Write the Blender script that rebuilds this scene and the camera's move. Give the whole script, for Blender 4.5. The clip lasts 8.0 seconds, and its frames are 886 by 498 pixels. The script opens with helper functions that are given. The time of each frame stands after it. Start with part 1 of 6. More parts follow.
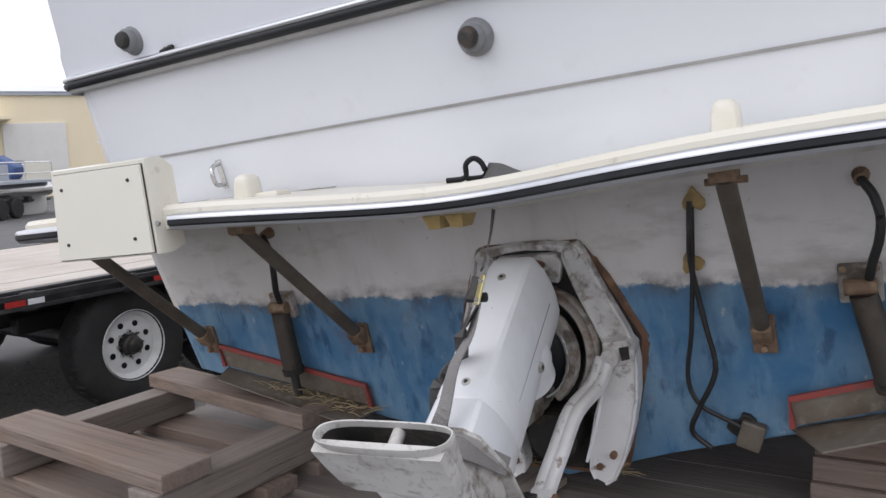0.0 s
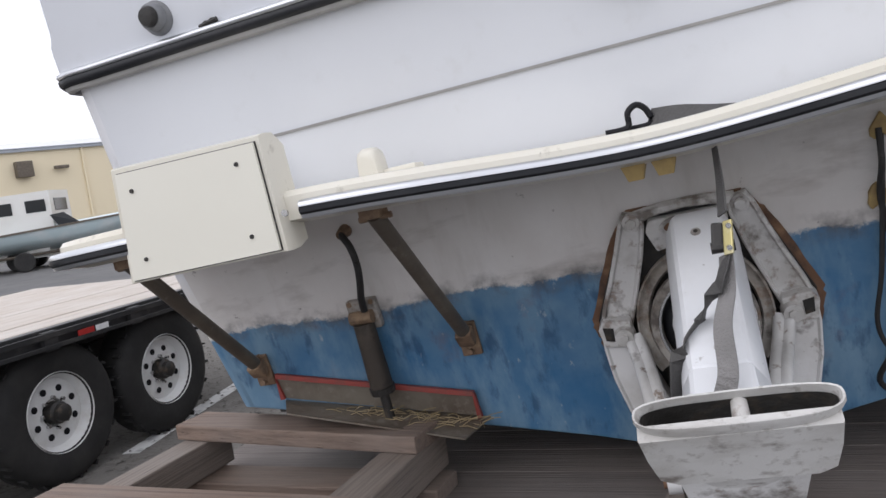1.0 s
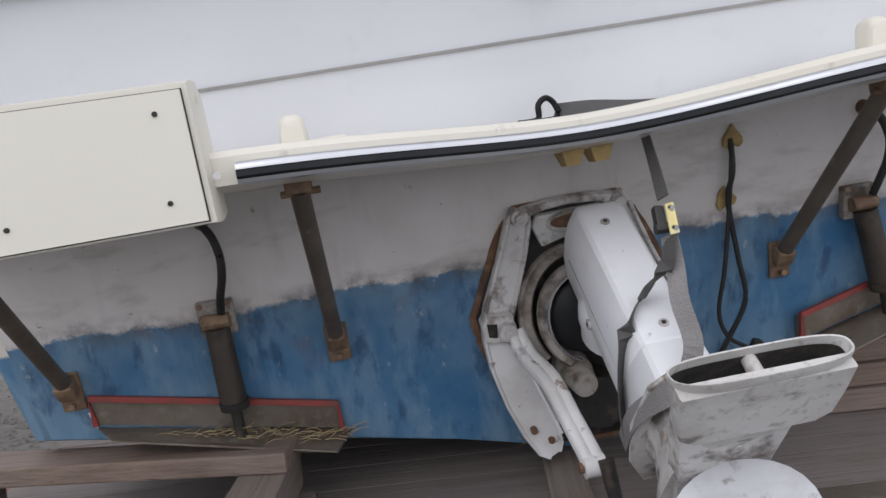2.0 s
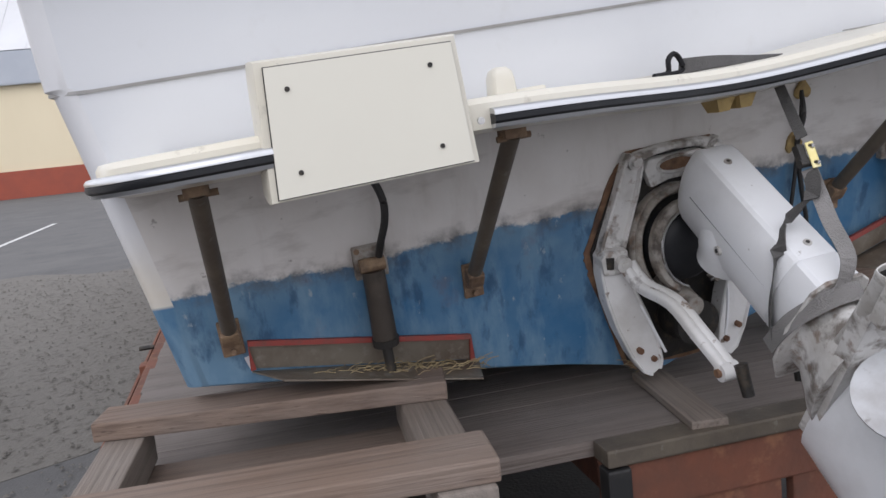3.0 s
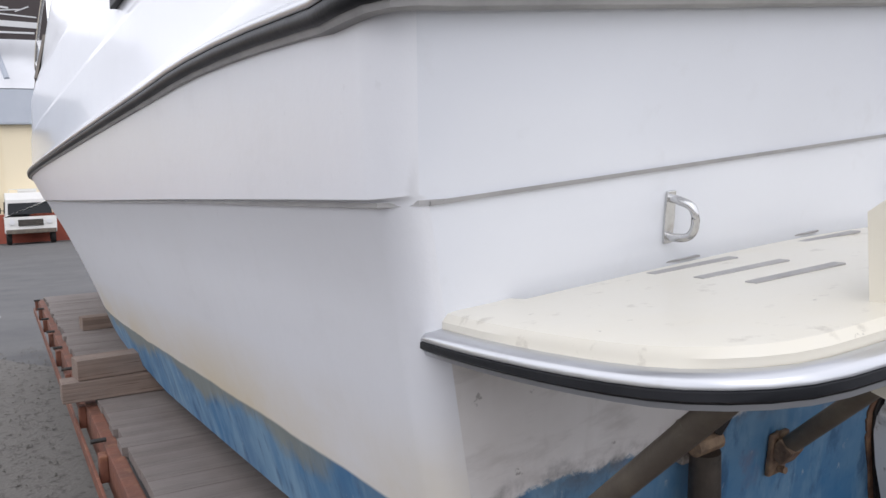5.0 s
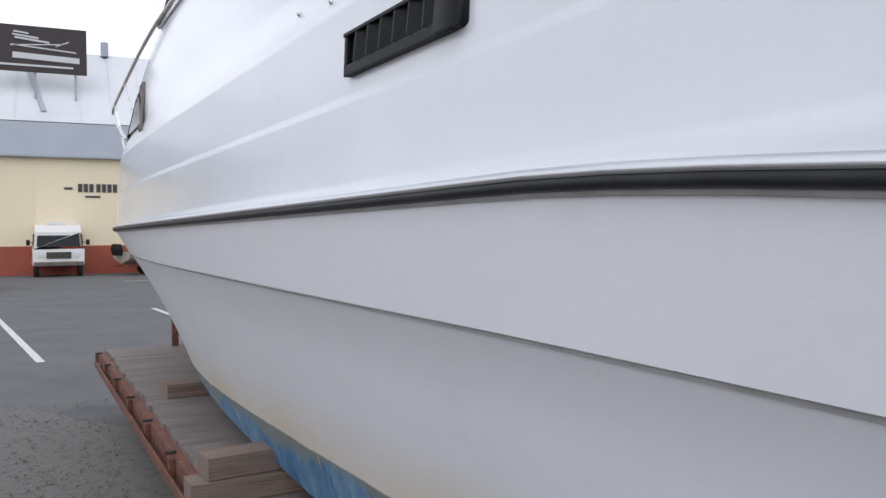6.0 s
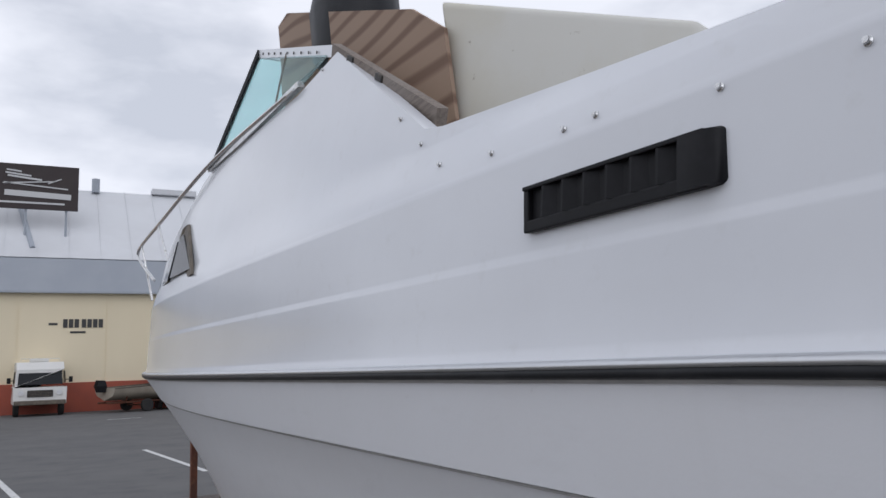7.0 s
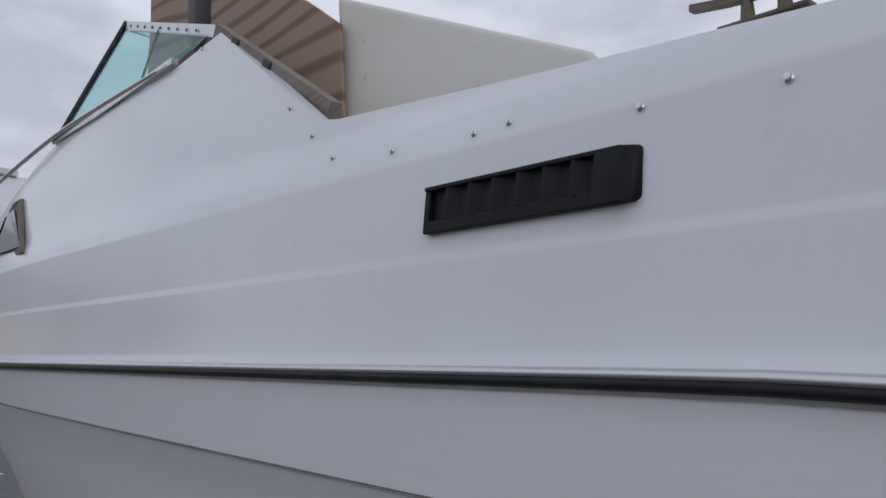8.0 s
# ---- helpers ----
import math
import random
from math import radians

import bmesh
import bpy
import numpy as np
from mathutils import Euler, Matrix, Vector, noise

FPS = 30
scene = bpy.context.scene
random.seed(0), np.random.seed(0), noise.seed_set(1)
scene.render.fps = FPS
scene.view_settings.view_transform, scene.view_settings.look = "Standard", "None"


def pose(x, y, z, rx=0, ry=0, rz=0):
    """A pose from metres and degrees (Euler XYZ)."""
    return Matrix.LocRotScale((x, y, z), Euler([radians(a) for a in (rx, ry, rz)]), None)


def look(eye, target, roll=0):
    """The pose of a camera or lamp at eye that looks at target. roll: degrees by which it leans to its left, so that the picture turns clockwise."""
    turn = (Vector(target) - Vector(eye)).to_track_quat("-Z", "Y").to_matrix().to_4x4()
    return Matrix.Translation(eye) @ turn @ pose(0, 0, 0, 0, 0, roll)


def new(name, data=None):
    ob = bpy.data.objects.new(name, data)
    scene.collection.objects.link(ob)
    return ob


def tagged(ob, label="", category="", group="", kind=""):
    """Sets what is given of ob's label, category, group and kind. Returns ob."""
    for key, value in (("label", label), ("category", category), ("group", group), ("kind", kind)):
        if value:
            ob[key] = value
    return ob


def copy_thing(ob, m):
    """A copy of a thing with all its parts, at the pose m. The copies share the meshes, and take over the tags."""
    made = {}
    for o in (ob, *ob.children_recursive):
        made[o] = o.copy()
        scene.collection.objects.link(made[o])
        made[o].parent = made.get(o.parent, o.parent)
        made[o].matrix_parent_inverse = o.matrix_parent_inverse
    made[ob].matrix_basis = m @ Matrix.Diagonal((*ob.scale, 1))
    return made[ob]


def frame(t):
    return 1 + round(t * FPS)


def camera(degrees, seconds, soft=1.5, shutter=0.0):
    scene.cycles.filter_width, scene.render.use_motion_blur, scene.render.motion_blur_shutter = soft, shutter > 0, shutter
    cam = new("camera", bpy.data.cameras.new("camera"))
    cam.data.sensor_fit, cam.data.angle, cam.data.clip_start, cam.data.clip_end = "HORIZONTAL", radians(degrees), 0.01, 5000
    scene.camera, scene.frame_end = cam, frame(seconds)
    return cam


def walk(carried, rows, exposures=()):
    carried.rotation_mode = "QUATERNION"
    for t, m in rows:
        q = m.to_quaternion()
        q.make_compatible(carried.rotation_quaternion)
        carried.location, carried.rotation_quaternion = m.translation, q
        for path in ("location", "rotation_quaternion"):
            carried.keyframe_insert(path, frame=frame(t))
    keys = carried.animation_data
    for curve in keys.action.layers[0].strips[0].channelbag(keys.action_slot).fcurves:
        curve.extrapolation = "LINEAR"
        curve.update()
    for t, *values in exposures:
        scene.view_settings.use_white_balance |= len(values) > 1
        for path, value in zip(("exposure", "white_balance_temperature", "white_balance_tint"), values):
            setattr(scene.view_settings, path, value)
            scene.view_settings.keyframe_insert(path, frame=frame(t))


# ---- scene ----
cam = camera(58.0, 8.0)
PATH = [
    (0, (0.816, -1.553, 1.455), (-0.276, 0.105, 1.212), -2.8),
    (0.5, (0.467, -1.556, 1.453), (-0.607, 0.106, 1.161), -2.3),
    (1, (0.16, -1.634, 1.373), (-0.605, 0.203, 1.171), -8.1),
    (1.2, (0.083, -1.639, 1.351), (-0.489, 0.264, 1.132), -8.8),
    (2.3, (-0.498, -1.63, 1.305), (-0.233, 0.344, 1.128), -4.4),
    (2.5, (-0.622, -1.683, 1.326), (-0.253, 0.27, 1.101), -4.8),
    (3, (-0.907, -1.731, 1.327), (-0.543, 0.214, 1.032), -5.9),
    (3.5, (-1.156, -1.584, 1.325), (-0.478, 0.288, 1.134), -3.7),
    (4, (-1.349, -1.419, 1.361), (-0.523, 0.392, 1.174), -2.2),
    (4.5, (-1.58, -1.259, 1.439), (-0.736, 0.542, 1.231), -4.5),
    (4.9, (-1.684, -1.05, 1.473), (-0.76, 0.715, 1.297), -3.8),
    (5, (-1.668, -0.959, 1.473), (-0.785, 0.83, 1.334), -2.7),
    (5.2, (-1.709, -0.845, 1.529), (-0.863, 0.964, 1.416), -2.6),
    (6.3, (-2.241, -0.142, 1.684), (-1.351, 1.647, 1.749), 0.3),
    (6.5, (-2.328, -0.098, 1.711), (-1.401, 1.668, 1.858), -0.1),
    (7, (-2.437, 0.087, 1.77), (-1.542, 1.853, 2.055), -1.8),
    (7.5, (-2.487, 0.224, 1.791), (-1.46, 1.911, 2.104), 0.9),
    (7.8, (-2.504, 0.224, 1.772), (-1.333, 1.813, 2.094), 1.1),
    (8, (-2.51, 0.205, 1.733), (-1.286, 1.751, 2.064), 2.1),
]
walk(cam, [(t, look(eye, target, roll)) for t, eye, target, roll in PATH],
     [(0, -0.42, 6250, 14), (1.2, -0.43, 6250, 14), (2.4, -0.50, 6250, 14), (3.1, -0.38, 6250, 14), (4.0, -0.30, 6250, 14), (5.2, -0.36, 6200, 14), (6.4, -0.80, 6050, 12), (7.0, -1.13, 6050, 13), (8.0, -1.46, 5900, 14)])

# ---- world, sun ----
world = bpy.data.worlds.new("overcast_sky")
scene.world = world
world.use_nodes = True
wn, wl = world.node_tree.nodes, world.node_tree.links
wn.clear()
w_out = wn.new("ShaderNodeOutputWorld")
w_bg = wn.new("ShaderNodeBackground")
w_sky = wn.new("ShaderNodeTexSky")
w_sky.sky_type = "NISHITA"
w_sky.sun_disc = False
w_sky.sun_elevation = radians(40)
w_sky.sun_rotation = radians(200)
w_co = wn.new("ShaderNodeTexCoord")
w_map = wn.new("ShaderNodeMapping")
w_map.inputs["Scale"].default_value = (1.0, 1.0, 2.6)
w_noise = wn.new("ShaderNodeTexNoise")
w_noise.inputs["Scale"].default_value = 3.1
w_noise.inputs["Detail"].default_value = 7.0
w_noise.inputs["Roughness"].default_value = 0.52
w_ramp = wn.new("ShaderNodeValToRGB")
w_ramp.color_ramp.elements[0].position = 0.37
w_ramp.color_ramp.elements[0].color = (15.0, 15.4, 16.1, 1)
w_ramp.color_ramp.elements[1].position = 0.555
w_ramp.color_ramp.elements[1].color = (22.0, 22.0, 22.1, 1)
w_mix = wn.new("ShaderNodeMixRGB")
w_mix.inputs["Fac"].default_value = 0.88
wl.new(w_co.outputs["Generated"], w_map.inputs["Vector"])
wl.new(w_map.outputs[0], w_noise.inputs["Vector"])
wl.new(w_noise.outputs["Fac"], w_ramp.inputs["Fac"])
wl.new(w_sky.outputs[0], w_mix.inputs["Color1"])
wl.new(w_ramp.outputs[0], w_mix.inputs["Color2"])
wl.new(w_mix.outputs[0], w_bg.inputs["Color"])
w_bg.inputs["Strength"].default_value = 0.1
wl.new(w_bg.outputs[0], w_out.inputs["Surface"])

sun_data = bpy.data.lights.new("sun", "SUN")
sun_data.energy = 0.6
sun_data.angle = radians(40)
sun_data.color = (1.0, 0.97, 0.93)
sun = new("sun", sun_data)
sun.matrix_world = look((-7, -14, 13), (0, 0, 0))

# ---- mesh helpers ----


def mesh_of(bm, name, smooth=False):
    bmesh.ops.recalc_face_normals(bm, faces=bm.faces)
    me = bpy.data.meshes.new(name)
    bm.to_mesh(me)
    bm.free()
    if smooth:
        for p in me.polygons:
            p.use_smooth = True
    return me


def part(name, bm, material, parent=None, label="", smooth=False, sharp=40):
    """Link a bmesh as one mesh object under a thing or a part."""
    me = mesh_of(bm, name, smooth)
    if smooth:
        me.set_sharp_from_angle(angle=radians(sharp))
    me.materials.append(material)
    ob = new(name, me)
    if parent is not None:
        ob.parent = parent
    if label:
        ob["label"] = label
    return ob


def thing(name, m, label, category, group="", kind=""):
    ob = new(name)
    ob.empty_display_size = 0.1
    ob.matrix_world = m
    return tagged(ob, label, category, group, kind)


def V(*a):
    return Vector(a)


def add_box(bm, c, s, m=None, bevel=0.0):
    """A box of size s round the centre c, turned by m about c."""
    t = Matrix.Translation(c) @ (m.to_4x4() if m else Matrix()) @ Matrix.Diagonal((*s, 1))
    r = bmesh.ops.create_cube(bm, size=1.0, matrix=t)
    if bevel:
        es = list({e for v in r["verts"] for e in v.link_edges})
        bmesh.ops.bevel(bm, geom=es, offset=bevel, segments=2, affect="EDGES", profile=0.6)
    return bm


def box_bm(c, s, m=None, bevel=0.0):
    return add_box(bmesh.new(), c, s, m, bevel)


def axis_turn(d):
    return Vector(d).normalized().to_track_quat("Z", "Y").to_matrix()


def add_rod(bm, a, b, r, r2=None, seg=14):
    a, b = Vector(a), Vector(b)
    d = b - a
    t = Matrix.Translation((a + b) / 2) @ axis_turn(d).to_4x4()
    bmesh.ops.create_cone(bm, cap_ends=True, segments=seg, radius1=r, radius2=r if r2 is None else r2, depth=d.length, matrix=t)
    return bm


def rod_bm(a, b, r, r2=None, seg=14):
    return add_rod(bmesh.new(), a, b, r, r2, seg)


def add_sweep(bm, path, prof, closed=True, up=(0, 0, 1), caps=True):
    """Sweep the outline prof (side, up) along the points of path."""
    path = [Vector(p) for p in path]
    rings = []
    for i, p in enumerate(path):
        a, b = path[max(i - 1, 0)], path[min(i + 1, len(path) - 1)]
        d = (b - a).normalized()
        side = d.cross(Vector(up))
        if side.length < 1e-4:
            side = d.cross(Vector((0, 1, 0)))
        side.normalize()
        u = side.cross(d).normalized()
        rings.append([bm.verts.new(p + side * x + u * y) for x, y in prof])
    n = len(prof)
    for r0, r1 in zip(rings, rings[1:]):
        for j in range(n if closed else n - 1):
            k = (j + 1) % n
            bm.faces.new((r0[j], r0[k], r1[k], r1[j]))
    if caps and closed:
        bm.faces.new(rings[0][::-1])
        bm.faces.new(rings[-1])
    return bm


def circle(r, n=10, ry=None):
    return [(r * math.cos(2 * math.pi * i / n), (ry or r) * math.sin(2 * math.pi * i / n)) for i in range(n)]


def smooth_path(pts, n=6):
    """Catmull-Rom through the points."""
    p = [Vector(q) for q in pts]
    out = []
    for i in range(len(p) - 1):
        p0, p1, p2, p3 = p[max(i - 1, 0)], p[i], p[i + 1], p[min(i + 2, len(p) - 1)]
        for k in range(n):
            t = k / n
            out.append(0.5 * ((2 * p1) + (p2 - p0) * t + (2 * p0 - 5 * p1 + 4 * p2 - p3) * t * t + (3 * p1 - p0 - 3 * p2 + p3) * t ** 3))
    out.append(p[-1])
    return out


def hose_bm(pts, r, n=6, seg=8):
    return add_sweep(bmesh.new(), smooth_path(pts, n), circle(r, seg))


def add_prism(bm, poly, lo, hi, m=None):
    """The outline poly (x, y) pushed from z = lo to z = hi, then moved by m."""
    m = m or Matrix()
    a = [bm.verts.new(m @ Vector((x, y, lo))) for x, y in poly]
    b = [bm.verts.new(m @ Vector((x, y, hi))) for x, y in poly]
    n = len(poly)
    for i in range(n):
        k = (i + 1) % n
        bm.faces.new((a[i], a[k], b[k], b[i]))
    bm.faces.new(a[::-1])
    bm.faces.new(b)
    return bm


def prism_bm(poly, lo, hi, m=None, bevel=0.0):
    bm = add_prism(bmesh.new(), poly, lo, hi, m)
    if bevel:
        bmesh.ops.bevel(bm, geom=[e for e in bm.edges if e.calc_face_angle(0) > 0.7], offset=bevel, segments=2, affect="EDGES", profile=0.6)
    return bm


def add_loft(bm, rings, closed=True, caps=True):
    vs = [[bm.verts.new(Vector(p)) for p in r] for r in rings]
    n = len(vs[0])
    for r0, r1 in zip(vs, vs[1:]):
        for j in range(n if closed else n - 1):
            k = (j + 1) % n
            bm.faces.new((r0[j], r0[k], r1[k], r1[j]))
    if caps and closed:
        bm.faces.new(vs[0][::-1])
        bm.faces.new(vs[-1])
    return bm


def loft_bm(rings, closed=True, caps=True):
    return add_loft(bmesh.new(), rings, closed, caps)


def lathe_bm(prof, m=None, seg=28, caps=True):
    """Turn the outline prof (radius, height) about z, moved by m."""
    m = m or Matrix()
    bm = bmesh.new()
    rings = [[bm.verts.new(m @ Vector((max(r, 1e-4) * math.cos(2 * math.pi * k / seg), max(r, 1e-4) * math.sin(2 * math.pi * k / seg), z))) for k in range(seg)] for r, z in prof]
    for r0, r1 in zip(rings, rings[1:]):
        for j in range(seg):
            k = (j + 1) % seg
            bm.faces.new((r0[j], r0[k], r1[k], r1[j]))
    if caps:
        bm.faces.new(rings[0][::-1])
        bm.faces.new(rings[-1])
    bmesh.ops.remove_doubles(bm, verts=bm.verts, dist=5e-4)
    return bm


# ---- materials ----


def mat(name, base, rough=0.5, metal=0.0, spots=(), bump=0.0, bump_scale=60.0, coat=0.0, stretch=(1, 1, 1), coords="Object", spec=0.5):
    """base colour, then spots: (colour, noise scale, threshold, softness, amount, stretch) laid over it in turn."""
    m = bpy.data.materials.new(name)
    m.use_nodes = True
    n, l = m.node_tree.nodes, m.node_tree.links
    b = n["Principled BSDF"]
    b.inputs["Roughness"].default_value = rough
    b.inputs["Metallic"].default_value = metal
    b.inputs["Coat Weight"].default_value = coat
    b.inputs["Coat Roughness"].default_value = 0.1
    b.inputs["Specular IOR Level"].default_value = spec
    co = n.new("ShaderNodeTexCoord")
    col = n.new("ShaderNodeRGB")
    col.outputs[0].default_value = (*base, 1)
    last = col.outputs[0]
    rnd = n.new("ShaderNodeObjectInfo")
    for i, (c, scale, at, soft, amount, st) in enumerate(spots):
        mp = n.new("ShaderNodeMapping")
        mp.inputs["Scale"].default_value = st
        sh = n.new("ShaderNodeVectorMath")
        sh.operation = "ADD"
        l.new(co.outputs[coords], sh.inputs[0])
        if i % 2:
            sc = n.new("ShaderNodeMath")
            sc.operation = "MULTIPLY"
            sc.inputs[1].default_value = 7.3
            l.new(rnd.outputs["Random"], sc.inputs[0])
            l.new(sc.outputs[0], sh.inputs[1])
        else:
            sh.inputs[1].default_value = (i * 3.1, i * 1.7, i * 0.9)
        l.new(sh.outputs[0], mp.inputs["Vector"])
        nz = n.new("ShaderNodeTexNoise")
        nz.inputs["Scale"].default_value = scale
        nz.inputs["Detail"].default_value = 6.0
        nz.inputs["Roughness"].default_value = 0.6
        l.new(mp.outputs[0], nz.inputs["Vector"])
        rp = n.new("ShaderNodeMapRange")
        rp.inputs["From Min"].default_value = at - soft
        rp.inputs["From Max"].default_value = at + soft
        rp.inputs["To Max"].default_value = amount
        l.new(nz.outputs["Fac"], rp.inputs["Value"])
        mx = n.new("ShaderNodeMixRGB")
        mx.inputs["Color2"].default_value = (*c, 1)
        l.new(rp.outputs[0], mx.inputs["Fac"])
        l.new(last, mx.inputs["Color1"])
        last = mx.outputs[0]
    l.new(last, b.inputs["Base Color"])
    if bump:
        nz = n.new("ShaderNodeTexNoise")
        nz.inputs["Scale"].default_value = bump_scale
        nz.inputs["Detail"].default_value = 5.0
        mp = n.new("ShaderNodeMapping")
        mp.inputs["Scale"].default_value = stretch
        l.new(co.outputs[coords], mp.inputs["Vector"])
        l.new(mp.outputs[0], nz.inputs["Vector"])
        bp = n.new("ShaderNodeBump")
        bp.inputs["Strength"].default_value = bump
        bp.inputs["Distance"].default_value = 0.01
        l.new(nz.outputs["Fac"], bp.inputs["Height"])
        l.new(bp.outputs[0], b.inputs["Normal"])
    return m


ONE = (1, 1, 1)
gelcoat = mat("white_gelcoat", (0.74, 0.76, 0.80), 0.22, spots=[((0.66, 0.67, 0.70), 1.3, 0.56, 0.2, 0.5, ONE), ((0.60, 0.60, 0.60), 14, 0.68, 0.08, 0.25, ONE)], coat=0.4, bump=0.015, bump_scale=5)
cream = mat("cream_gelcoat", (0.70, 0.67, 0.585), 0.35, spots=[((0.70, 0.65, 0.52), 3, 0.58, 0.14, 0.6, ONE), ((0.36, 0.32, 0.26), 22, 0.66, 0.05, 0.5, ONE), ((0.12, 0.10, 0.08), 34, 0.72, 0.03, 0.7, ONE)], coat=0.2, bump=0.05, bump_scale=40)
cream_panel = mat("cream_panel", (0.77, 0.745, 0.65), 0.38, spots=[((0.74, 0.71, 0.62), 4, 0.55, 0.2, 0.5, ONE)], coat=0.1)
black_rubber = mat("black_vinyl", (0.016, 0.017, 0.020), 0.45, spec=0.3, spots=[((0.04, 0.04, 0.044), 6, 0.6, 0.12, 0.6, ONE)], bump=0.06, bump_scale=90)
black_plastic = mat("black_plastic", (0.008, 0.008, 0.010), 0.5, spec=0.22, spots=[((0.020, 0.020, 0.023), 10, 0.6, 0.1, 0.5, ONE)])
bright_trim = mat("bright_aluminium", (0.60, 0.61, 0.63), 0.28, 0.9, spots=[((0.5, 0.5, 0.5), 20, 0.66, 0.06, 0.5, ONE)])
steel = mat("stainless_steel", (0.62, 0.62, 0.62), 0.25, 1.0, spots=[((0.35, 0.32, 0.28), 25, 0.62, 0.08, 0.5, ONE)])
dull_metal = mat("weathered_bronze_tube", (0.125, 0.105, 0.085), 0.55, 0.35, spots=[((0.20, 0.17, 0.13), 9, 0.55, 0.12, 0.7, ONE), ((0.30, 0.28, 0.24), 40, 0.68, 0.05, 0.5, ONE)], bump=0.15, bump_scale=70)
rust_plate = mat("rusty_bracket", (0.20, 0.13, 0.085), 0.7, 0.2, spots=[((0.34, 0.24, 0.15), 30, 0.55, 0.1, 0.8, ONE), ((0.07, 0.05, 0.04), 18, 0.62, 0.08, 0.7, ONE)], bump=0.3, bump_scale=80)
drive_white = mat("white_drive_paint", (0.79, 0.80, 0.82), 0.34, spots=[((0.60, 0.60, 0.60), 5, 0.58, 0.1, 0.5, ONE), ((0.32, 0.30, 0.28), 45, 0.72, 0.03, 0.7, ONE)], coat=0.15, bump=0.03, bump_scale=60)
drive_worn = mat("worn_drive_casting", (0.66, 0.65, 0.635), 0.5, spots=[((0.43, 0.41, 0.38), 8, 0.51, 0.1, 0.8, ONE), ((0.12, 0.095, 0.075), 15, 0.575, 0.06, 0.85, ONE), ((0.19, 0.12, 0.08), 34, 0.61, 0.06, 0.7, ONE)], bump=0.25, bump_scale=45)
drive_chipped = mat("chipped_white_casting", (0.73, 0.725, 0.72), 0.42, spots=[((0.54, 0.525, 0.50), 6, 0.54, 0.1, 0.7, ONE), ((0.20, 0.14, 0.10), 26, 0.64, 0.03, 0.85, ONE), ((0.10, 0.075, 0.06), 11, 0.66, 0.04, 0.8, ONE)], bump=0.15, bump_scale=45)
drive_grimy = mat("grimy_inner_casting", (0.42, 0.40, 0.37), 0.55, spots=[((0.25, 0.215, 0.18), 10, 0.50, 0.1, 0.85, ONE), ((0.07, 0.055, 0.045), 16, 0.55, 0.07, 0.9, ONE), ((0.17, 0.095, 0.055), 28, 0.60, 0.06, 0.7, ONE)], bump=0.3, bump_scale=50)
horn_paint = mat("scraped_white_horn", (0.60, 0.59, 0.57), 0.5, spots=[((0.42, 0.40, 0.37), 10, 0.52, 0.10, 0.8, (0.5, 1, 1)), ((0.15, 0.125, 0.105), 20, 0.62, 0.05, 0.85, (0.6, 1, 1)), ((0.30, 0.275, 0.25), 55, 0.60, 0.05, 0.6, ONE)], bump=0.2, bump_scale=60)
blade_paint = mat("scuffed_blade_paint", (0.60, 0.61, 0.63), 0.42, spots=[((0.42, 0.41, 0.41), 9, 0.56, 0.10, 0.8, ONE), ((0.22, 0.20, 0.19), 28, 0.64, 0.05, 0.7, ONE)], bump=0.08, bump_scale=50)
webbing_pale = mat("pale_grey_webbing", (0.26, 0.25, 0.245), 0.85, spots=[((0.16, 0.155, 0.15), 9, 0.55, 0.15, 0.7, ONE)], bump=0.5, bump_scale=300)
bronze_dark = mat("dark_bronze_cylinder", (0.062, 0.051, 0.042), 0.55, 0.3, spots=[((0.11, 0.09, 0.072), 10, 0.56, 0.1, 0.7, ONE), ((0.025, 0.021, 0.018), 18, 0.60, 0.08, 0.7, ONE)], bump=0.2, bump_scale=70)
dark_metal = mat("greasy_black_metal", (0.03, 0.028, 0.026), 0.5, 0.2, spots=[((0.12, 0.09, 0.06), 20, 0.62, 0.08, 0.7, ONE)], bump=0.3, bump_scale=60)
webbing = mat("grey_webbing", (0.085, 0.082, 0.08), 0.85, spots=[((0.14, 0.135, 0.13), 8, 0.55, 0.15, 0.6, ONE)], bump=0.5, bump_scale=300)
yellow_zinc = mat("yellow_zinc_steel", (0.55, 0.48, 0.22), 0.35, 0.6, spots=[((0.75, 0.73, 0.6), 30, 0.55, 0.1, 0.6, ONE)])
rubber = mat("tyre_rubber", (0.014, 0.0135, 0.0135), 0.75, spots=[((0.032, 0.030, 0.028), 7, 0.55, 0.15, 0.7, ONE)], bump=0.2, bump_scale=40)
rim_white = mat("white_rim_paint", (0.72, 0.72, 0.71), 0.4, spots=[((0.55, 0.52, 0.47), 12, 0.6, 0.1, 0.5, ONE)])
trailer_black = mat("black_trailer_paint", (0.02, 0.02, 0.021), 0.45, spots=[((0.07, 0.065, 0.06), 9, 0.6, 0.1, 0.6, ONE)])


def wood_mat(name, base, dark, grey, along="x"):
    st = {"x": (0.30, 14, 14), "y": (14, 0.30, 14), "z": (14, 14, 0.30)}[along]
    return mat(name, base, 0.75, spots=[(dark, 6, 0.54, 0.10, 0.75, st), (grey, 2.2, 0.5, 0.16, 0.7, ONE), (tuple(c * 0.45 for c in dark), 14, 0.66, 0.05, 0.8, st)], bump=0.35, bump_scale=12, stretch=st)


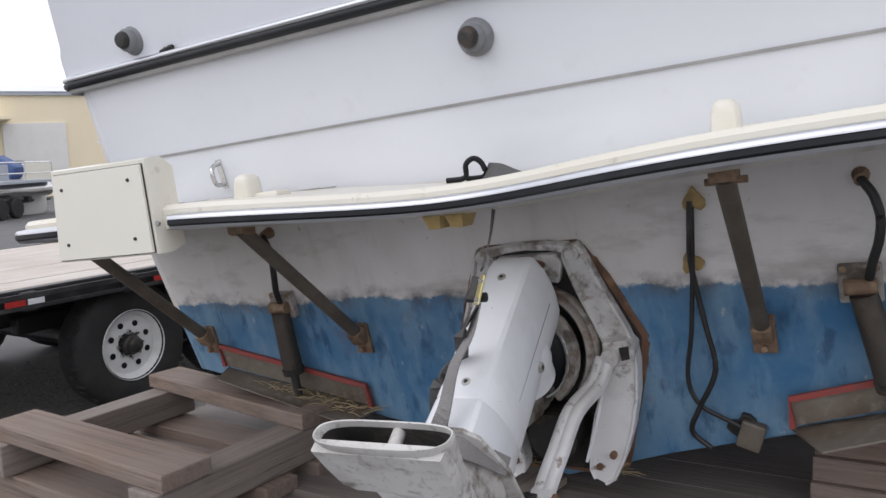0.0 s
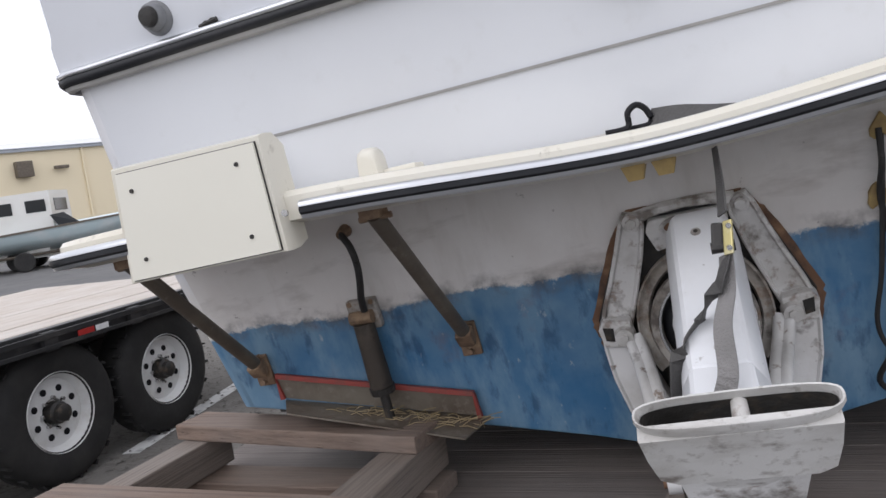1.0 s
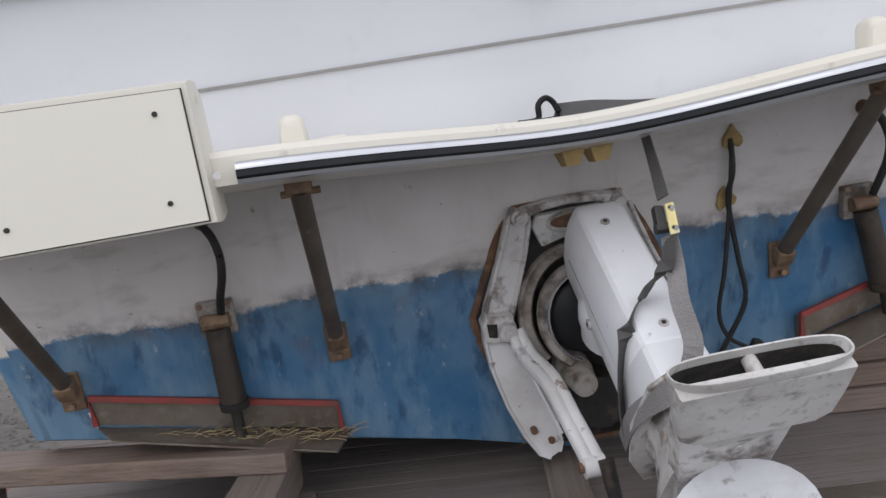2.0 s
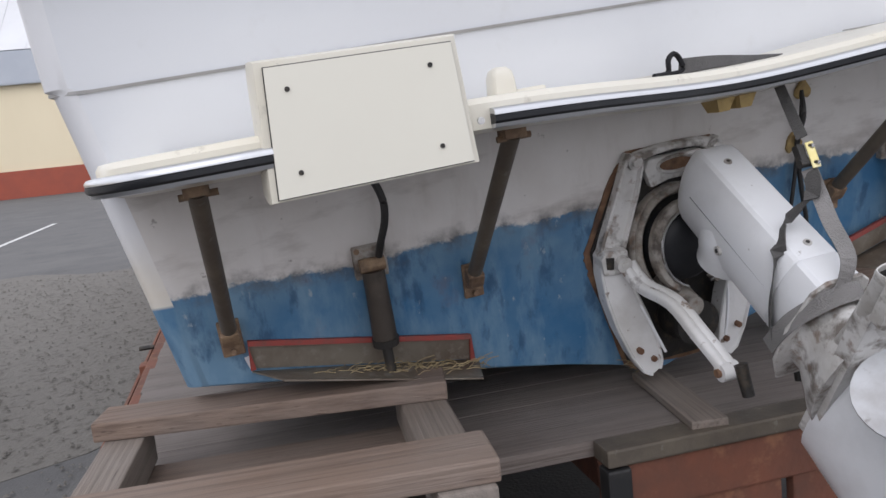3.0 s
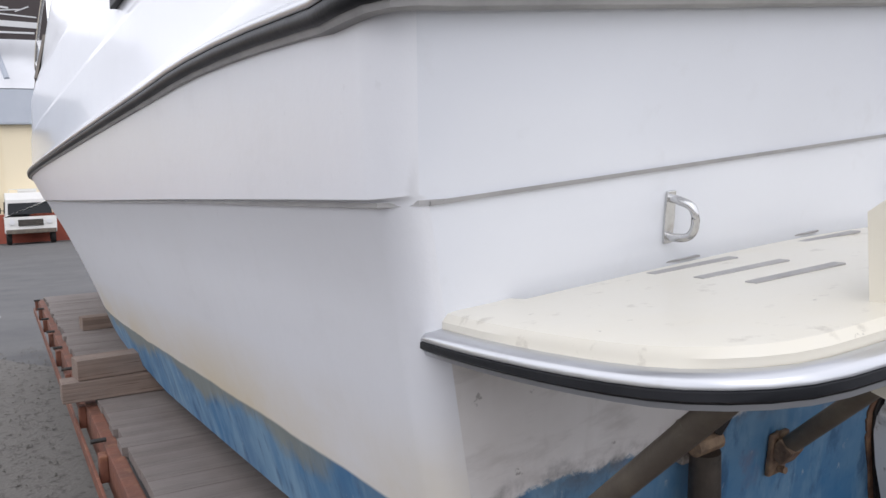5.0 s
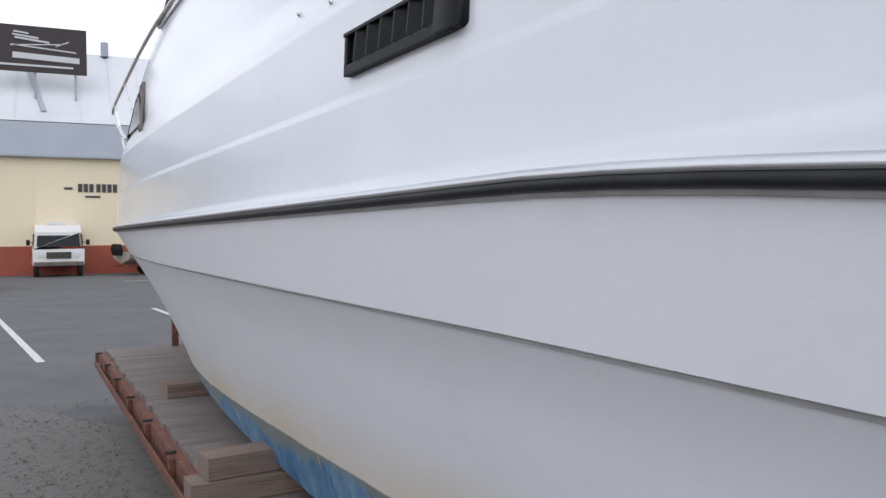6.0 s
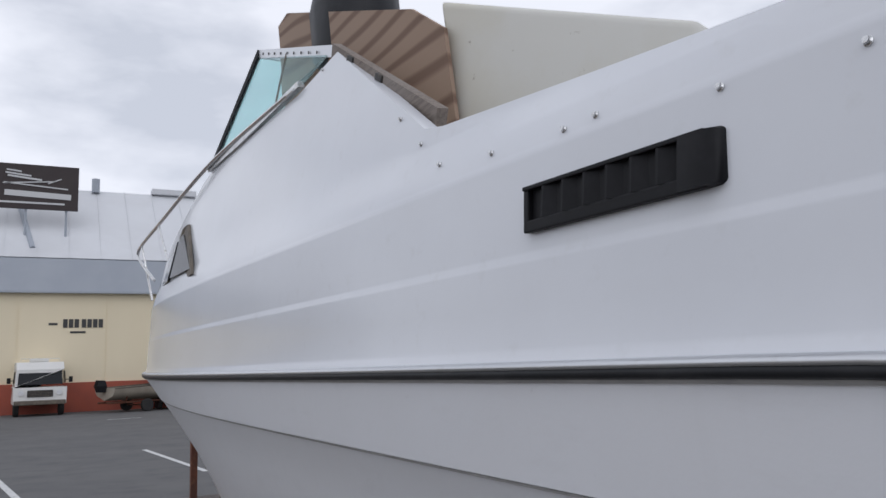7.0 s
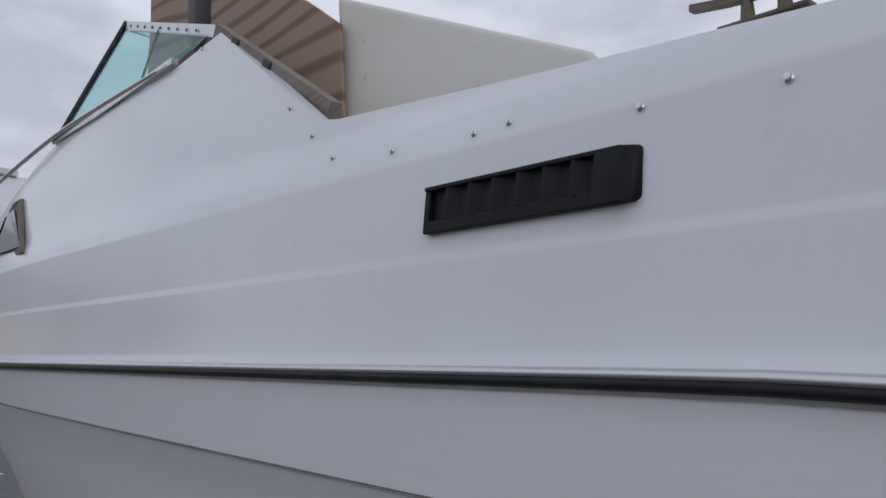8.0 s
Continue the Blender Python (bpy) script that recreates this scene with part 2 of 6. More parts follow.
lumber_x = wood_mat("weathered_lumber_x", (0.225, 0.155, 0.115), (0.10, 0.060, 0.042), (0.235, 0.195, 0.170), "x")
lumber_y = wood_mat("weathered_lumber_y", (0.235, 0.190, 0.158), (0.105, 0.080, 0.064), (0.25, 0.222, 0.20), "y")
deck_wood = wood_mat("grey_deck_boards", (0.180, 0.150, 0.134), (0.095, 0.074, 0.063), (0.245, 0.217, 0.20), "x")
trailer_wood = wood_mat("trailer_deck_boards", (0.52, 0.46, 0.40), (0.36, 0.30, 0.25), (0.58, 0.54, 0.50), "y")
rust_steel = mat("rusty_red_steel", (0.20, 0.075, 0.045), 0.75, 0.1, spots=[((0.11, 0.055, 0.04), 5, 0.52, 0.12, 0.8, ONE), ((0.33, 0.16, 0.085), 16, 0.62, 0.08, 0.6, ONE)], bump=0.3, bump_scale=50)
asphalt = mat("worn_asphalt", (0.105, 0.104, 0.105), 0.85, spots=[((0.135, 0.133, 0.13), 0.35, 0.52, 0.12, 0.7, (1, 2.2, 1)), ((0.075, 0.075, 0.078), 1.4, 0.58, 0.1, 0.6, ONE), ((0.20, 0.195, 0.19), 60, 0.66, 0.05, 0.5, ONE)], bump=0.5, bump_scale=70)
gravel_mat = mat("grey_gravel", (0.155, 0.146, 0.133), 0.95, spots=[((0.17, 0.16, 0.145), 9, 0.58, 0.08, 0.8, ONE), ((0.08, 0.072, 0.065), 16, 0.6, 0.06, 0.8, ONE)], bump=1.0, bump_scale=30)
line_paint = mat("white_line_paint", (0.62, 0.62, 0.61), 0.7, spots=[((0.18, 0.18, 0.18), 12, 0.6, 0.08, 0.8, ONE)])
wall_cream = mat("cream_painted_siding", (0.82, 0.72, 0.52), 0.7, spots=[((0.76, 0.66, 0.47), 0.5, 0.55, 0.2, 0.6, (1, 1, 0.3))])
wall_red = mat("red_base_paint", (0.36, 0.085, 0.05), 0.7, spots=[((0.26, 0.07, 0.05), 1.2, 0.55, 0.15, 0.6, ONE)])
roof_white = mat("white_metal_roof", (0.66, 0.67, 0.69), 0.5, spots=[((0.55, 0.55, 0.56), 0.25, 0.55, 0.15, 0.6, ONE)])
roof_grey = mat("grey_metal_fascia", (0.36, 0.39, 0.44), 0.5, spots=[((0.42, 0.45, 0.49), 0.6, 0.55, 0.15, 0.6, ONE)])
glass_dark = mat("dark_window_glass", (0.008, 0.010, 0.012), 0.08, 0.0, spec=0.3)
sign_brown = mat("dark_sign_board", (0.035, 0.024, 0.024), 0.55, spots=[((0.05, 0.038, 0.036), 1, 0.55, 0.2, 0.6, ONE)])
sign_white = mat("white_sign_paint", (0.62, 0.62, 0.62), 0.6)
grey_letters = mat("dark_lettering", (0.05, 0.05, 0.05), 0.6)
fork_yellow = mat("yellow_machine_paint", (0.55, 0.33, 0.03), 0.5, spots=[((0.30, 0.19, 0.04), 4, 0.6, 0.1, 0.6, ONE)])
van_white = mat("white_van_paint", (0.70, 0.69, 0.66), 0.35, spots=[((0.60, 0.58, 0.53), 1.2, 0.58, 0.15, 0.5, ONE)])
straw_mat = mat("dry_straw", (0.30, 0.235, 0.13), 0.8, spots=[((0.28, 0.20, 0.10), 30, 0.55, 0.1, 0.7, ONE)])
black_hose = mat("black_hose", (0.018, 0.017, 0.017), 0.45, spots=[((0.06, 0.055, 0.05), 14, 0.6, 0.1, 0.5, ONE)])
tab_steel = mat("dull_trim_tab_steel", (0.26, 0.23, 0.19), 0.5, 0.5, spots=[((0.16, 0.12, 0.09), 9, 0.55, 0.12, 0.8, ONE), ((0.40, 0.38, 0.34), 30, 0.62, 0.07, 0.5, ONE)], bump=0.15, bump_scale=60)
red_sealer = mat("red_sealer", (0.28, 0.05, 0.04), 0.6, spots=[((0.15, 0.06, 0.05), 30, 0.55, 0.1, 0.7, ONE)])
brown_stain = mat("rust_stained_sealer", (0.16, 0.085, 0.05), 0.75, spots=[((0.30, 0.18, 0.10), 25, 0.58, 0.1, 0.7, ONE), ((0.05, 0.035, 0.03), 16, 0.62, 0.08, 0.8, ONE)], bump=0.4, bump_scale=60)
# grey for painted shade in creases, slots and under the rail, and crease dirt
crease_grey = mat("crease_shade_and_dirt", (0.30, 0.295, 0.29), 0.6, spots=[((0.42, 0.41, 0.40), 12, 0.5, 0.15, 0.7, ONE)])
grey_plastic = mat("grey_plastic", (0.20, 0.205, 0.215), 0.45, spots=[((0.13, 0.13, 0.13), 25, 0.58, 0.1, 0.6, ONE)])
tan_glue = mat("tan_sealant", (0.42, 0.30, 0.12), 0.7, spots=[((0.25, 0.17, 0.08), 30, 0.55, 0.1, 0.7, ONE)], bump=0.3, bump_scale=60)


def node(n, kind, **vals):
    x = n.new(kind)
    for k, v in vals.items():
        x.inputs[k].default_value = v
    return x


def hull_paint(name, white, edge_z, dirty, slope=0.0, tan=0.0, grime=1.0):
    """White topsides over blue bottom paint with a ragged, worn edge at the height edge_z in the boat's own frame."""
    m = bpy.data.materials.new(name)
    m.use_nodes = True
    n, l = m.node_tree.nodes, m.node_tree.links
    b = n["Principled BSDF"]
    co = n.new("ShaderNodeTexCoord")
    sep = n.new("ShaderNodeSeparateXYZ")
    l.new(co.outputs["Object"], sep.inputs[0])

    def noise_of(scale, stretch=ONE, detail=6.0, rough=0.6, shift=0.0):
        mp = n.new("ShaderNodeMapping")
        mp.inputs["Scale"].default_value = stretch
        mp.inputs["Location"].default_value = (shift, shift * 0.7, shift * 0.3)
        l.new(co.outputs["Object"], mp.inputs["Vector"])
        z = n.new("ShaderNodeTexNoise")
        z.inputs["Scale"].default_value, z.inputs["Detail"].default_value, z.inputs["Roughness"].default_value = scale, detail, rough
        l.new(mp.outputs[0], z.inputs["Vector"])
        return z.outputs["Fac"]

    def ramp(v, lo, hi, a=0.0, c=1.0):
        r = n.new("ShaderNodeMapRange")
        r.inputs["From Min"].default_value, r.inputs["From Max"].default_value = lo, hi
        r.inputs["To Min"].default_value, r.inputs["To Max"].default_value = a, c
        l.new(v, r.inputs["Value"])
        return r.outputs[0]

    def math_(op, a, c):
        x = n.new("ShaderNodeMath")
        x.operation = op
        for i, q in enumerate((a, c)):
            if isinstance(q, (int, float)):
                x.inputs[i].default_value = q
            else:
                l.new(q, x.inputs[i])
        return x.outputs[0]

    def mix(fac, a, c):
        x = n.new("ShaderNodeMixRGB")
        l.new(fac, x.inputs["Fac"])
        for s, q in (("Color1", a), ("Color2", c)):
            if isinstance(q, tuple):
                x.inputs[s].default_value = (*q, 1)
            else:
                l.new(q, x.inputs[s])
        return x.outputs[0]

    blue = mix(ramp(noise_of(3.2), 0.36, 0.62), (0.040, 0.148, 0.295), (0.135, 0.250, 0.370))
    blue = mix(ramp(noise_of(13, (1, 1, 0.22), shift=3), 0.46, 0.66, 0, 0.75), blue, (0.200, 0.325, 0.440))
    blue = mix(ramp(noise_of(22, (1, 1, 0.35), shift=5), 0.54, 0.66, 0, 0.70), blue, (0.022, 0.070, 0.150))
    blue = mix(ramp(noise_of(4.2, (1, 1, 0.5), shift=19), 0.54, 0.68, 0, 0.55), blue, (0.028, 0.110, 0.235))
    blue = mix(ramp(noise_of(34, (1, 1, 0.5), shift=9), 0.66, 0.71, 0, 0.7), blue, (0.36, 0.41, 0.45))
    blue = mix(ramp(noise_of(5, ONE, shift=15), 0.63, 0.71, 0, 0.35), blue, (0.16, 0.075, 0.065))
    wh = mix(ramp(noise_of(1.6, (1, 1, 0.8), shift=2), 0.40, 0.66, 0, dirty), white, (0.56, 0.525, 0.49))
    wh = mix(ramp(noise_of(7, (0.45, 0.45, 1.5), shift=7), 0.55, 0.72, 0, dirty * 0.8), wh, (0.27, 0.24, 0.215))
    wh = mix(ramp(noise_of(5, (3, 3, 0.35), shift=17), 0.54, 0.70, 0, dirty * 0.30), wh, (0.38, 0.34, 0.30))
    wh = mix(ramp(noise_of(30, ONE, shift=11), 0.69, 0.73, 0, dirty * 0.8), wh, (0.15, 0.13, 0.115))
    rough_edge = 0.4 + 0.6 * grime
    edge = math_("ADD", math_("MULTIPLY", math_("SUBTRACT", noise_of(16, ONE, 8.0, 0.75, 4), 0.5), 0.060 * grime), math_("MULTIPLY", math_("SUBTRACT", noise_of(3, ONE, 3.0, 0.5, 8), 0.5), 0.055 * rough_edge))
    h = math_("SUBTRACT", math_("ADD", sep.outputs["Z"], edge), math_("MULTIPLY", sep.outputs["Y"], slope))
    over = math_("SUBTRACT", h, edge_z)
    rim = ramp(h, edge_z - 0.004, edge_z + 0.003)
    soot = math_("MULTIPLY", ramp(math_("ABSOLUTE", over, 0.0), 0.0, 0.035, 0.75 * grime, 0.0), ramp(noise_of(12, ONE, shift=21), 0.44, 0.58))
    # yellow water stain above the edge, olive scum with pale runs below it
    stain = math_("MULTIPLY", ramp(over, 0.0, 0.20, 0.75 * tan, 0.0), ramp(noise_of(2.2, (1, 0.5, 1), shift=31), 0.30, 0.62))
    scum = math_("MULTIPLY", ramp(math_("ADD", over, math_("MULTIPLY", noise_of(2.2, (1, 1.1, 1.4), 5.0, 0.6, 41), 0.36)), 0.105, 0.150, 0.0, 0.78 * tan), ramp(sep.outputs["Y"], 0.15, 0.7))
    runs = math_("MULTIPLY", ramp(noise_of(6, (1, 2.2, 0.25), 3.0, 0.5, 47), 0.66, 0.70, 0, tan), ramp(over, -0.12, -0.02))
    blue = mix(scum, blue, (0.215, 0.215, 0.165))
    blue = mix(runs, blue, (0.55, 0.52, 0.42))
    wh = mix(stain, wh, (0.66, 0.55, 0.34))
    col = mix(rim, blue, wh)
    col = mix(soot, col, (0.10, 0.095, 0.095))
    l.new(col, b.inputs["Base Color"])
    l.new(ramp(rim, 0, 1, 0.62, 0.34), b.inputs["Roughness"])
    bp = n.new("ShaderNodeBump")
    bp.inputs["Strength"].default_value = 0.14
    bp.inputs["Distance"].default_value = 0.006
    l.new(noise_of(28, ONE, shift=13), bp.inputs["Height"])
    l.new(bp.outputs[0], b.inputs["Normal"])
    return m


hull_side_paint = hull_paint("hull_side_paint", (0.76, 0.77, 0.80), 1.11, 0.07, -0.03, 1.0, 0.0)
transom_paint = hull_paint("transom_paint", (0.77, 0.755, 0.745), 1.118, 0.72)

# ---- ground, lanes ----
gb = bmesh.new()
bmesh.ops.create_grid(gb, x_segments=2, y_segments=2, size=900)
ground = tagged(part("ground", gb, asphalt), "worn grey asphalt yard with pale patches", "ground", kind="structure")


def strip(name, a, b, w, z, m, label):
    a, b = Vector(a), Vector(b)
    d = (b - a).normalized()
    s = Vector((-d.y, d.x)) * w / 2
    bm = prism_bm([(a - s)[:], (a + s)[:], (b + s)[:], (b - s)[:]], z - 0.003, z)
    return tagged(part(name, bm, m), label, "road marking", "parking lines", "structure")


for a, b in (((-3.62, 3.3), (-3.35, 1.75)), ((-2.4, 12.0), (-3.6, 20.8)), ((0.33, 15.2), (-0.14, 20.4)), ((0.1, 35.0), (1.4, 35.2)), ((-9, 14), (-9.6, 20)), ((-6.2, 13), (-6.6, 19.5))):
    strip("parking_line", a, b, 0.11, 0.006, line_paint, "worn white painted parking line on asphalt")

rng = random.Random(4)
patch = []
for i in range(40):
    a = 2 * math.pi * i / 40
    k = 1 + 0.10 * math.sin(3 * a + 1) + 0.06 * math.sin(7 * a)
    patch.append((-3.5 + 2.3 * k * math.cos(a), 5.0 + 4.3 * k * math.sin(a)))
tagged(part("gravel_bed", prism_bm(patch, -0.01, 0.003), gravel_mat), "patch of loose grey gravel and dirt", "gravel", kind="structure")


def stones(name, n, box, seed, material, label):
    r = random.Random(seed)
    verts, faces = [], []
    for _ in range(n):
        x, y = r.uniform(box[0], box[1]), r.uniform(box[2], box[3])
        s = r.uniform(0.006, 0.019)
        a = r.uniform(0, 6.3)
        k = len(verts)
        for u, v, w in ((1, 0, 0.3), (0.2, 0.8, 0.4), (-0.9, 0.3, 0.3), (-0.3, -0.9, 0.35), (0, 0.1, 0.95)):
            verts.append((x + s * (u * math.cos(a) - v * math.sin(a)), y + s * (u * math.sin(a) + v * math.cos(a)), 0.008 + s * w * r.uniform(0.6, 1.1)))
        faces += [(k, k + 1, k + 4), (k + 1, k + 2, k + 4), (k + 2, k + 3, k + 4), (k + 3, k, k + 4)]
    me = bpy.data.meshes.new(name)
    me.from_pydata(verts, [], faces)
    me.materials.append(material)
    return tagged(new(name, me), label, "gravel", kind="stuff")


stones("gravel_stones", 3400, (-5.2, -1.7, 1.2, 8.8), 3, gravel_mat, "scattered small grey stones on the yard")

# ---- boat ----
BOAT = pose(0, 0, 0, 0, -4.7, 3.9) @ Matrix.Translation((0.08, 0.02, 0))
boat = thing("cabin_cruiser", BOAT, "white fibreglass cabin cruiser with worn blue bottom paint", "boat")
LEN = 9.3


def yt(z):
    """The transom's rake: y of its face at the height z."""
    return 0.08 - 0.22 * (z - 1.0)


def half(y):
    u = max(0.0, (y - 3.6) / (LEN - 3.6))
    return (1.248 + 0.075 * math.sin(min(y, 5.2) / 5.2 * math.pi / 2) + 0.040 * max(0.0, 1 - max(y, 0.0) / 1.2) ** 1.4) * max(0.0, 1 - u ** 3.7)


def hull_section(s):
    """Half outline from keel to rub rail at the fraction s of the length: (x, y, z)."""
    y = s * LEN
    b = half(y)
    f = max(0.0, (s - 0.22) / 0.78)
    zc = 0.915 - 0.040 * min(y, 2.6) + 0.40 * f ** 1.7
    fk = max(0.0, (s - 0.55) / 0.45)
    zk = 0.645 + 0.95 * fk ** 2.2
    bc = (1.180 - 0.018 * min(y, 3.0)) * max(0.0, 1 - max(0.0, (s - 0.30) / 0.68) ** 2.5)
    bc = min(bc, b * 0.97)
    zn = 1.563 + 0.0165 * y
    zr = 1.775 + 0.056 * (1 - (1 - min(y, 1.0)) ** 1.8)
    bn = bc + (b - bc) * (0.88 - 0.16 * f)
    pts = [(0, zk)]
    for k in range(1, 5):
        t = k / 4
        pts.append((bc * t, zk + (zc - zk) * t ** 0.88))
    for k in range(1, 4):
        t = k / 4
        pts.append((bc + (bn - bc) * t ** (1 + 0.4 * f), zc + (zn - zc) * t))
    pts += [(bn, zn), (bn + 0.004, zn + 0.006), (bn + 0.013, zn + 0.010)]
    for k in range(1, 4):
        t = k / 4
        pts.append((bn + 0.013 + (b - bn - 0.013) * t, zn + 0.010 + (zr - zn - 0.010) * t))
    pts.append((b, zr))
    out = []
    for x, z in pts:
        stem = LEN - 0.62 * max(0.0, 1.83 - z) ** 1.0
        y0 = yt(z)
        out.append((x, y0 + s * (stem - y0), z))
    return out


hb = bmesh.new()
cuts = [0.05 / LEN * (1 - math.cos(math.pi / 2 * k / 8)) for k in range(9)] + [0.012] + [0.03 + i * 0.97 / 44 for i in range(45)]
rings = []
for s in cuts:
    h = hull_section(s)
    inn = 0.05 - math.sqrt(max(0.0, 0.0025 - max(0.0, 0.05 - s * LEN) ** 2))
    h = [(max(0.0, x - inn * min(1, x / 0.5)), y, z) for x, y, z in h]
    rings.append([(-x, y, z) for x, y, z in h[::-1]] + h[1:])
add_loft(hb, rings, closed=False)
hull = part("hull", hb, hull_side_paint, boat, "white hull side with worn blue bottom paint", True, 28)

# transom face
h0 = [(max(0.0, x - 0.050 * min(1, x / 0.5)), y, z) for x, y, z in hull_section(0.0)]
tb = bmesh.new()
nseg = 14
trows = []
for x, y, z in h0:
    trows.append([(-x + 2 * x * k / nseg, y, z) for k in range(nseg + 1)])
split = next(i for i, r in enumerate(h0) if r[2] > 1.40) - 1
mid_z, xm = 1.40, h0[split][0] + (h0[split + 1][0] - h0[split][0]) * (1.40 - h0[split][2]) / (h0[split + 1][2] - h0[split][2])
mid_row = [(-xm + 2 * xm * k / nseg, yt(1.40), 1.40) for k in range(nseg + 1)]
add_loft(tb, trows[:split + 1] + [mid_row], closed=False)
bmesh.ops.remove_doubles(tb, verts=tb.verts, dist=1e-4)
transom = part("transom", tb, transom_paint, boat, "stained white transom above worn blue bottom paint")
ub = bmesh.new()
add_loft(ub, [mid_row] + trows[split + 1:], closed=False)
part("upper_transom", ub, gelcoat, boat, "clean white upper transom")
# moulded line across the transom; its grey paints the seam's shadow and dirt
zk = 1.563
wk = h0[8][0]
cb = bmesh.new()
add_sweep(cb, [(-wk, yt(zk), zk), (wk, yt(zk), zk)], [(0.0035, -0.005), (0.0052, 0.0005), (-0.006, 0.0005), (-0.006, -0.005)])
part("moulded_crease", cb, crease_grey, boat)
# thin grey strip draws the shaded, dirty line of the side knuckle
for sg in (-1, 1):
    kp = [(sg * (wk - 0.02), yt(zk) - 0.002, zk - 0.002), (sg * (wk + 0.012), yt(zk) + 0.003, zk)]
    for i in range(60):
        q = hull_section(0.003 + 0.94 * i / 59)[8]
        kp.append((sg * (q[0] + 0.002), q[1], q[2] + 0.002))
    part("moulded_crease", add_sweep(bmesh.new(), kp, [(-0.003, -0.003), (0.003, -0.003), (0.003, 0.003), (-0.003, 0.003)]), crease_grey, boat)


# ---- topsides above the rub rail ----
def top_edge(y):
    """Height of the upper edge of the topsides."""
    k = ((-0.3, 2.34), (2.27, 2.565), (3.22, 3.175), (3.65, 3.115), (5.3, 3.09), (5.7, 2.96), (6.2, 2.81), (7.6, 2.46), (9.3, 2.02))
    for (a, za), (c, zc) in zip(k, k[1:]):
        if y <= c:
            return za + (zc - za) * max(0.0, y - a) / (c - a)
    return k[-1][1]


def side_in(z):
    """How far the topside leans in at the height z."""
    k = ((1.78, -0.004), (1.855, 0.0), (1.875, 0.003), (1.892, 0.012), (1.905, 0.016), (2.102, 0.042), (2.116, 0.049), (2.350, 0.081), (2.363, 0.087), (2.43, 0.111), (2.50, 0.150), (2.7, 0.21), (3.2, 0.36), (3.5, 0.46))
    for (a, xa), (c, xc) in zip(k, k[1:]):
        if z <= c:
            return xa + (xc - xa) * max(0.0, z - a) / (c - a)
    return k[-1][1]


def topside_ring(y):
    b = half(min(y, LEN - 0.02))
    zt = top_edge(y)
    zs = [1.78, 1.855, 1.875, 1.892, 1.905, 2.0, 2.094, 2.102, 2.116, 2.124, 2.25, 2.342, 2.350, 2.363, 2.371, 2.43, 2.5]
    zs[0] = 1.782 + 0.056 * (1 - (1 - max(0.0, min(y, 1.0))) ** 1.8)
    zs = [z for z in zs if zs[0] <= z < zt - 0.03]
    zs = zs + [zs[-1] + (zt - zs[-1]) * (k + 1) / (22 - len(zs)) for k in range(22 - len(zs))]
    out = [(max(0.0, b - side_in(z) * min(1, b / 0.6)), y, z) for z in zs]
    e = out[-1]
    out.append((max(0.0, e[0] - 0.05), y, e[2] + 0.004))
    out.append((max(0.0, e[0] - 0.055), y, e[2] - 0.10))
    return out


ys = [-0.02 + 0.11 * i for i in range(22)] + [2.27] + [2.36 + 0.0716 * i for i in range(25)] + [4.15 + 0.12 * i for i in range(43)]
ys = [y for y in ys if y < LEN - 0.03]
for sgn, nm in ((-1, "port"), (1, "starboard")):
    sb = bmesh.new()
    rr = []
    for i, y in enumerate(ys):
        r = topside_ring(y)
        if i == 0:
            r = [(x, yt(z) - 0.01, z) for x, _, z in r]
        else:
            k = max(0.0, 1 - y / 0.5)
            r = [(x, yy + (yt(z) - 0.01 + 0.02) * k, z) for x, yy, z in r]
        rr.append([(sgn * x, yy, z) for x, yy, z in r])
    add_loft(sb, rr, closed=False)
    part("topside", sb, gelcoat, boat, "glossy white moulded topside", True, 22)
# after face of the topsides and deck between them
ab = bmesh.new()
r0 = topside_ring(-0.02)[:-2]
rows_a = [[(-x + 2 * x * k / 10, yt(z) - 0.012, z) for k in range(11)] for x, _, z in r0]
add_loft(ab, rows_a, closed=False)
part("after_bulkhead", ab, gelcoat, boat, "white upper transom panel", True, 25)
db = bmesh.new()
add_loft(db, [[(-half(y) + side_in(2.3) + 0.02, y, 2.12), (half(y) - side_in(2.3) - 0.02, y, 2.12)] for y in (-0.1, 1, 2, 3, 4.2)], closed=False)
part("cockpit_sole", db, gelcoat, boat)
fb = bmesh.new()
fr = []
for y in ys:
    if y > 4.1:
        e = topside_ring(y)[-2]
        fr.append([(-e[0], y, e[2]), (-e[0] * 0.5, y, e[2] + 0.10 * min(1, e[0])), (0, y, e[2] + 0.13 * min(1, e[0])), (e[0] * 0.5, y, e[2] + 0.10 * min(1, e[0])), (e[0], y, e[2])])
add_loft(fb, fr, closed=False)
part("foredeck", fb, gelcoat, boat, "", True, 60)

# ---- rub rail round the boat ----
rail_path = [(-half(y) - 0.004, y, 1.792 + 0.056 * (1 - (1 - min(y, 1.0)) ** 1.8)) for y in [0.10 + 0.2 * i for i in range(46)] if y < LEN - 0.1]
yr = yt(1.80) - 0.012
stern_path = [(-1.2 + 0.2 * i, yr - 0.006, 1.792) for i in range(13)]
corner = [(-1.296, 0.03, 1.794), (-1.300, -0.04, 1.792), (-1.295, -0.085, 1.792), (-1.279, -0.110, 1.792), (-1.252, -0.118, 1.792)]
mir = [(-x, y, z) for x, y, z in rail_path]
full = rail_path[::-1] + corner + stern_path + [(-x, y, z) for x, y, z in corner[::-1]] + mir
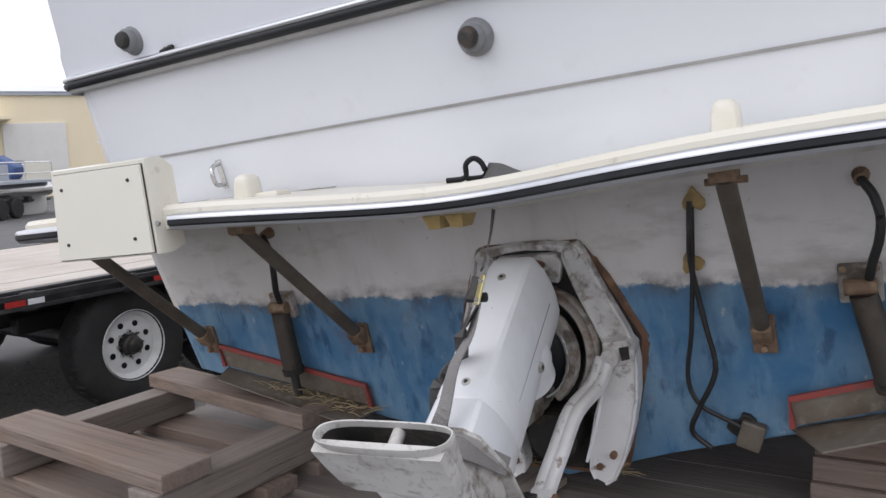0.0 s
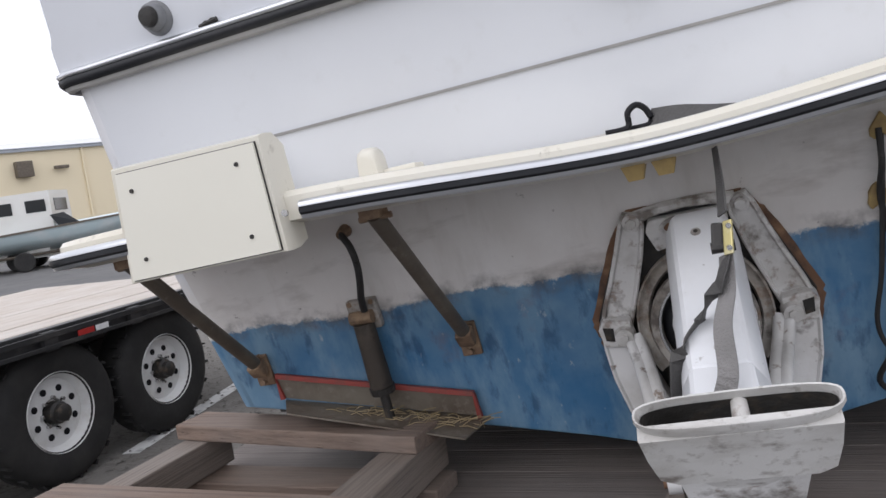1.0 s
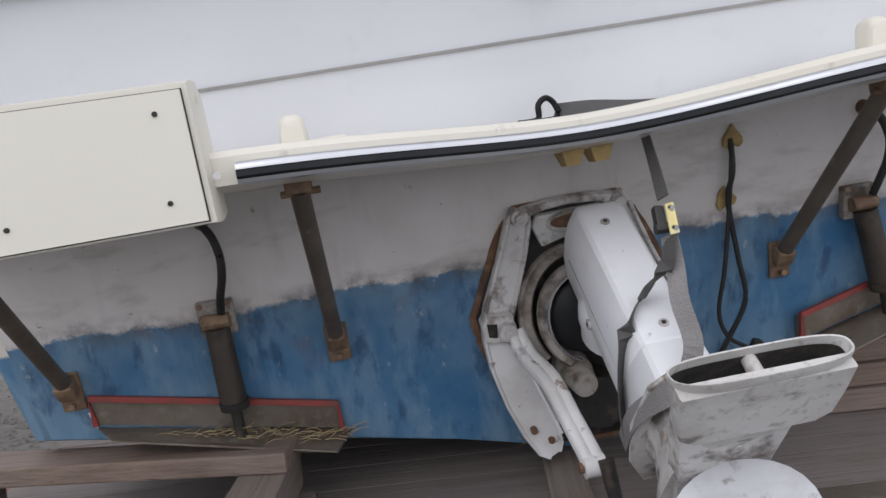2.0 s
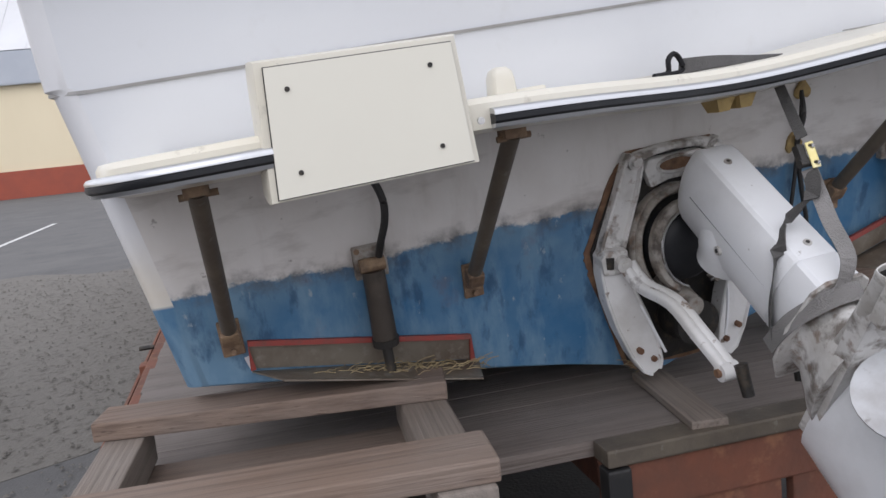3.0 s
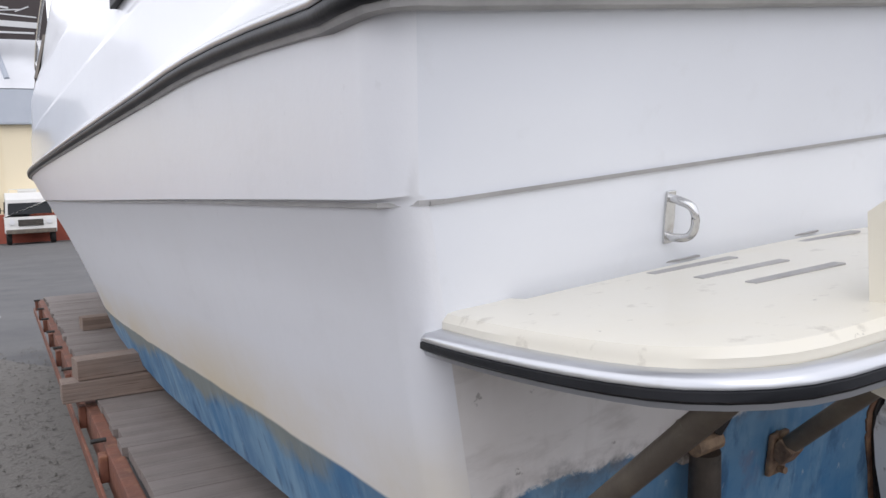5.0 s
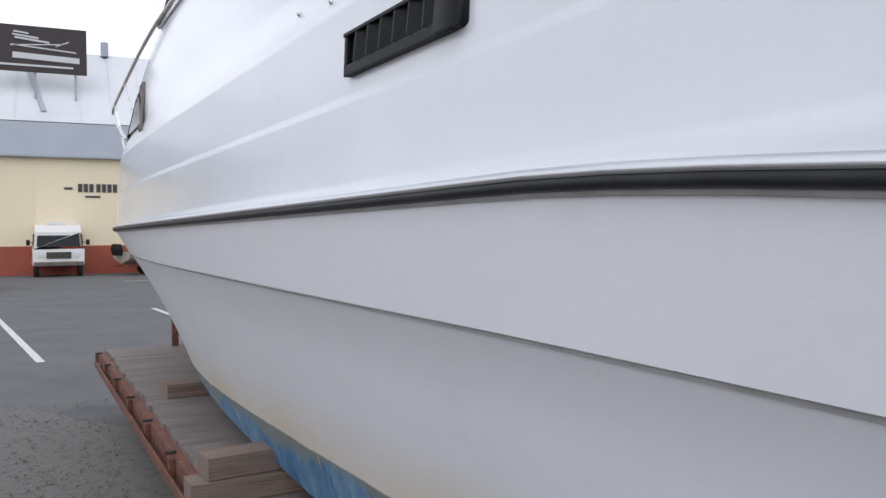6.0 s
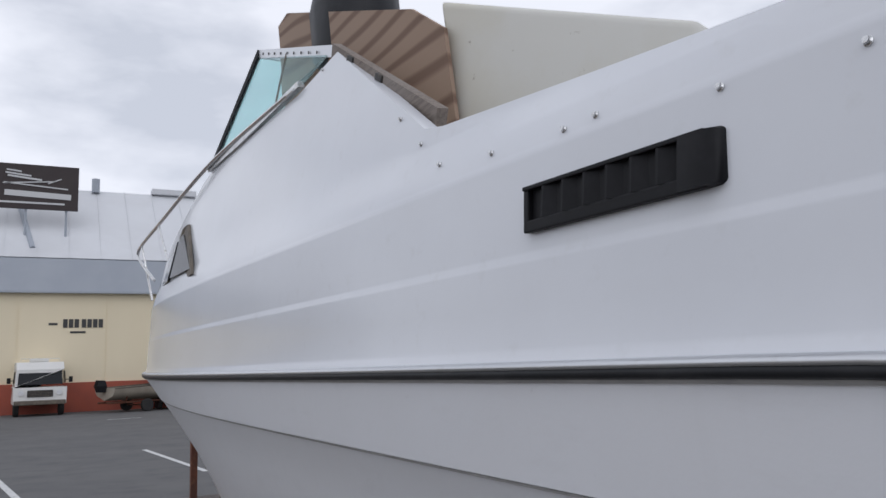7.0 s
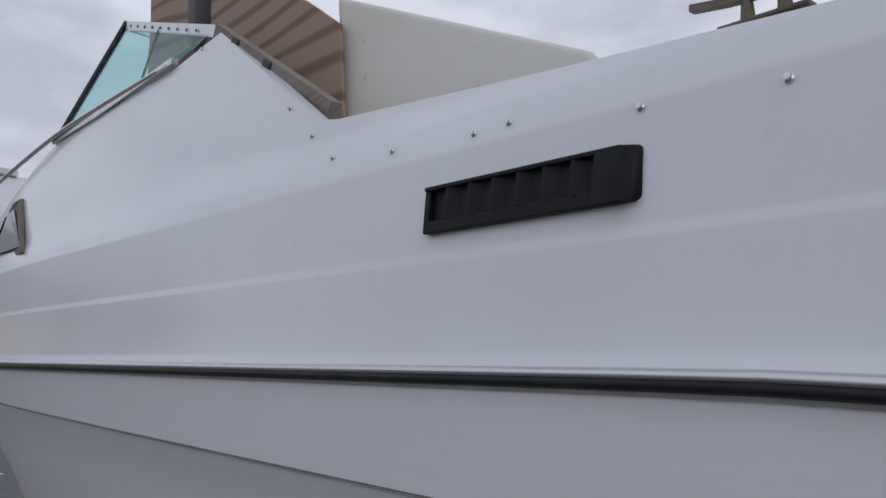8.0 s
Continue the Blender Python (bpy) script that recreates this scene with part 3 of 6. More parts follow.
part("rub_rail", add_sweep(bmesh.new(), full, [(-0.012, -0.013), (0.010, -0.012), (0.017, -0.006), (0.018, 0.004), (0.013, 0.011), (-0.012, 0.012)]), black_rubber, boat, "black vinyl rub rail", True, 50)
part("rail_insert", add_sweep(bmesh.new(), full, [(-0.012, 0.011), (0.0165, 0.0095), (0.0195, 0.014), (0.0175, 0.021), (0.008, 0.026), (-0.012, 0.027)]), bright_trim, boat, "bright strip along the rub rail", True, 50)
# lip coloured grey to paint the shadow below the rub rail
part("rail_lip", add_sweep(bmesh.new(), full, [(-0.012, -0.022), (0.003, -0.020), (0.007, -0.012), (-0.012, -0.011)]), crease_grey, boat)

# ---- swim platform ----
edge_pts = [(-1.218, 0.04), (-1.219, -0.11), (-1.205, -0.265), (-1.174, -0.374), (-1.105, -0.440), (-1.0, -0.456), (-0.92, -0.456), (-0.62, -0.452), (-0.50, -0.450), (-0.36, -0.428), (-0.22, -0.385), (-0.09, -0.352), (0.02, -0.345), (0.13, -0.352), (0.26, -0.385), (0.40, -0.428), (0.54, -0.450), (0.75, -0.455), (1.0, -0.456), (1.105, -0.440), (1.178, -0.374), (1.212, -0.265), (1.225, -0.11), (1.222, 0.04)]
smooth_edge = [tuple(p)[:2] for p in smooth_path([(x, y, 0) for x, y in edge_pts], 3)]
PZ = 1.342


def pz(x):
    """The platform is lower in the middle, over the drive."""
    return PZ + 0.032 * (1 - math.exp(-((x - 0.0) / 0.40) ** 2)) + 0.008 * max(0.0, x)


pb = bmesh.new()


def inset(p, d):
    cx = max(-1.0, min(1.0, p[0]))
    v = Vector((p[0] - cx * 0.95, p[1] - 0.06))
    v = v / max(v.length, 1e-5)
    return (p[0] - v.x * d, p[1] - v.y * d)


prof_rows = []
for p in smooth_edge:
    a, c, e, g = inset(p, 0.012), inset(p, 0.020), inset(p, 0.034), inset(p, 0.06)
    back = (max(-1.10, min(1.10, p[0])), 0.03)
    q = pz(p[0])
    prof_rows.append([(back[0], back[1], q - 0.012), (*g, q - 0.012), (*a, q - 0.004), (*a, q + 0.037), (*c, q + 0.046), (*e, q + 0.0475), (*inset(p, 0.10), q + 0.047), (back[0], back[1] - 0.07, q + 0.048)])
add_loft(pb, prof_rows, closed=True)
platform = part("swim_platform", pb, cream, boat, "cream moulded swim platform with slots", True, 35)
# slots are flat bars, their inner shade put into the grey colour
for px, places in ((-0.83, (-0.002, -0.072, -0.156, -0.236)), (-0.54, (0.0, -0.074)), (0.54, (0.0, -0.074)), (0.83, (-0.002, -0.072, -0.156, -0.236))):
    for k, py in enumerate(places):
        part("drain_slot", add_box(bmesh.new(), (px, py, pz(px) + 0.0478), (0.148, 0.019, 0.003), Matrix.Rotation(radians(-7), 3, "Z"), 0.0012), crease_grey, platform)


def platform_rail(pts, name):
    path = [(x, y, pz(x) + 0.010) for x, y in pts]
    r = part(name, add_sweep(bmesh.new(), path, [(-0.014, -0.009), (0.008, -0.009), (0.014, -0.004), (0.014, 0.004), (0.008, 0.008), (-0.014, 0.009)]), black_rubber, platform, "black vinyl rail on the platform edge", True, 50)
    part("upper_strip", add_sweep(bmesh.new(), path, [(-0.010, 0.006), (0.0135, 0.006), (0.0135, 0.011), (0.009, 0.016), (-0.010, 0.018)]), bright_trim, platform, "bright metal strip", True, 50)
    part("lower_strip", add_sweep(bmesh.new(), path, [(-0.010, -0.016), (0.008, -0.014), (0.010, -0.008), (-0.010, -0.008)]), bright_trim, platform, "bright metal strip", True, 50)


platform_rail([p for p in smooth_edge if p[0] < -0.915], "platform_rail")
platform_rail([p for p in smooth_edge if p[0] > -0.612], "platform_rail")
for ex in (-0.605,):
    part("end_screw", rod_bm((ex + 0.012, -0.465, pz(ex) + 0.010), (ex + 0.012, -0.470, pz(ex) + 0.010), 0.006), steel, platform)

# storage box let into the platform
bx = bmesh.new()
outer = [(-0.937, 1.3165), (-0.606, 1.3175), (-0.612, 1.517), (-0.922, 1.524)]
add_loft(bx, [[(x * 1.0, -0.463, z) for x, z in outer], [(x, -0.452, z) for x, z in [(-0.940, 1.3155), (-0.602, 1.3165), (-0.608, 1.521), (-0.926, 1.528)]], [(x, -0.425, z) for x, z in [(-0.942, 1.319), (-0.601, 1.319), (-0.607, 1.522), (-0.930, 1.529)]], [(x, -0.395, z) for x, z in [(-0.944, 1.33), (-0.600, 1.33), (-0.606, 1.50), (-0.932, 1.51)]]])
ladder_box = part("ladder_box", bx, cream, boat, "cream storage box on the platform", True, 40)
lid = prism_bm([(-0.926, 1.321), (-0.616, 1.322), (-0.621, 1.508), (-0.909, 1.514)], 0, 0.007, Matrix(((1, 0, 0, 0), (0, 0, -1, -0.4645), (0, 1, 0, 0), (0, 0, 0, 1))), 0.0025)
part("lid", lid, cream_panel, ladder_box, "flat cream lid with four dark screws")
part("lid_gasket", prism_bm([(-0.9278, 1.3193), (-0.6142, 1.3203), (-0.6192, 1.5097), (-0.9104, 1.5158)], 0, 0.004, Matrix(((1, 0, 0, 0), (0, 0, -1, -0.4618), (0, 1, 0, 0), (0, 0, 0, 1)))), dark_metal, ladder_box)
for x, z in ((-0.660, 1.479), (-0.881, 1.479), (-0.663, 1.354), (-0.886, 1.355)):
    part("screw", rod_bm((x, -0.470, z), (x, -0.4745, z), 0.0045, 0.0035, 10), dark_metal, ladder_box)


def socket(x, y):
    q = pz(x) + 0.040
    outline = [(-0.024, 0.0), (0.024, 0.0), (0.022, 0.038), (0.019, 0.050), (0.011, 0.057), (-0.007, 0.058), (-0.016, 0.053), (-0.020, 0.042)]
    bm = loft_bm([[(x + u * k, y + d, q + h * k) for u, h in outline] for d, k in ((-0.024, 0.80), (-0.019, 0.94), (-0.010, 1.0), (0.012, 1.0), (0.022, 0.94), (0.027, 0.80))])
    return part("mooring_post", bm, cream, platform, "", True, 45)


for x in (-0.49, 0.52):
    socket(x, -0.30)
    part("post_foot", add_box(bmesh.new(), (x + 0.05, -0.28, pz(x) + 0.046), (0.07, 0.05, 0.016), None, 0.006), cream, platform)

# ---- struts ----
for fx, tx in ((-1.061, -1.045), (-0.504, -0.495), (0.493, 0.515), (1.045, 1.06)):
    foot = V(fx, yt(1.02) - 0.012, 1.025)
    top = V(tx, -0.33, pz(tx) - 0.022)
    st = part("strut", rod_bm(foot + V(0, -0.01, 0), top, 0.0165, None, 16), dull_metal, boat, "weathered metal support strut", True, 50)
    part("foot_plate", add_box(bmesh.new(), foot + V(0, 0.006, -0.012), (0.048, 0.010, 0.085), Matrix.Rotation(radians(12), 3, "X"), 0.004), rust_plate, st, "rusty foot plate")
    for dz in (-0.042, 0.024):
        part("bolt", rod_bm(foot + V(0, 0.004, dz), foot + V(0, -0.009, dz), 0.007, None, 6), rust_plate, st)
    part("foot_lug", add_box(bmesh.new(), foot + V(0, -0.014, -0.002), (0.040, 0.034, 0.040), Matrix.Rotation(radians(40), 3, "X"), 0.006), rust_plate, st)
    part("top_bracket", add_box(bmesh.new(), top + V(0, 0, 0.004), (0.042, 0.045, 0.024), None, 0.004), rust_plate, st)
    part("top_bolt", rod_bm(top + V(-0.030, 0, -0.006), top + V(0.034, 0, -0.006), 0.006, None, 8), rust_plate, st)

# ---- trim tabs ----
for sg in (-1, 1):
    x0, x1 = (-1.03, -0.53) if sg < 0 else (0.53, 1.03)
    zo = lambda x: 0.682 + 0.23 * abs(x)
    a, c = (x0, x1)
    rec = part("tab_pocket", loft_bm([[(a, yt(0.95) - 0.006, zo(a) + 0.012), (c, yt(0.85) - 0.006, zo(c) + 0.012), (c, yt(0.92) - 0.006, zo(c) + 0.068), (a, yt(1.0) - 0.006, zo(a) + 0.068)], [(a, yt(0.95) + 0.02, zo(a) + 0.012), (c, yt(0.85) + 0.02, zo(c) + 0.012), (c, yt(0.92) + 0.02, zo(c) + 0.068), (a, yt(1.0) + 0.02, zo(a) + 0.068)]]), tab_steel, boat, "unpainted grey patch behind the trim tab")
    fr = bmesh.new()
    add_sweep(fr, [(a, yt(0.95) - 0.008, zo(a) + 0.01), (a, yt(1.0) - 0.008, zo(a) + 0.073), (c, yt(0.92) - 0.008, zo(c) + 0.073), (c, yt(0.85) - 0.008, zo(c) + 0.01)], [(-0.006, -0.006), (0.006, -0.006), (0.006, 0.006), (-0.006, 0.006)], up=(0, 1, 0))
    part("red_edge", fr, red_sealer, rec, "red paint edge round the bare patch")
    tabp = part("trim_tab", loft_bm([[(a - 0.005, yt(0.9) - 0.004, zo(a) + 0.004), (c + 0.02, yt(0.8) - 0.004, zo(c) + 0.004), (c + 0.02, yt(0.8) - 0.004, zo(c)), (a - 0.005, yt(0.9) - 0.004, zo(a))], [(a + 0.06, -0.015, zo(a) - 0.002), (c - 0.01, -0.005, zo(c) - 0.001), (c - 0.01, -0.005, zo(c) - 0.005), (a + 0.06, -0.015, zo(a) - 0.006)]]), tab_steel, boat, "bent dull metal trim tab")
    cx = 0.675 if sg > 0 else -0.735
    top = V(cx, yt(1.13) - 0.03, 1.115)
    base = V(cx + (0.05 if sg > 0 else 0.0), yt(0.85) - 0.062, zo(cx) + 0.03)
    cyl = part("tab_cylinder", rod_bm(top.lerp(base, 0.08), top.lerp(base, 0.80), 0.025, 0.028, 18), bronze_dark, boat, "brown hydraulic trim tab cylinder", True, 50)
    part("piston_rod", rod_bm(top.lerp(base, 0.8), base + V(0, 0, -0.028), 0.012), dark_metal, cyl)
    part("cylinder_collar", rod_bm(top.lerp(base, 0.76), top.lerp(base, 0.83), 0.031, 0.030, 18), dark_metal, cyl)
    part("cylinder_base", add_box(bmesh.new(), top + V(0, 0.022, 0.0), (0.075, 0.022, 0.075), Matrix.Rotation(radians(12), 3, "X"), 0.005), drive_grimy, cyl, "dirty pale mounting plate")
    part("cylinder_hinge", rod_bm(top + V(-0.028, 0, -0.005), top + V(0.028, 0, -0.005), 0.016), rust_plate, cyl)
    for bx_ in (-0.028, 0.028):
        part("bolt", rod_bm(top + V(bx_, 0.012, 0.028), top + V(bx_, 0.004, 0.028), 0.007, None, 6), rust_plate, cyl)
    part("hydraulic_hose", hose_bm([top + V(0.016, -0.012, 0.012), top + V(0.024, -0.030, 0.045), top + V(0.037, -0.044, 0.085), top + V(0.042, -0.050, 0.125), top + V(0.034, -0.048, 0.165), V(cx + 0.018, yt(1.32) - 0.030, 1.308), V(cx + 0.015, yt(1.32) - 0.006, 1.316)], 0.0085, 7, 10), black_hose, cyl, "black rubber hose")
    part("hose_fitting", rod_bm((cx + 0.015, yt(1.32) + 0.002, 1.318), (cx + 0.015, yt(1.32) - 0.03, 1.310), 0.016, 0.012, 12), rust_plate, cyl)

# ---- blocking under the boat: flatbed, timbers, pallets ----
FLAT = pose(0, 0, 0, 0, 0, 2.6)
flatbed = thing("flatbed_trailer", FLAT, "old flatbed with weathered grey boards and rusty red frame", "trailer")
part("side_beam", box_bm((-1.405, 4.0, 0.52), (0.05, 8.3, 0.14), None, 0.006), rust_steel, flatbed, "rusty red steel side beam")
part("side_beam", box_bm((1.10, 4.0, 0.52), (0.05, 8.3, 0.14), None, 0.006), rust_steel, flatbed)
part("rear_beam", box_bm((0.385, -0.165, 0.525), (1.42, 0.06, 0.11), None, 0.006), rust_steel, flatbed, "rusty red rear beam")
part("rear_lip", box_bm((0.385, -0.17, 0.605), (1.43, 0.075, 0.04), None, 0.006), dull_metal, flatbed, "bare steel lip")
part("rear_post", box_bm((-0.305, -0.185, 0.36), (0.055, 0.05, 0.44), None, 0.006), trailer_black, flatbed)
for i in range(4):
    part("rear_panel", box_bm((-0.08 + 0.39 * i, -0.172, 0.34), (0.36, 0.03, 0.26), None, 0.006), rust_steel, flatbed)
for i in range(10):
    part("stake_pocket", box_bm((-1.445, 0.55 + 0.85 * i, 0.53), (0.03, 0.07, 0.10), None, 0.006), rust_steel, flatbed)
    part("bolt", rod_bm((-1.42, 0.75 + 0.8 * i, 0.605), (-1.475, 0.75 + 0.8 * i, 0.605), 0.009, None, 8), dark_metal, flatbed)
part("side_rail", box_bm((-1.475, 4.0, 0.50), (0.012, 8.1, 0.055), None, 0.003), rust_steel, flatbed)
part("front_post", box_bm((-0.75, 8.0, 1.0), (0.06, 0.06, 0.80), None, 0.006), rust_steel, flatbed)
for x in (-0.85, 0.55):
    for y in (3.4, 4.3):
        part("tyre", lathe_bm([(0.15, -0.08), (0.26, -0.09), (0.30, -0.05), (0.30, 0.05), (0.26, 0.09), (0.15, 0.08)], Matrix.Translation((x, y, 0.30)) @ Matrix.Rotation(radians(90), 4, "Y")), rubber, flatbed, "", True, 40)
part("centre_rail", box_bm((-0.15, 4.0, 0.44), (0.12, 8.0, 0.14), None, 0.006), rust_steel, flatbed)
board_mesh = mesh_of(box_bm((0, 0, 0), (2.46, 0.1412, 0.038), None, 0.0015), "board")
board_mesh.materials.append(deck_wood)
rb = random.Random(8)
for i in range(58):
    b = new("board", board_mesh)
    b.parent = flatbed
    b.matrix_basis = pose(-0.15 + rb.uniform(-0.012, 0.012), -0.055 + 0.1415 * i, 0.601 + rb.uniform(-0.0012, 0.0012), 0, rb.uniform(-0.03, 0.03), 0)

TIMBERS = "weathered lumber under the boat"


def timber(c, s, turn=0.0, along="x", label="weathered wooden blocking timber", ry=0.0):
    ob = part("timber", box_bm((0, 0, 0), s, None, 0.004), lumber_x if along == "x" else lumber_y)
    ob.matrix_world = pose(*c, 0, ry, turn)
    return tagged(ob, label, "lumber", TIMBERS)


# stacked timbers under the hull along the flatbed
for y, n in ((3.0, 2),):
    for k in range(n):
        timber((-1.16 - 0.045 * y + 0.03 * (k % 2), y + 0.04 * k, 0.622 + 0.045 + 0.092 * k), (0.74 - 0.06 * k, 0.15, 0.09), 2.6 + (0, 5, -3)[k], "x")
timber((-1.33, 5.3, 0.622 + 0.045), (0.34, 0.16, 0.09), 6, "x")
for x, n in ((0.85, 4),):
    for k in range(n):
        timber((x, 0.40 + 0.02 * k, 0.622 + 0.028 + 0.058 * k), (0.62, 0.17, 0.056), 3 + 2 * k - 3, "x", "weathered plank stacked under the stern")

timber((-0.05, -0.005, 0.6325), (0.085, 0.38, 0.020), -5, "y", "pale weathered plank lying on the flatbed deck")


def crate_pallet(m, label):
    """A heavy pallet: stringers fore and aft, two boards on top, boards below."""
    p = thing("pallet", m, label, "pallet", "stacked pallets by the stern")
    for x, w in ((-0.33, 0.085), (0.31, 0.10)):
        part("stringer", box_bm((x, 0, 0.085), (w, 0.62, 0.088), None, 0.005), lumber_y, p)
    for y, w, a in ((-0.225, 0.135, -0.8), (0.238, 0.115, -6.0)):
        part("top_board", box_bm((-0.01, y, 0.151), (0.76, w, 0.042), Matrix.Rotation(radians(a), 3, "Z"), 0.005), lumber_x, p)
    for y, w in ((-0.22, 0.13), (0.03, 0.11), (0.22, 0.12)):
        part("bottom_board", box_bm((0, y, 0.020), (0.78, w, 0.038), None, 0.005), lumber_x, p)
    return p


PALLET_H = 0.1735
base_p = crate_pallet(pose(-0.985, -0.215, 0.788 - 0.172, 0, 0, -1.0), "weathered wooden pallet with two boards on top of stack")
for k, (dx, dy, tz) in enumerate(((-0.03, 0.02, 1.0), (0.03, -0.02, 4.5), (0.0, 0.01, 2.0))):
    c = copy_thing(base_p, pose(-0.985 + dx, -0.215 + dy, 0.788 - 0.172 - PALLET_H * (k + 1), 0, 0, tz))
    c["label"] = "weathered grey wooden pallet in the stack"
for k in range(2):
    timber((-0.985, -0.42 + 0.42 * k, 0.055), (0.9, 0.12, 0.109), 2, "x", "grey timber on the ground under pallets")

# ---- sterndrive ----
LEG = Matrix(((1, 0, 0, 0.043), (0, -0.597, -0.80, -0.061), (0, 0.80, -0.597, 1.007), (0, 0, 0, 1)))


def leg(x, v, w):
    """A place in the drive leg's own frame: x across, v aft and up, w down the leg."""
    return LEG @ Vector((x, v, w))


def on_transom(x, z, out=0.0):
    return Vector((x, yt(z) - out * 0.977, z - out * 0.215))


def plate_on_transom(poly, lo, hi, bevel=0.0):
    """An outline in x and height, raised from the transom between lo and hi."""
    bm = bmesh.new()
    a = [bm.verts.new(on_transom(x, z, lo)) for x, z in poly]
    b = [bm.verts.new(on_transom(x, z, hi)) for x, z in poly]
    n = len(poly)
    for i in range(n):
        k = (i + 1) % n
        bm.faces.new((a[i], a[k], b[k], b[i]))
    bm.faces.new(a[::-1])
    bm.faces.new(b)
    if bevel:
        bmesh.ops.recalc_face_normals(bm, faces=bm.faces)
        bmesh.ops.bevel(bm, geom=[e for e in bm.edges if e.calc_face_angle(0) > 0.5], offset=bevel, segments=2, affect="EDGES", profile=0.6)
    return bm


CX = 0.019
sterndrive = thing("sterndrive", BOAT, "worn white sterndrive tilted up on the boat's transom", "outdrive")


def dpart(name, bm, m, label="", smooth=False, sharp=40, parent=None):
    return part(name, bm, m, parent or sterndrive, label, smooth, sharp)


def ragged(poly, amount, seed):
    """The outline with extra points, pushed in and out a little."""
    r = random.Random(seed)
    out = []
    n = len(poly)
    for i in range(n):
        a, b = poly[i], poly[(i + 1) % n]
        for k in range(6):
            t = k / 6
            j = amount if k else amount * 0.4
            out.append((a[0] + (b[0] - a[0]) * t + r.uniform(-j, j), a[1] + (b[1] - a[1]) * t + r.uniform(-j, j)))
    return out


octo = [(-0.108, 1.232), (0.108, 1.232), (0.150, 1.180), (0.226, 1.010), (0.218, 0.955), (0.135, 0.690), (0.100, 0.668), (-0.100, 0.668), (-0.135, 0.690), (-0.218, 0.955), (-0.226, 1.010), (-0.150, 1.180)]
dpart("rust_edge", plate_on_transom(ragged([(CX + x * 1.045, 0.96 + (z - 0.96) * 1.02) for x, z in octo], 0.004, 3), 0.0, 0.004), brown_stain, "rust-stained sealer round the mount")
dpart("transom_shield", plate_on_transom([(CX + x * 0.98, 0.96 + (z - 0.96) * 0.985) for x, z in octo], 0.004, 0.010, 0.002), dark_metal, "dark greasy transom shield")


def casting(name, path, widths, deep, m, label="", rim=0.007, web=0.010):
    """A channel casting along path (x, height, out): a web between two raised rims."""
    rings = []
    n = len(path)
    for i, (x, z, o) in enumerate(path):
        a, b = path[max(0, i - 1)], path[min(n - 1, i + 1)]
        d = Vector((b[0] - a[0], b[1] - a[1])).normalized()
        sx, sz = -d.y, d.x
        h = widths[i] / 2
        prof = [(-h, o - deep), (-h, o - 0.003), (-h + 0.003, o), (-h + rim, o), (-h + rim + 0.004, o - web), (h - rim - 0.004, o - web), (h - rim, o), (h - 0.003, o), (h, o - 0.003), (h, o - deep)]
        rings.append([on_transom(x + sx * p, z + sz * p, q) for p, q in prof])
    return dpart(name, loft_bm(rings), m, label, True, 35)


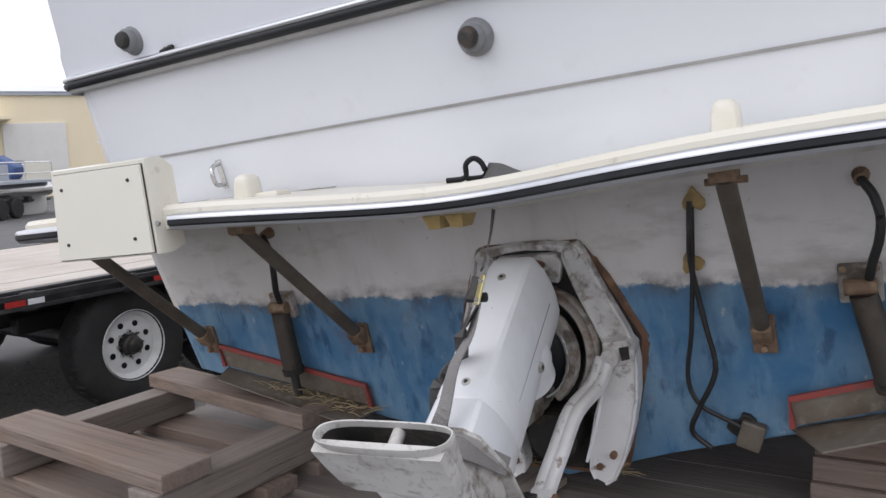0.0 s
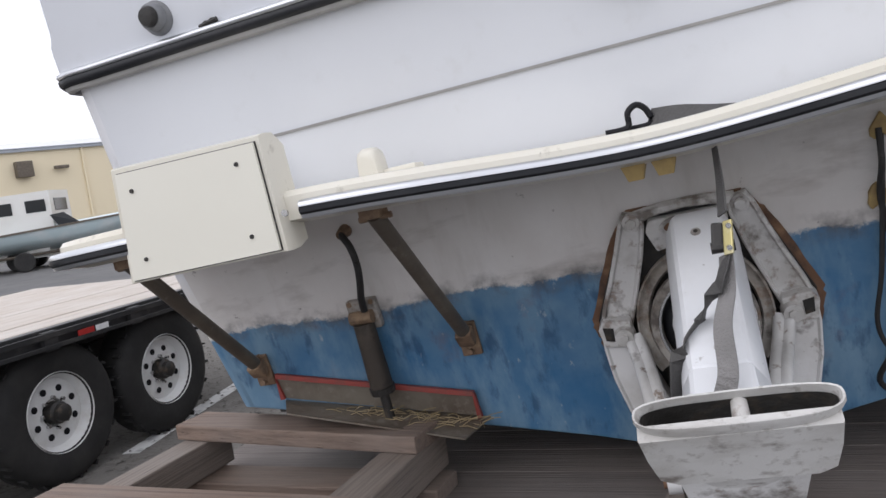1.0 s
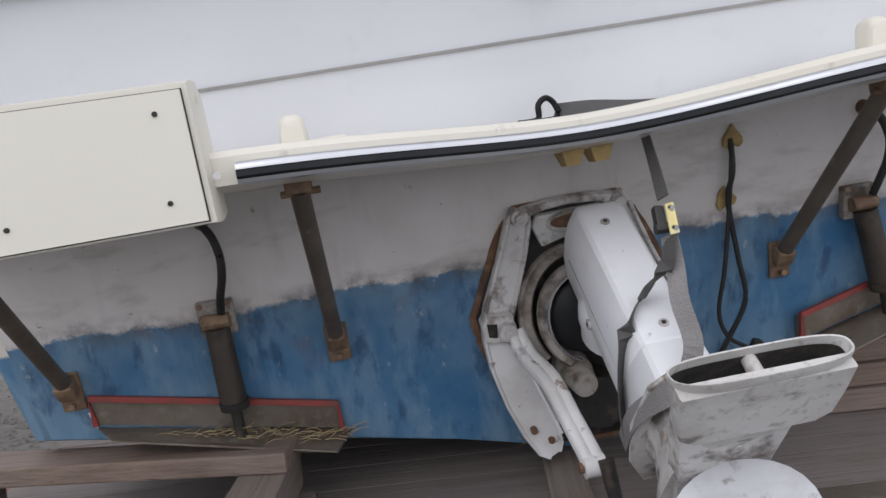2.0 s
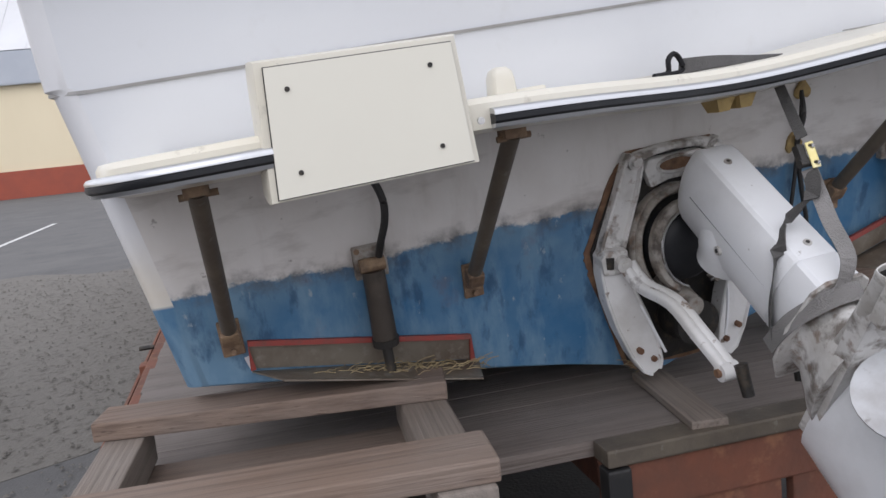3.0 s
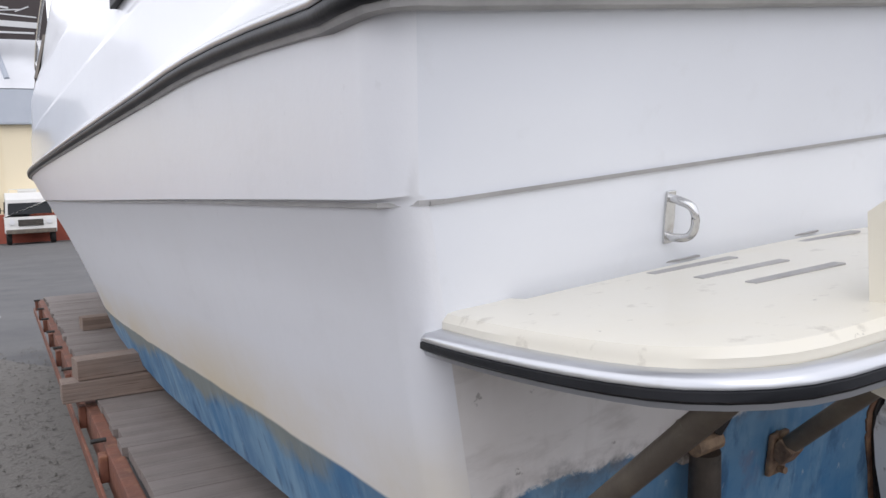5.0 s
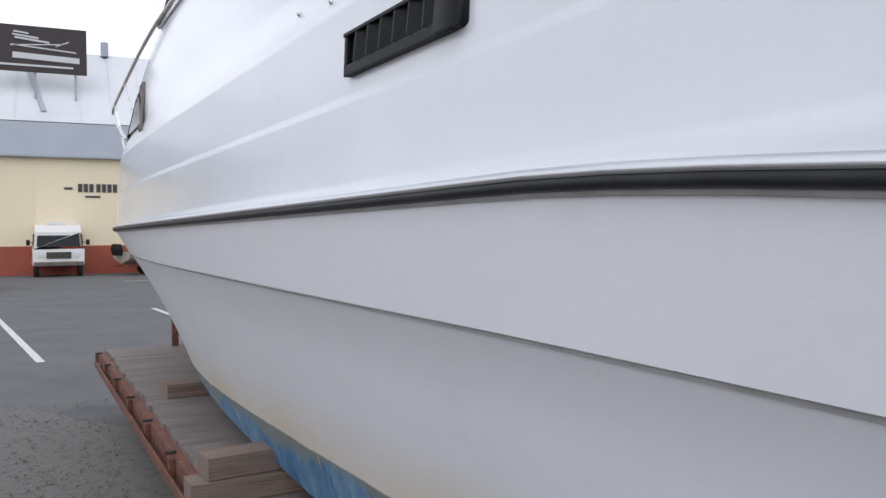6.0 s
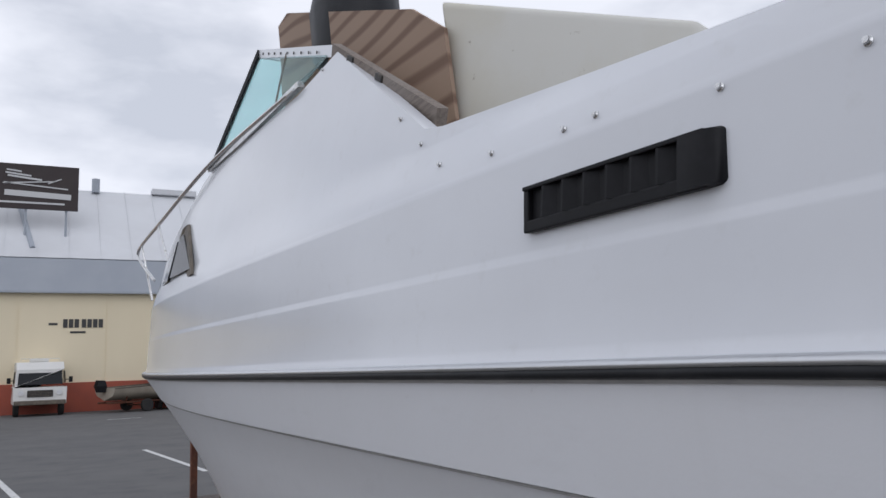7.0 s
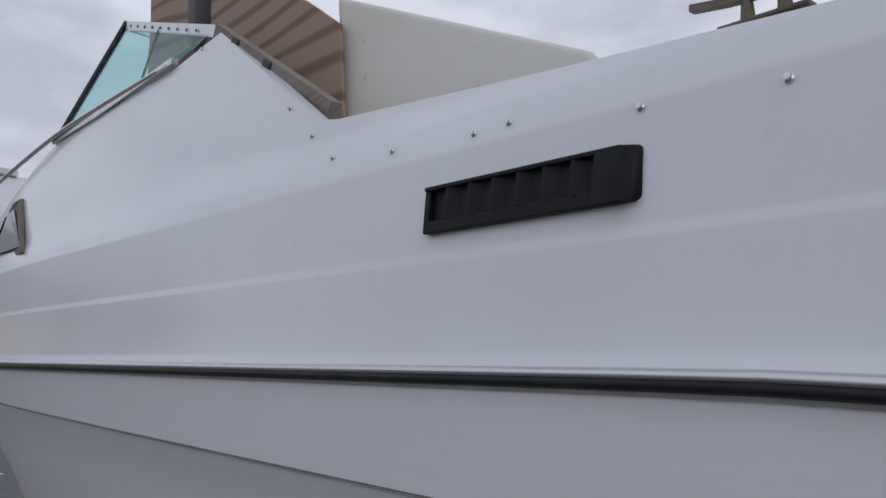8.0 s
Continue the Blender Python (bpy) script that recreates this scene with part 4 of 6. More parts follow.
for sg in (-1, 1):
    P = lambda x, z, o: (CX + sg * x, z, o)
    casting("upper_casting", [P(0.102, 1.232, 0.030), P(0.108, 1.208, 0.034), P(0.126, 1.150, 0.036), P(0.150, 1.085, 0.038), P(0.172, 1.030, 0.042), P(0.184, 0.995, 0.044)], [0.040, 0.054, 0.060, 0.064, 0.068, 0.066], 0.026, drive_worn, "worn white channel casting")
    casting("lower_casting", [P(0.190, 1.005, 0.050), P(0.185, 0.965, 0.056), P(0.170, 0.905, 0.066), P(0.148, 0.835, 0.078), P(0.124, 0.765, 0.090), P(0.108, 0.715, 0.098), P(0.100, 0.700, 0.100)], [0.050, 0.064, 0.082, 0.090, 0.084, 0.062, 0.036], 0.045, drive_chipped, "chipped white lower casting", 0.005, 0.006)
    dpart("pivot_block", plate_on_transom([(CX + sg * x, z) for x, z in ((0.148, 1.020), (0.206, 1.026), (0.219, 1.008), (0.212, 0.968), (0.150, 0.962))], 0.012, 0.062, 0.005), drive_worn)
    dpart("pivot_notch", plate_on_transom([(CX + sg * x, z) for x, z in ((0.186, 1.010), (0.208, 1.014), (0.206, 0.984), (0.188, 0.980))], 0.060, 0.0635), dark_metal)
    dpart("pivot_boss", rod_bm(on_transom(CX + sg * 0.166, 0.992, 0.05), on_transom(CX + sg * 0.166, 0.992, 0.078), 0.023, 0.019, 18), drive_worn, "", True, 50)
    dpart("pivot_bolt", rod_bm(on_transom(CX + sg * 0.166, 0.992, 0.077), on_transom(CX + sg * 0.166, 0.992, 0.084), 0.010, 0.009, 6), drive_worn)
    dpart("bolt_washer", rod_bm(on_transom(CX + sg * 0.106, 1.217, 0.02), on_transom(CX + sg * 0.106, 1.217, 0.036), 0.020, 0.018, 18), drive_worn, "", True, 50)
    dpart("bolt", rod_bm(on_transom(CX + sg * 0.106, 1.217, 0.035), on_transom(CX + sg * 0.106, 1.217, 0.045), 0.012, 0.011, 6), drive_worn)
    for z, x in ((0.735, 0.104), (0.765, 0.140)):
        dpart("casting_bolt", rod_bm(on_transom(CX + sg * x, z, 0.07), on_transom(CX + sg * x, z, 0.097), 0.008, None, 6), brown_stain)
    # trim arm from the pivot down to the leg
    arm = smooth_path([on_transom(CX + sg * 0.150, 0.985, 0.060), on_transom(CX + sg * 0.135, 0.945, 0.105), V(CX + sg * 0.118, -0.110, 0.895), V(CX + sg * 0.104, -0.175, 0.835), V(CX + sg * 0.092, -0.225, 0.785), V(CX + sg * 0.088, -0.240, 0.765)], 4)
    dpart("trim_arm", add_sweep(bmesh.new(), arm, [(-0.021, -0.010), (-0.021, 0.006), (-0.016, 0.012), (-0.006, 0.013), (0.0, 0.009), (0.006, 0.013), (0.016, 0.012), (0.021, 0.006), (0.021, -0.010), (0.0, -0.014)], up=(0, -0.75, 0.66)), drive_chipped, "chipped white trim arm", True, 45)
    dpart("arm_eye", rod_bm(arm[-1] + V(-0.020, 0, -0.006), arm[-1] + V(0.020, 0, -0.006), 0.021, None, 16), drive_chipped, "", True, 50)
    dpart("arm_pin", rod_bm(arm[-1] + V(-0.028, 0, -0.006), arm[-1] + V(0.028, 0, -0.006), 0.010, None, 10), brown_stain)
    dpart("brake_line", hose_bm([on_transom(CX + sg * 0.128, 0.90, 0.05), on_transom(CX + sg * 0.112, 0.84, 0.085), on_transom(CX + sg * 0.085, 0.76, 0.115)], 0.004, 5, 6), drive_white, "thin white hose", True)
dpart("top_casting", loft_bm([[on_transom(CX + x, z + dz, o) for dz, o in ((-h, 0.008), (-h, 0.028), (-h + 0.004, 0.032), (h - 0.004, 0.032), (h, 0.026), (h, 0.008))] for x, z, h in ((-0.100, 1.222, 0.012), (-0.05, 1.233, 0.009), (0.0, 1.236, 0.008), (0.05, 1.234, 0.009), (0.100, 1.225, 0.012))]), drive_worn, "", True, 35)
shift = dpart("shift_cover", plate_on_transom([(CX + x, z) for x, z in ((-0.072, 1.216), (0.072, 1.218), (0.082, 1.195), (0.066, 1.150), (0.020, 1.160), (-0.020, 1.160), (-0.066, 1.148), (-0.082, 1.192))], 0.010, 0.036, 0.006), drive_worn, "dirty white shift cover")
dpart("cover_rim", add_sweep(bmesh.new(), [on_transom(CX + 0.050 * math.cos(a), 1.196 + 0.020 * math.sin(a), 0.037) for a in [2 * math.pi * k / 24 for k in range(25)]], circle(0.004, 6)), drive_worn, "", True, 60, shift)
dpart("cover_recess", plate_on_transom([(CX + 0.044 * math.cos(a), 1.196 + 0.014 * math.sin(a)) for a in [2 * math.pi * k / 20 for k in range(20)]], 0.035, 0.0375), brown_stain, "", False, 40, shift)
# gimbal ring, bellows and bell housing
ring_c = on_transom(CX, 1.000, 0.055)


def gimbal(name, rx, rz, dy, prof, a0, a1, m, label=""):
    arc = [ring_c + V(rx * math.cos(a), -dy, rz * math.sin(a)) for a in [radians(a0 + (a1 - a0) * k / 26) for k in range(27)]]
    return dpart(name, add_sweep(bmesh.new(), arc, prof, up=(0, -1, 0)), m, label, True, 50)


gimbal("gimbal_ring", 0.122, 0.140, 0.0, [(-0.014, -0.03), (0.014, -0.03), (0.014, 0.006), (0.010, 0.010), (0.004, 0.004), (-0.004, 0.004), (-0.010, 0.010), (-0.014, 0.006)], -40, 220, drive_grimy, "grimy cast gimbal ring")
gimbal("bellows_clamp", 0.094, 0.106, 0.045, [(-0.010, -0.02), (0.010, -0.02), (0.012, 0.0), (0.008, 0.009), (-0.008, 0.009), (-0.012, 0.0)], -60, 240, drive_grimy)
gimbal("bellows_band", 0.086, 0.095, 0.058, circle(0.004, 6), -70, 250, steel)
bell_prof = [(0.088, 0.0), (0.080, 0.012), (0.088, 0.024), (0.078, 0.036), (0.086, 0.048), (0.076, 0.060), (0.082, 0.074), (0.066, 0.09)]
dpart("bellows", lathe_bm(bell_prof, Matrix.Translation(on_transom(CX, 1.0, 0.012)) @ axis_turn((0.0, -0.95, -0.15)).to_4x4()), black_rubber, "black rubber bellows", True, 60)
dpart("bell_housing", lathe_bm([(0.064, -0.06), (0.066, -0.03), (0.072, -0.012), (0.074, 0.02), (0.066, 0.05), (0.058, 0.075)], LEG @ Matrix.Translation((-0.002, 0.055, 0.070)) @ Matrix.Rotation(radians(90), 4, "X") @ Matrix.Diagonal((1, 1, -1, 1))), drive_white, "", True, 60)
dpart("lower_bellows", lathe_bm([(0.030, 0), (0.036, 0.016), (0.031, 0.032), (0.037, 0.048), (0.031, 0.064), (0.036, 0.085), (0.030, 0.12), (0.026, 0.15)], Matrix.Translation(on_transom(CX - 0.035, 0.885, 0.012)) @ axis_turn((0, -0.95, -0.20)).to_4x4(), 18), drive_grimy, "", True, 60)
dpart("exhaust_bellows", lathe_bm([(0.056, 0), (0.062, 0.016), (0.055, 0.032), (0.062, 0.048), (0.055, 0.064), (0.058, 0.10)], Matrix.Translation(on_transom(CX + 0.01, 0.800, 0.012)) @ axis_turn((0, -0.95, -0.10)).to_4x4(), 20), dark_metal, "", True, 60)

# upper leg housing: flat back, bevelled edges, rounded flanks
sec = [(-0.040, 0.213), (0.040, 0.213), (0.047, 0.207), (0.061, 0.172), (0.067, 0.135), (0.068, 0.095), (0.063, 0.058), (0.050, 0.030), (0.028, 0.014), (0.0, 0.010), (-0.028, 0.014), (-0.050, 0.030), (-0.063, 0.058), (-0.068, 0.095), (-0.067, 0.135), (-0.061, 0.172), (-0.047, 0.207)]


def leg_ring(w, k=1.0, kv=1.0, tilt=0.0):
    return [leg(x * k, 0.11 + (v - 0.11) * kv, w + tilt * (v - 0.11)) for x, v in sec]


upper = dpart("drive_leg", loft_bm([leg_ring(-0.094, 0.45, 0.40, -0.10), leg_ring(-0.091, 0.72, 0.68, -0.10), leg_ring(-0.082, 0.89, 0.87, -0.08), leg_ring(-0.068, 0.975, 0.97, -0.05), leg_ring(-0.052, 1.0, 1.0), leg_ring(0.12, 1.01, 1.0), leg_ring(0.276, 1.02, 1.01), leg_ring(0.280, 0.995, 0.99), leg_ring(0.284, 1.02, 1.01), leg_ring(0.352, 1.06, 1.03)]), drive_white, "glossy white upper drive leg", True, 26)
for sg in (-1, 1):
    dpart("seam", add_sweep(bmesh.new(), [leg(sg * 0.0675, 0.120, w) for w in (-0.03, 0.10, 0.255)] + [leg(sg * 0.0605, 0.175, 0.258)], circle(0.0012, 5)), grey_plastic, "", False, 40, upper)
    dpart("side_plug", rod_bm(leg(sg * 0.064, 0.080, 0.105), leg(sg * 0.0725, 0.080, 0.105), 0.012, 0.010, 14), drive_worn, "", True, 50, upper)
    dpart("side_plug_slot", rod_bm(leg(sg * 0.0722, 0.080, 0.105), leg(sg * 0.0735, 0.080, 0.105), 0.005, None, 8), dark_metal, "", False, 40, upper)
for x, w in ((-0.004, -0.020), (0.004, 0.245)):
    dpart("cover_screw", rod_bm(leg(x, 0.211, w), leg(x, 0.216, w), 0.0095, 0.0085, 14), drive_worn, "", True, 50, upper)
    dpart("screw_slot", rod_bm(leg(x, 0.2155, w), leg(x, 0.2168, w), 0.0045, None, 6), dark_metal, "", False, 40, upper)
# splash plate below the upper housing
spl = ((-0.050, -0.075), (0.050, -0.075), (0.084, 0.0), (0.092, 0.11), (0.070, 0.215), (0.040, 0.240), (-0.040, 0.240), (-0.070, 0.215), (-0.092, 0.11), (-0.084, 0.0))
dpart("splash_plate", loft_bm([[leg(x * k, 0.08 + (v - 0.08) * k, w) for x, v in spl] for k, w in ((0.80, 0.346), (0.90, 0.350), (0.92, 0.354), (0.90, 0.358), (0.78, 0.361))]), drive_worn, "scuffed white splash plate", True, 30)
dpart("middle_body", loft_bm([foil_ring for foil_ring in ([leg(a * math.sin(2 * math.pi * k / 18), c + b * math.cos(2 * math.pi * k / 18), w) for k in range(18)] for a, b, c, w in ((0.060, 0.105, 0.085, 0.356), (0.052, 0.105, 0.080, 0.385), (0.058, 0.135, 0.075, 0.42), (0.075, 0.15, 0.07, 0.455), (0.080, 0.155, 0.07, 0.475)))]), drive_worn, "scuffed white casting", True, 45)


def mouth(hx, hw, v, w, n=32, p=0.55, cx=0.015):
    """A flattened oval across the leg at the distance v aft."""
    out = []
    for k in range(n):
        a = 2 * math.pi * k / n
        c, s = math.cos(a), math.sin(a)
        flat = 1.0 if s < 0 else 0.80
        out.append(leg(cx + hx * math.copysign(abs(c) ** p, c), v - 0.012 * s, w - hw * flat * math.copysign(abs(s) ** (p + 0.25), s)))
    return out


horn = dpart("exhaust_horn", loft_bm([mouth(0.050, 0.034, 0.13, 0.440, cx=0.0), mouth(0.070, 0.034, 0.21, 0.455, cx=0.006), mouth(0.096, 0.036, 0.30, 0.468, cx=0.012), mouth(0.118, 0.037, 0.376, 0.478), mouth(0.1225, 0.038, 0.390, 0.479), mouth(0.1215, 0.0365, 0.396, 0.479), mouth(0.1190, 0.0340, 0.395, 0.479), mouth(0.111, 0.0315, 0.350, 0.476), mouth(0.088, 0.026, 0.26, 0.470)]), horn_paint, "flattened exhaust outlet with a divider", True, 50)
dpart("horn_lining", loft_bm([mouth(0.1150, 0.0325, 0.380, 0.478), mouth(0.1105, 0.0310, 0.352, 0.476), mouth(0.087, 0.0245, 0.27, 0.470)], caps=False), dark_metal, "", True, 60, horn)
dpart("horn_back", loft_bm([mouth(0.089, 0.027, 0.274, 0.470), mouth(0.088, 0.026, 0.268, 0.470)]), dark_metal, "", False, 40, horn)
dpart("horn_divider", rod_bm(leg(0.020, 0.360, 0.446), leg(0.020, 0.354, 0.508), 0.010, 0.013, 14), drive_worn, "", True, 60, horn)
dpart("ventilation_plate", loft_bm([[leg(0.013 + x * k, v, w) for x, v in ((-0.116, 0.388), (0.116, 0.388), (0.113, 0.34), (0.106, 0.298), (0.085, 0.284), (-0.085, 0.284), (-0.106, 0.298), (-0.113, 0.34))] for k, w in ((1.0, 0.492), (1.0, 0.512), (0.985, 0.5155))]), horn_paint, "scraped white ventilation plate", True, 30)
dpart("plate_root", loft_bm([[leg(x, v, w) for x, v in ((-0.080, 0.30), (0.100, 0.30), (0.070, 0.12), (0.046, -0.10), (-0.046, -0.10), (-0.062, 0.12))] for w in (0.452, 0.488)]), drive_worn)
# gearcase, skeg, propeller


def foil(c0, c1, t, w, n=20):
    out = []
    for k in range(n):
        a = 2 * math.pi * k / n
        v = (c0 + c1) / 2 + (c1 - c0) / 2 * math.cos(a)
        out.append(leg(t * math.sin(a) * (1 - 0.25 * math.cos(a)), v, w))
    return out


GW = 0.670
dpart("gearcase", loft_bm([foil(-0.17, 0.14, 0.052, 0.470), foil(-0.18, 0.125, 0.048, 0.53), foil(-0.19, 0.13, 0.047, GW - 0.05), foil(-0.22, 0.135, 0.056, GW), foil(-0.19, 0.12, 0.042, GW + 0.05), foil(-0.14, 0.08, 0.012, GW + 0.085), foil(-0.06, 0.05, 0.007, GW + 0.19)]), drive_white, "white gearcase with skeg", True, 60)
hubm = LEG @ Matrix.Translation((0, 0.125, GW)) @ axis_turn((0, 1, 0)).to_4x4()
prop = dpart("propeller", lathe_bm([(0.050, 0.0), (0.052, 0.03), (0.048, 0.10), (0.042, 0.115), (0.032, 0.116), (0.028, 0.08)], hubm, 24), dark_metal, "propeller with rounded white blades", True, 50)
for k in range(3):
    a0 = radians(97 + 120 * k)
    rad, tan_ = V(math.cos(a0), 0, -math.sin(a0)), V(math.sin(a0), 0, math.cos(a0))
    disc = []
    for i in range(1, 7):
        q = 0.098 * i / 6
        disc.append([LEG @ (V(0, 0.178, GW) + rad * (0.090 + q * math.cos(a) * 0.96) + tan_ * q * math.sin(a) + V(0, 0.34 * q * math.sin(a) - 0.7 * (q * math.cos(a)) ** 2 - 0.05 * q * math.cos(a), 0)) for a in [2 * math.pi * j / 28 for j in range(28)]])
    bb = loft_bm(disc, caps=False)
    bb.faces.new([v for v in bb.verts][:28])
    bmesh.ops.recalc_face_normals(bb, faces=bb.faces)
    bmesh.ops.solidify(bb, geom=bb.faces, thickness=0.005)
    dpart("blade", bb, blade_paint, "scuffed white blade", True, 50, prop)
dpart("prop_nut", lathe_bm([(0.026, 0.0), (0.026, 0.018), (0.016, 0.03), (0.0, 0.032)], hubm @ Matrix.Translation((0, 0, 0.085)), 16), steel, "", False, 40, prop)
for sg in (-1, 1):
    dpart("anode_rod", rod_bm(V(CX + sg * 0.070, -0.262, 0.775), V(CX + sg * 0.066, -0.272, 0.705), 0.015, 0.013, 12), dark_metal, "rusty dark pin below the arm", True, 50)

# ---- webbing strap and ratchet ----


def ribbon(pts, w, t=0.003, n=5, roll=None):
    path = smooth_path(pts, n)
    bm = bmesh.new()
    rr = []
    for i, p in enumerate(path):
        a, b = path[max(i - 1, 0)], path[min(i + 1, len(path) - 1)]
        d = (b - a).normalized()
        k = i / (len(path) - 1)
        f = Vector(roll[0]).lerp(Vector(roll[1]), k)
        s = (f - d * f.dot(d)).normalized()
        u = s.cross(d)
        rr.append([p + s * w / 2 + u * t, p - s * w / 2 + u * t, p - s * w / 2 - u * t, p + s * w / 2 - u * t])
    return add_loft(bm, rr)


strap = thing("ratchet_strap", BOAT @ Matrix.Translation((0.1, -0.3, 1.2)), "grey webbing strap with yellow zinc buckle round drive", "strap")
SI = Matrix.Translation((-0.1, 0.3, -1.2))


def spart(name, bm, m, label="", smooth=False):
    bm.transform(SI)
    return part(name, bm, m, strap, label, smooth)


zt = pz(0.1) + 0.046
spart("webbing", ribbon([(-0.005, -0.10, zt + 0.016), (0.04, -0.15, zt + 0.014), (0.09, -0.21, zt + 0.006), (0.13, -0.26, zt + 0.003)], 0.040, 0.0015, 5, ((0.4, 0.3, 0.8), (1, 0.3, 0))), webbing)
spart("webbing", ribbon([(0.096, -0.285, 1.345), (0.094, -0.315, 1.285), (0.088, -0.350, 1.230)], 0.022, 0.0015, 4, ((0.25, -0.95, 0.2), (0.5, -0.8, 0))), webbing)
spart("webbing", ribbon([(0.082, -0.368, 1.170), (0.074, -0.400, 1.120), (0.058, -0.440, 1.075), leg(0.010, 0.256, 0.335), leg(-0.015, 0.215, 0.368)], 0.030, 0.0013, 5, ((0.6, -0.8, 0), (1, 0.1, 0.3))), webbing_pale)
spart("webbing", ribbon([(0.080, -0.372, 1.165), (0.060, -0.395, 1.125), leg(-0.018, 0.226, 0.195), leg(-0.052, 0.212, 0.235), leg(-0.071, 0.160, 0.268), leg(-0.078, 0.095, 0.300), leg(-0.074, 0.035, 0.330)], 0.032, 0.0012, 5, ((0.5, -0.6, 0.5), (0.25, 0.5, 0.8))), webbing)
spart("webbing", ribbon([leg(-0.082, 0.030, 0.332), leg(-0.080, 0.12, 0.350), leg(-0.055, 0.190, 0.372), leg(-0.010, 0.212, 0.378), leg(0.040, 0.195, 0.372), leg(0.080, 0.11, 0.350)], 0.034, 0.0012, 5, ((0, 0.3, 1), (0, 0.3, 1))), webbing_pale)
RT = Matrix.Rotation(radians(8), 3, "Y") @ Matrix.Rotation(radians(-28), 3, "X")
spart("ratchet_frame", add_box(bmesh.new(), (0.074, -0.358, 1.196), (0.018, 0.018, 0.046), RT, 0.004), dark_metal)
spart("ratchet_spool", rod_bm((0.062, -0.366, 1.182), (0.098, -0.366, 1.182), 0.009, None, 12), dark_metal)
spart("ratchet_plate", add_box(bmesh.new(), (0.090, -0.372, 1.196), (0.005, 0.016, 0.056), RT @ Matrix.Rotation(radians(55), 3, "Z"), 0.002), yellow_zinc, "yellow zinc ratchet plate")
for dz in (-0.018, 0.018):
    c = V(0.090, -0.372, 1.196) + RT @ V(0, -0.004, dz)
    spart("ratchet_rivet", rod_bm(c + V(0, 0.004, 0), c + V(0.001, -0.005, 0), 0.0042, None, 10), steel)
spart("hook", hose_bm([(-0.085, -0.13, zt + 0.006), (-0.045, -0.12, zt + 0.008), (-0.040, -0.12, zt + 0.035), (-0.022, -0.115, zt + 0.046), (-0.006, -0.11, zt + 0.032), (-0.004, -0.11, zt + 0.006), (-0.05, -0.10, zt + 0.005)], 0.006, 4), black_plastic, "black coated steel hook", True)

# ---- fittings on the transom ----


def eye_bolt(x, z):
    c = on_transom(x, z)
    ob = part("stern_eye", hose_bm([on_transom(x, z + 0.027, 0), on_transom(x, z + 0.027, 0.018), on_transom(x + 0.006, z + 0.020, 0.038), on_transom(x + 0.008, z, 0.044), on_transom(x + 0.006, z - 0.020, 0.038), on_transom(x, z - 0.027, 0.018), on_transom(x, z - 0.027, 0)], 0.0062, 4, 10), steel, boat, "stainless steel stern eye", True)
    part("eye_plate", plate_on_transom([(x - 0.009, z - 0.038), (x + 0.009, z - 0.038), (x + 0.010, z), (x + 0.009, z + 0.038), (x - 0.009, z + 0.038), (x - 0.010, z)], 0, 0.004, 0.001), steel, ob)


eye_bolt(-0.825, 1.490)
eye_bolt(0.785, 1.490)


def drain_fitting(x, z):
    c = on_transom(x, z, 0)
    ax = V(0, -0.977, -0.1)
    m = Matrix.Translation(c) @ axis_turn(ax).to_4x4()
    ob = part("through_hull_fitting", lathe_bm([(0.040, 0.0), (0.040, 0.010), (0.034, 0.018), (0.030, 0.020), (0.030, 0.034), (0.024, 0.040)], m, 22), grey_plastic, boat, "grey plastic through-hull fitting", True, 45)
    part("fitting_plug", lathe_bm([(0.022, 0.036), (0.023, 0.046), (0.018, 0.054), (0.0, 0.056)], m, 16), dark_metal, ob, "", True, 50)


drain_fitting(-0.003, 1.690)
drain_fitting(-0.985, 1.868)
cl = part("small_cleat", rod_bm(on_transom(-0.885, 1.822, 0.022), on_transom(-0.840, 1.828, 0.022), 0.006, None, 8), dark_metal, boat)
part("cleat_post", rod_bm(on_transom(-0.87, 1.824, 0.0), on_transom(-0.87, 1.824, 0.022), 0.008, None, 8), dark_metal, cl)
part("cleat_post", rod_bm(on_transom(-0.853, 1.826, 0.0), on_transom(-0.853, 1.826, 0.022), 0.008, None, 8), dark_metal, cl)

# cables, sealant blobs and underside blocks
for pts, r in (([on_transom(0.385, 1.30, 0.01), on_transom(0.380, 1.24, 0.03), on_transom(0.372, 1.17, 0.02), on_transom(0.385, 1.05, 0.03), on_transom(0.395, 0.95, 0.04), on_transom(0.35, 0.86, 0.04), on_transom(0.325, 0.80, 0.03), on_transom(0.36, 0.76, 0.03)], 0.006), ([on_transom(0.388, 1.29, 0.012), on_transom(0.376, 1.18, 0.02), on_transom(0.355, 1.03, 0.03), on_transom(0.335, 0.93, 0.035), on_transom(0.352, 0.87, 0.04), on_transom(0.40, 0.83, 0.03), on_transom(0.44, 0.80, 0.02)], 0.005)):
    part("cable", hose_bm(pts, r, 6), black_hose, boat, "loose black cable", True)


def blob(x, z, r, h, m, nm):
    pts = []
    for k in range(12):
        a = 2 * math.pi * k / 12
        rr_ = r * (1 + 0.25 * math.sin(3 * a + x * 40) + 0.15 * math.sin(5 * a))
        pts.append((x + rr_ * math.cos(a), z + rr_ * math.sin(a)))
    part(nm, plate_on_transom(pts, 0, h, min(h * 0.4, 0.004)), m, boat)


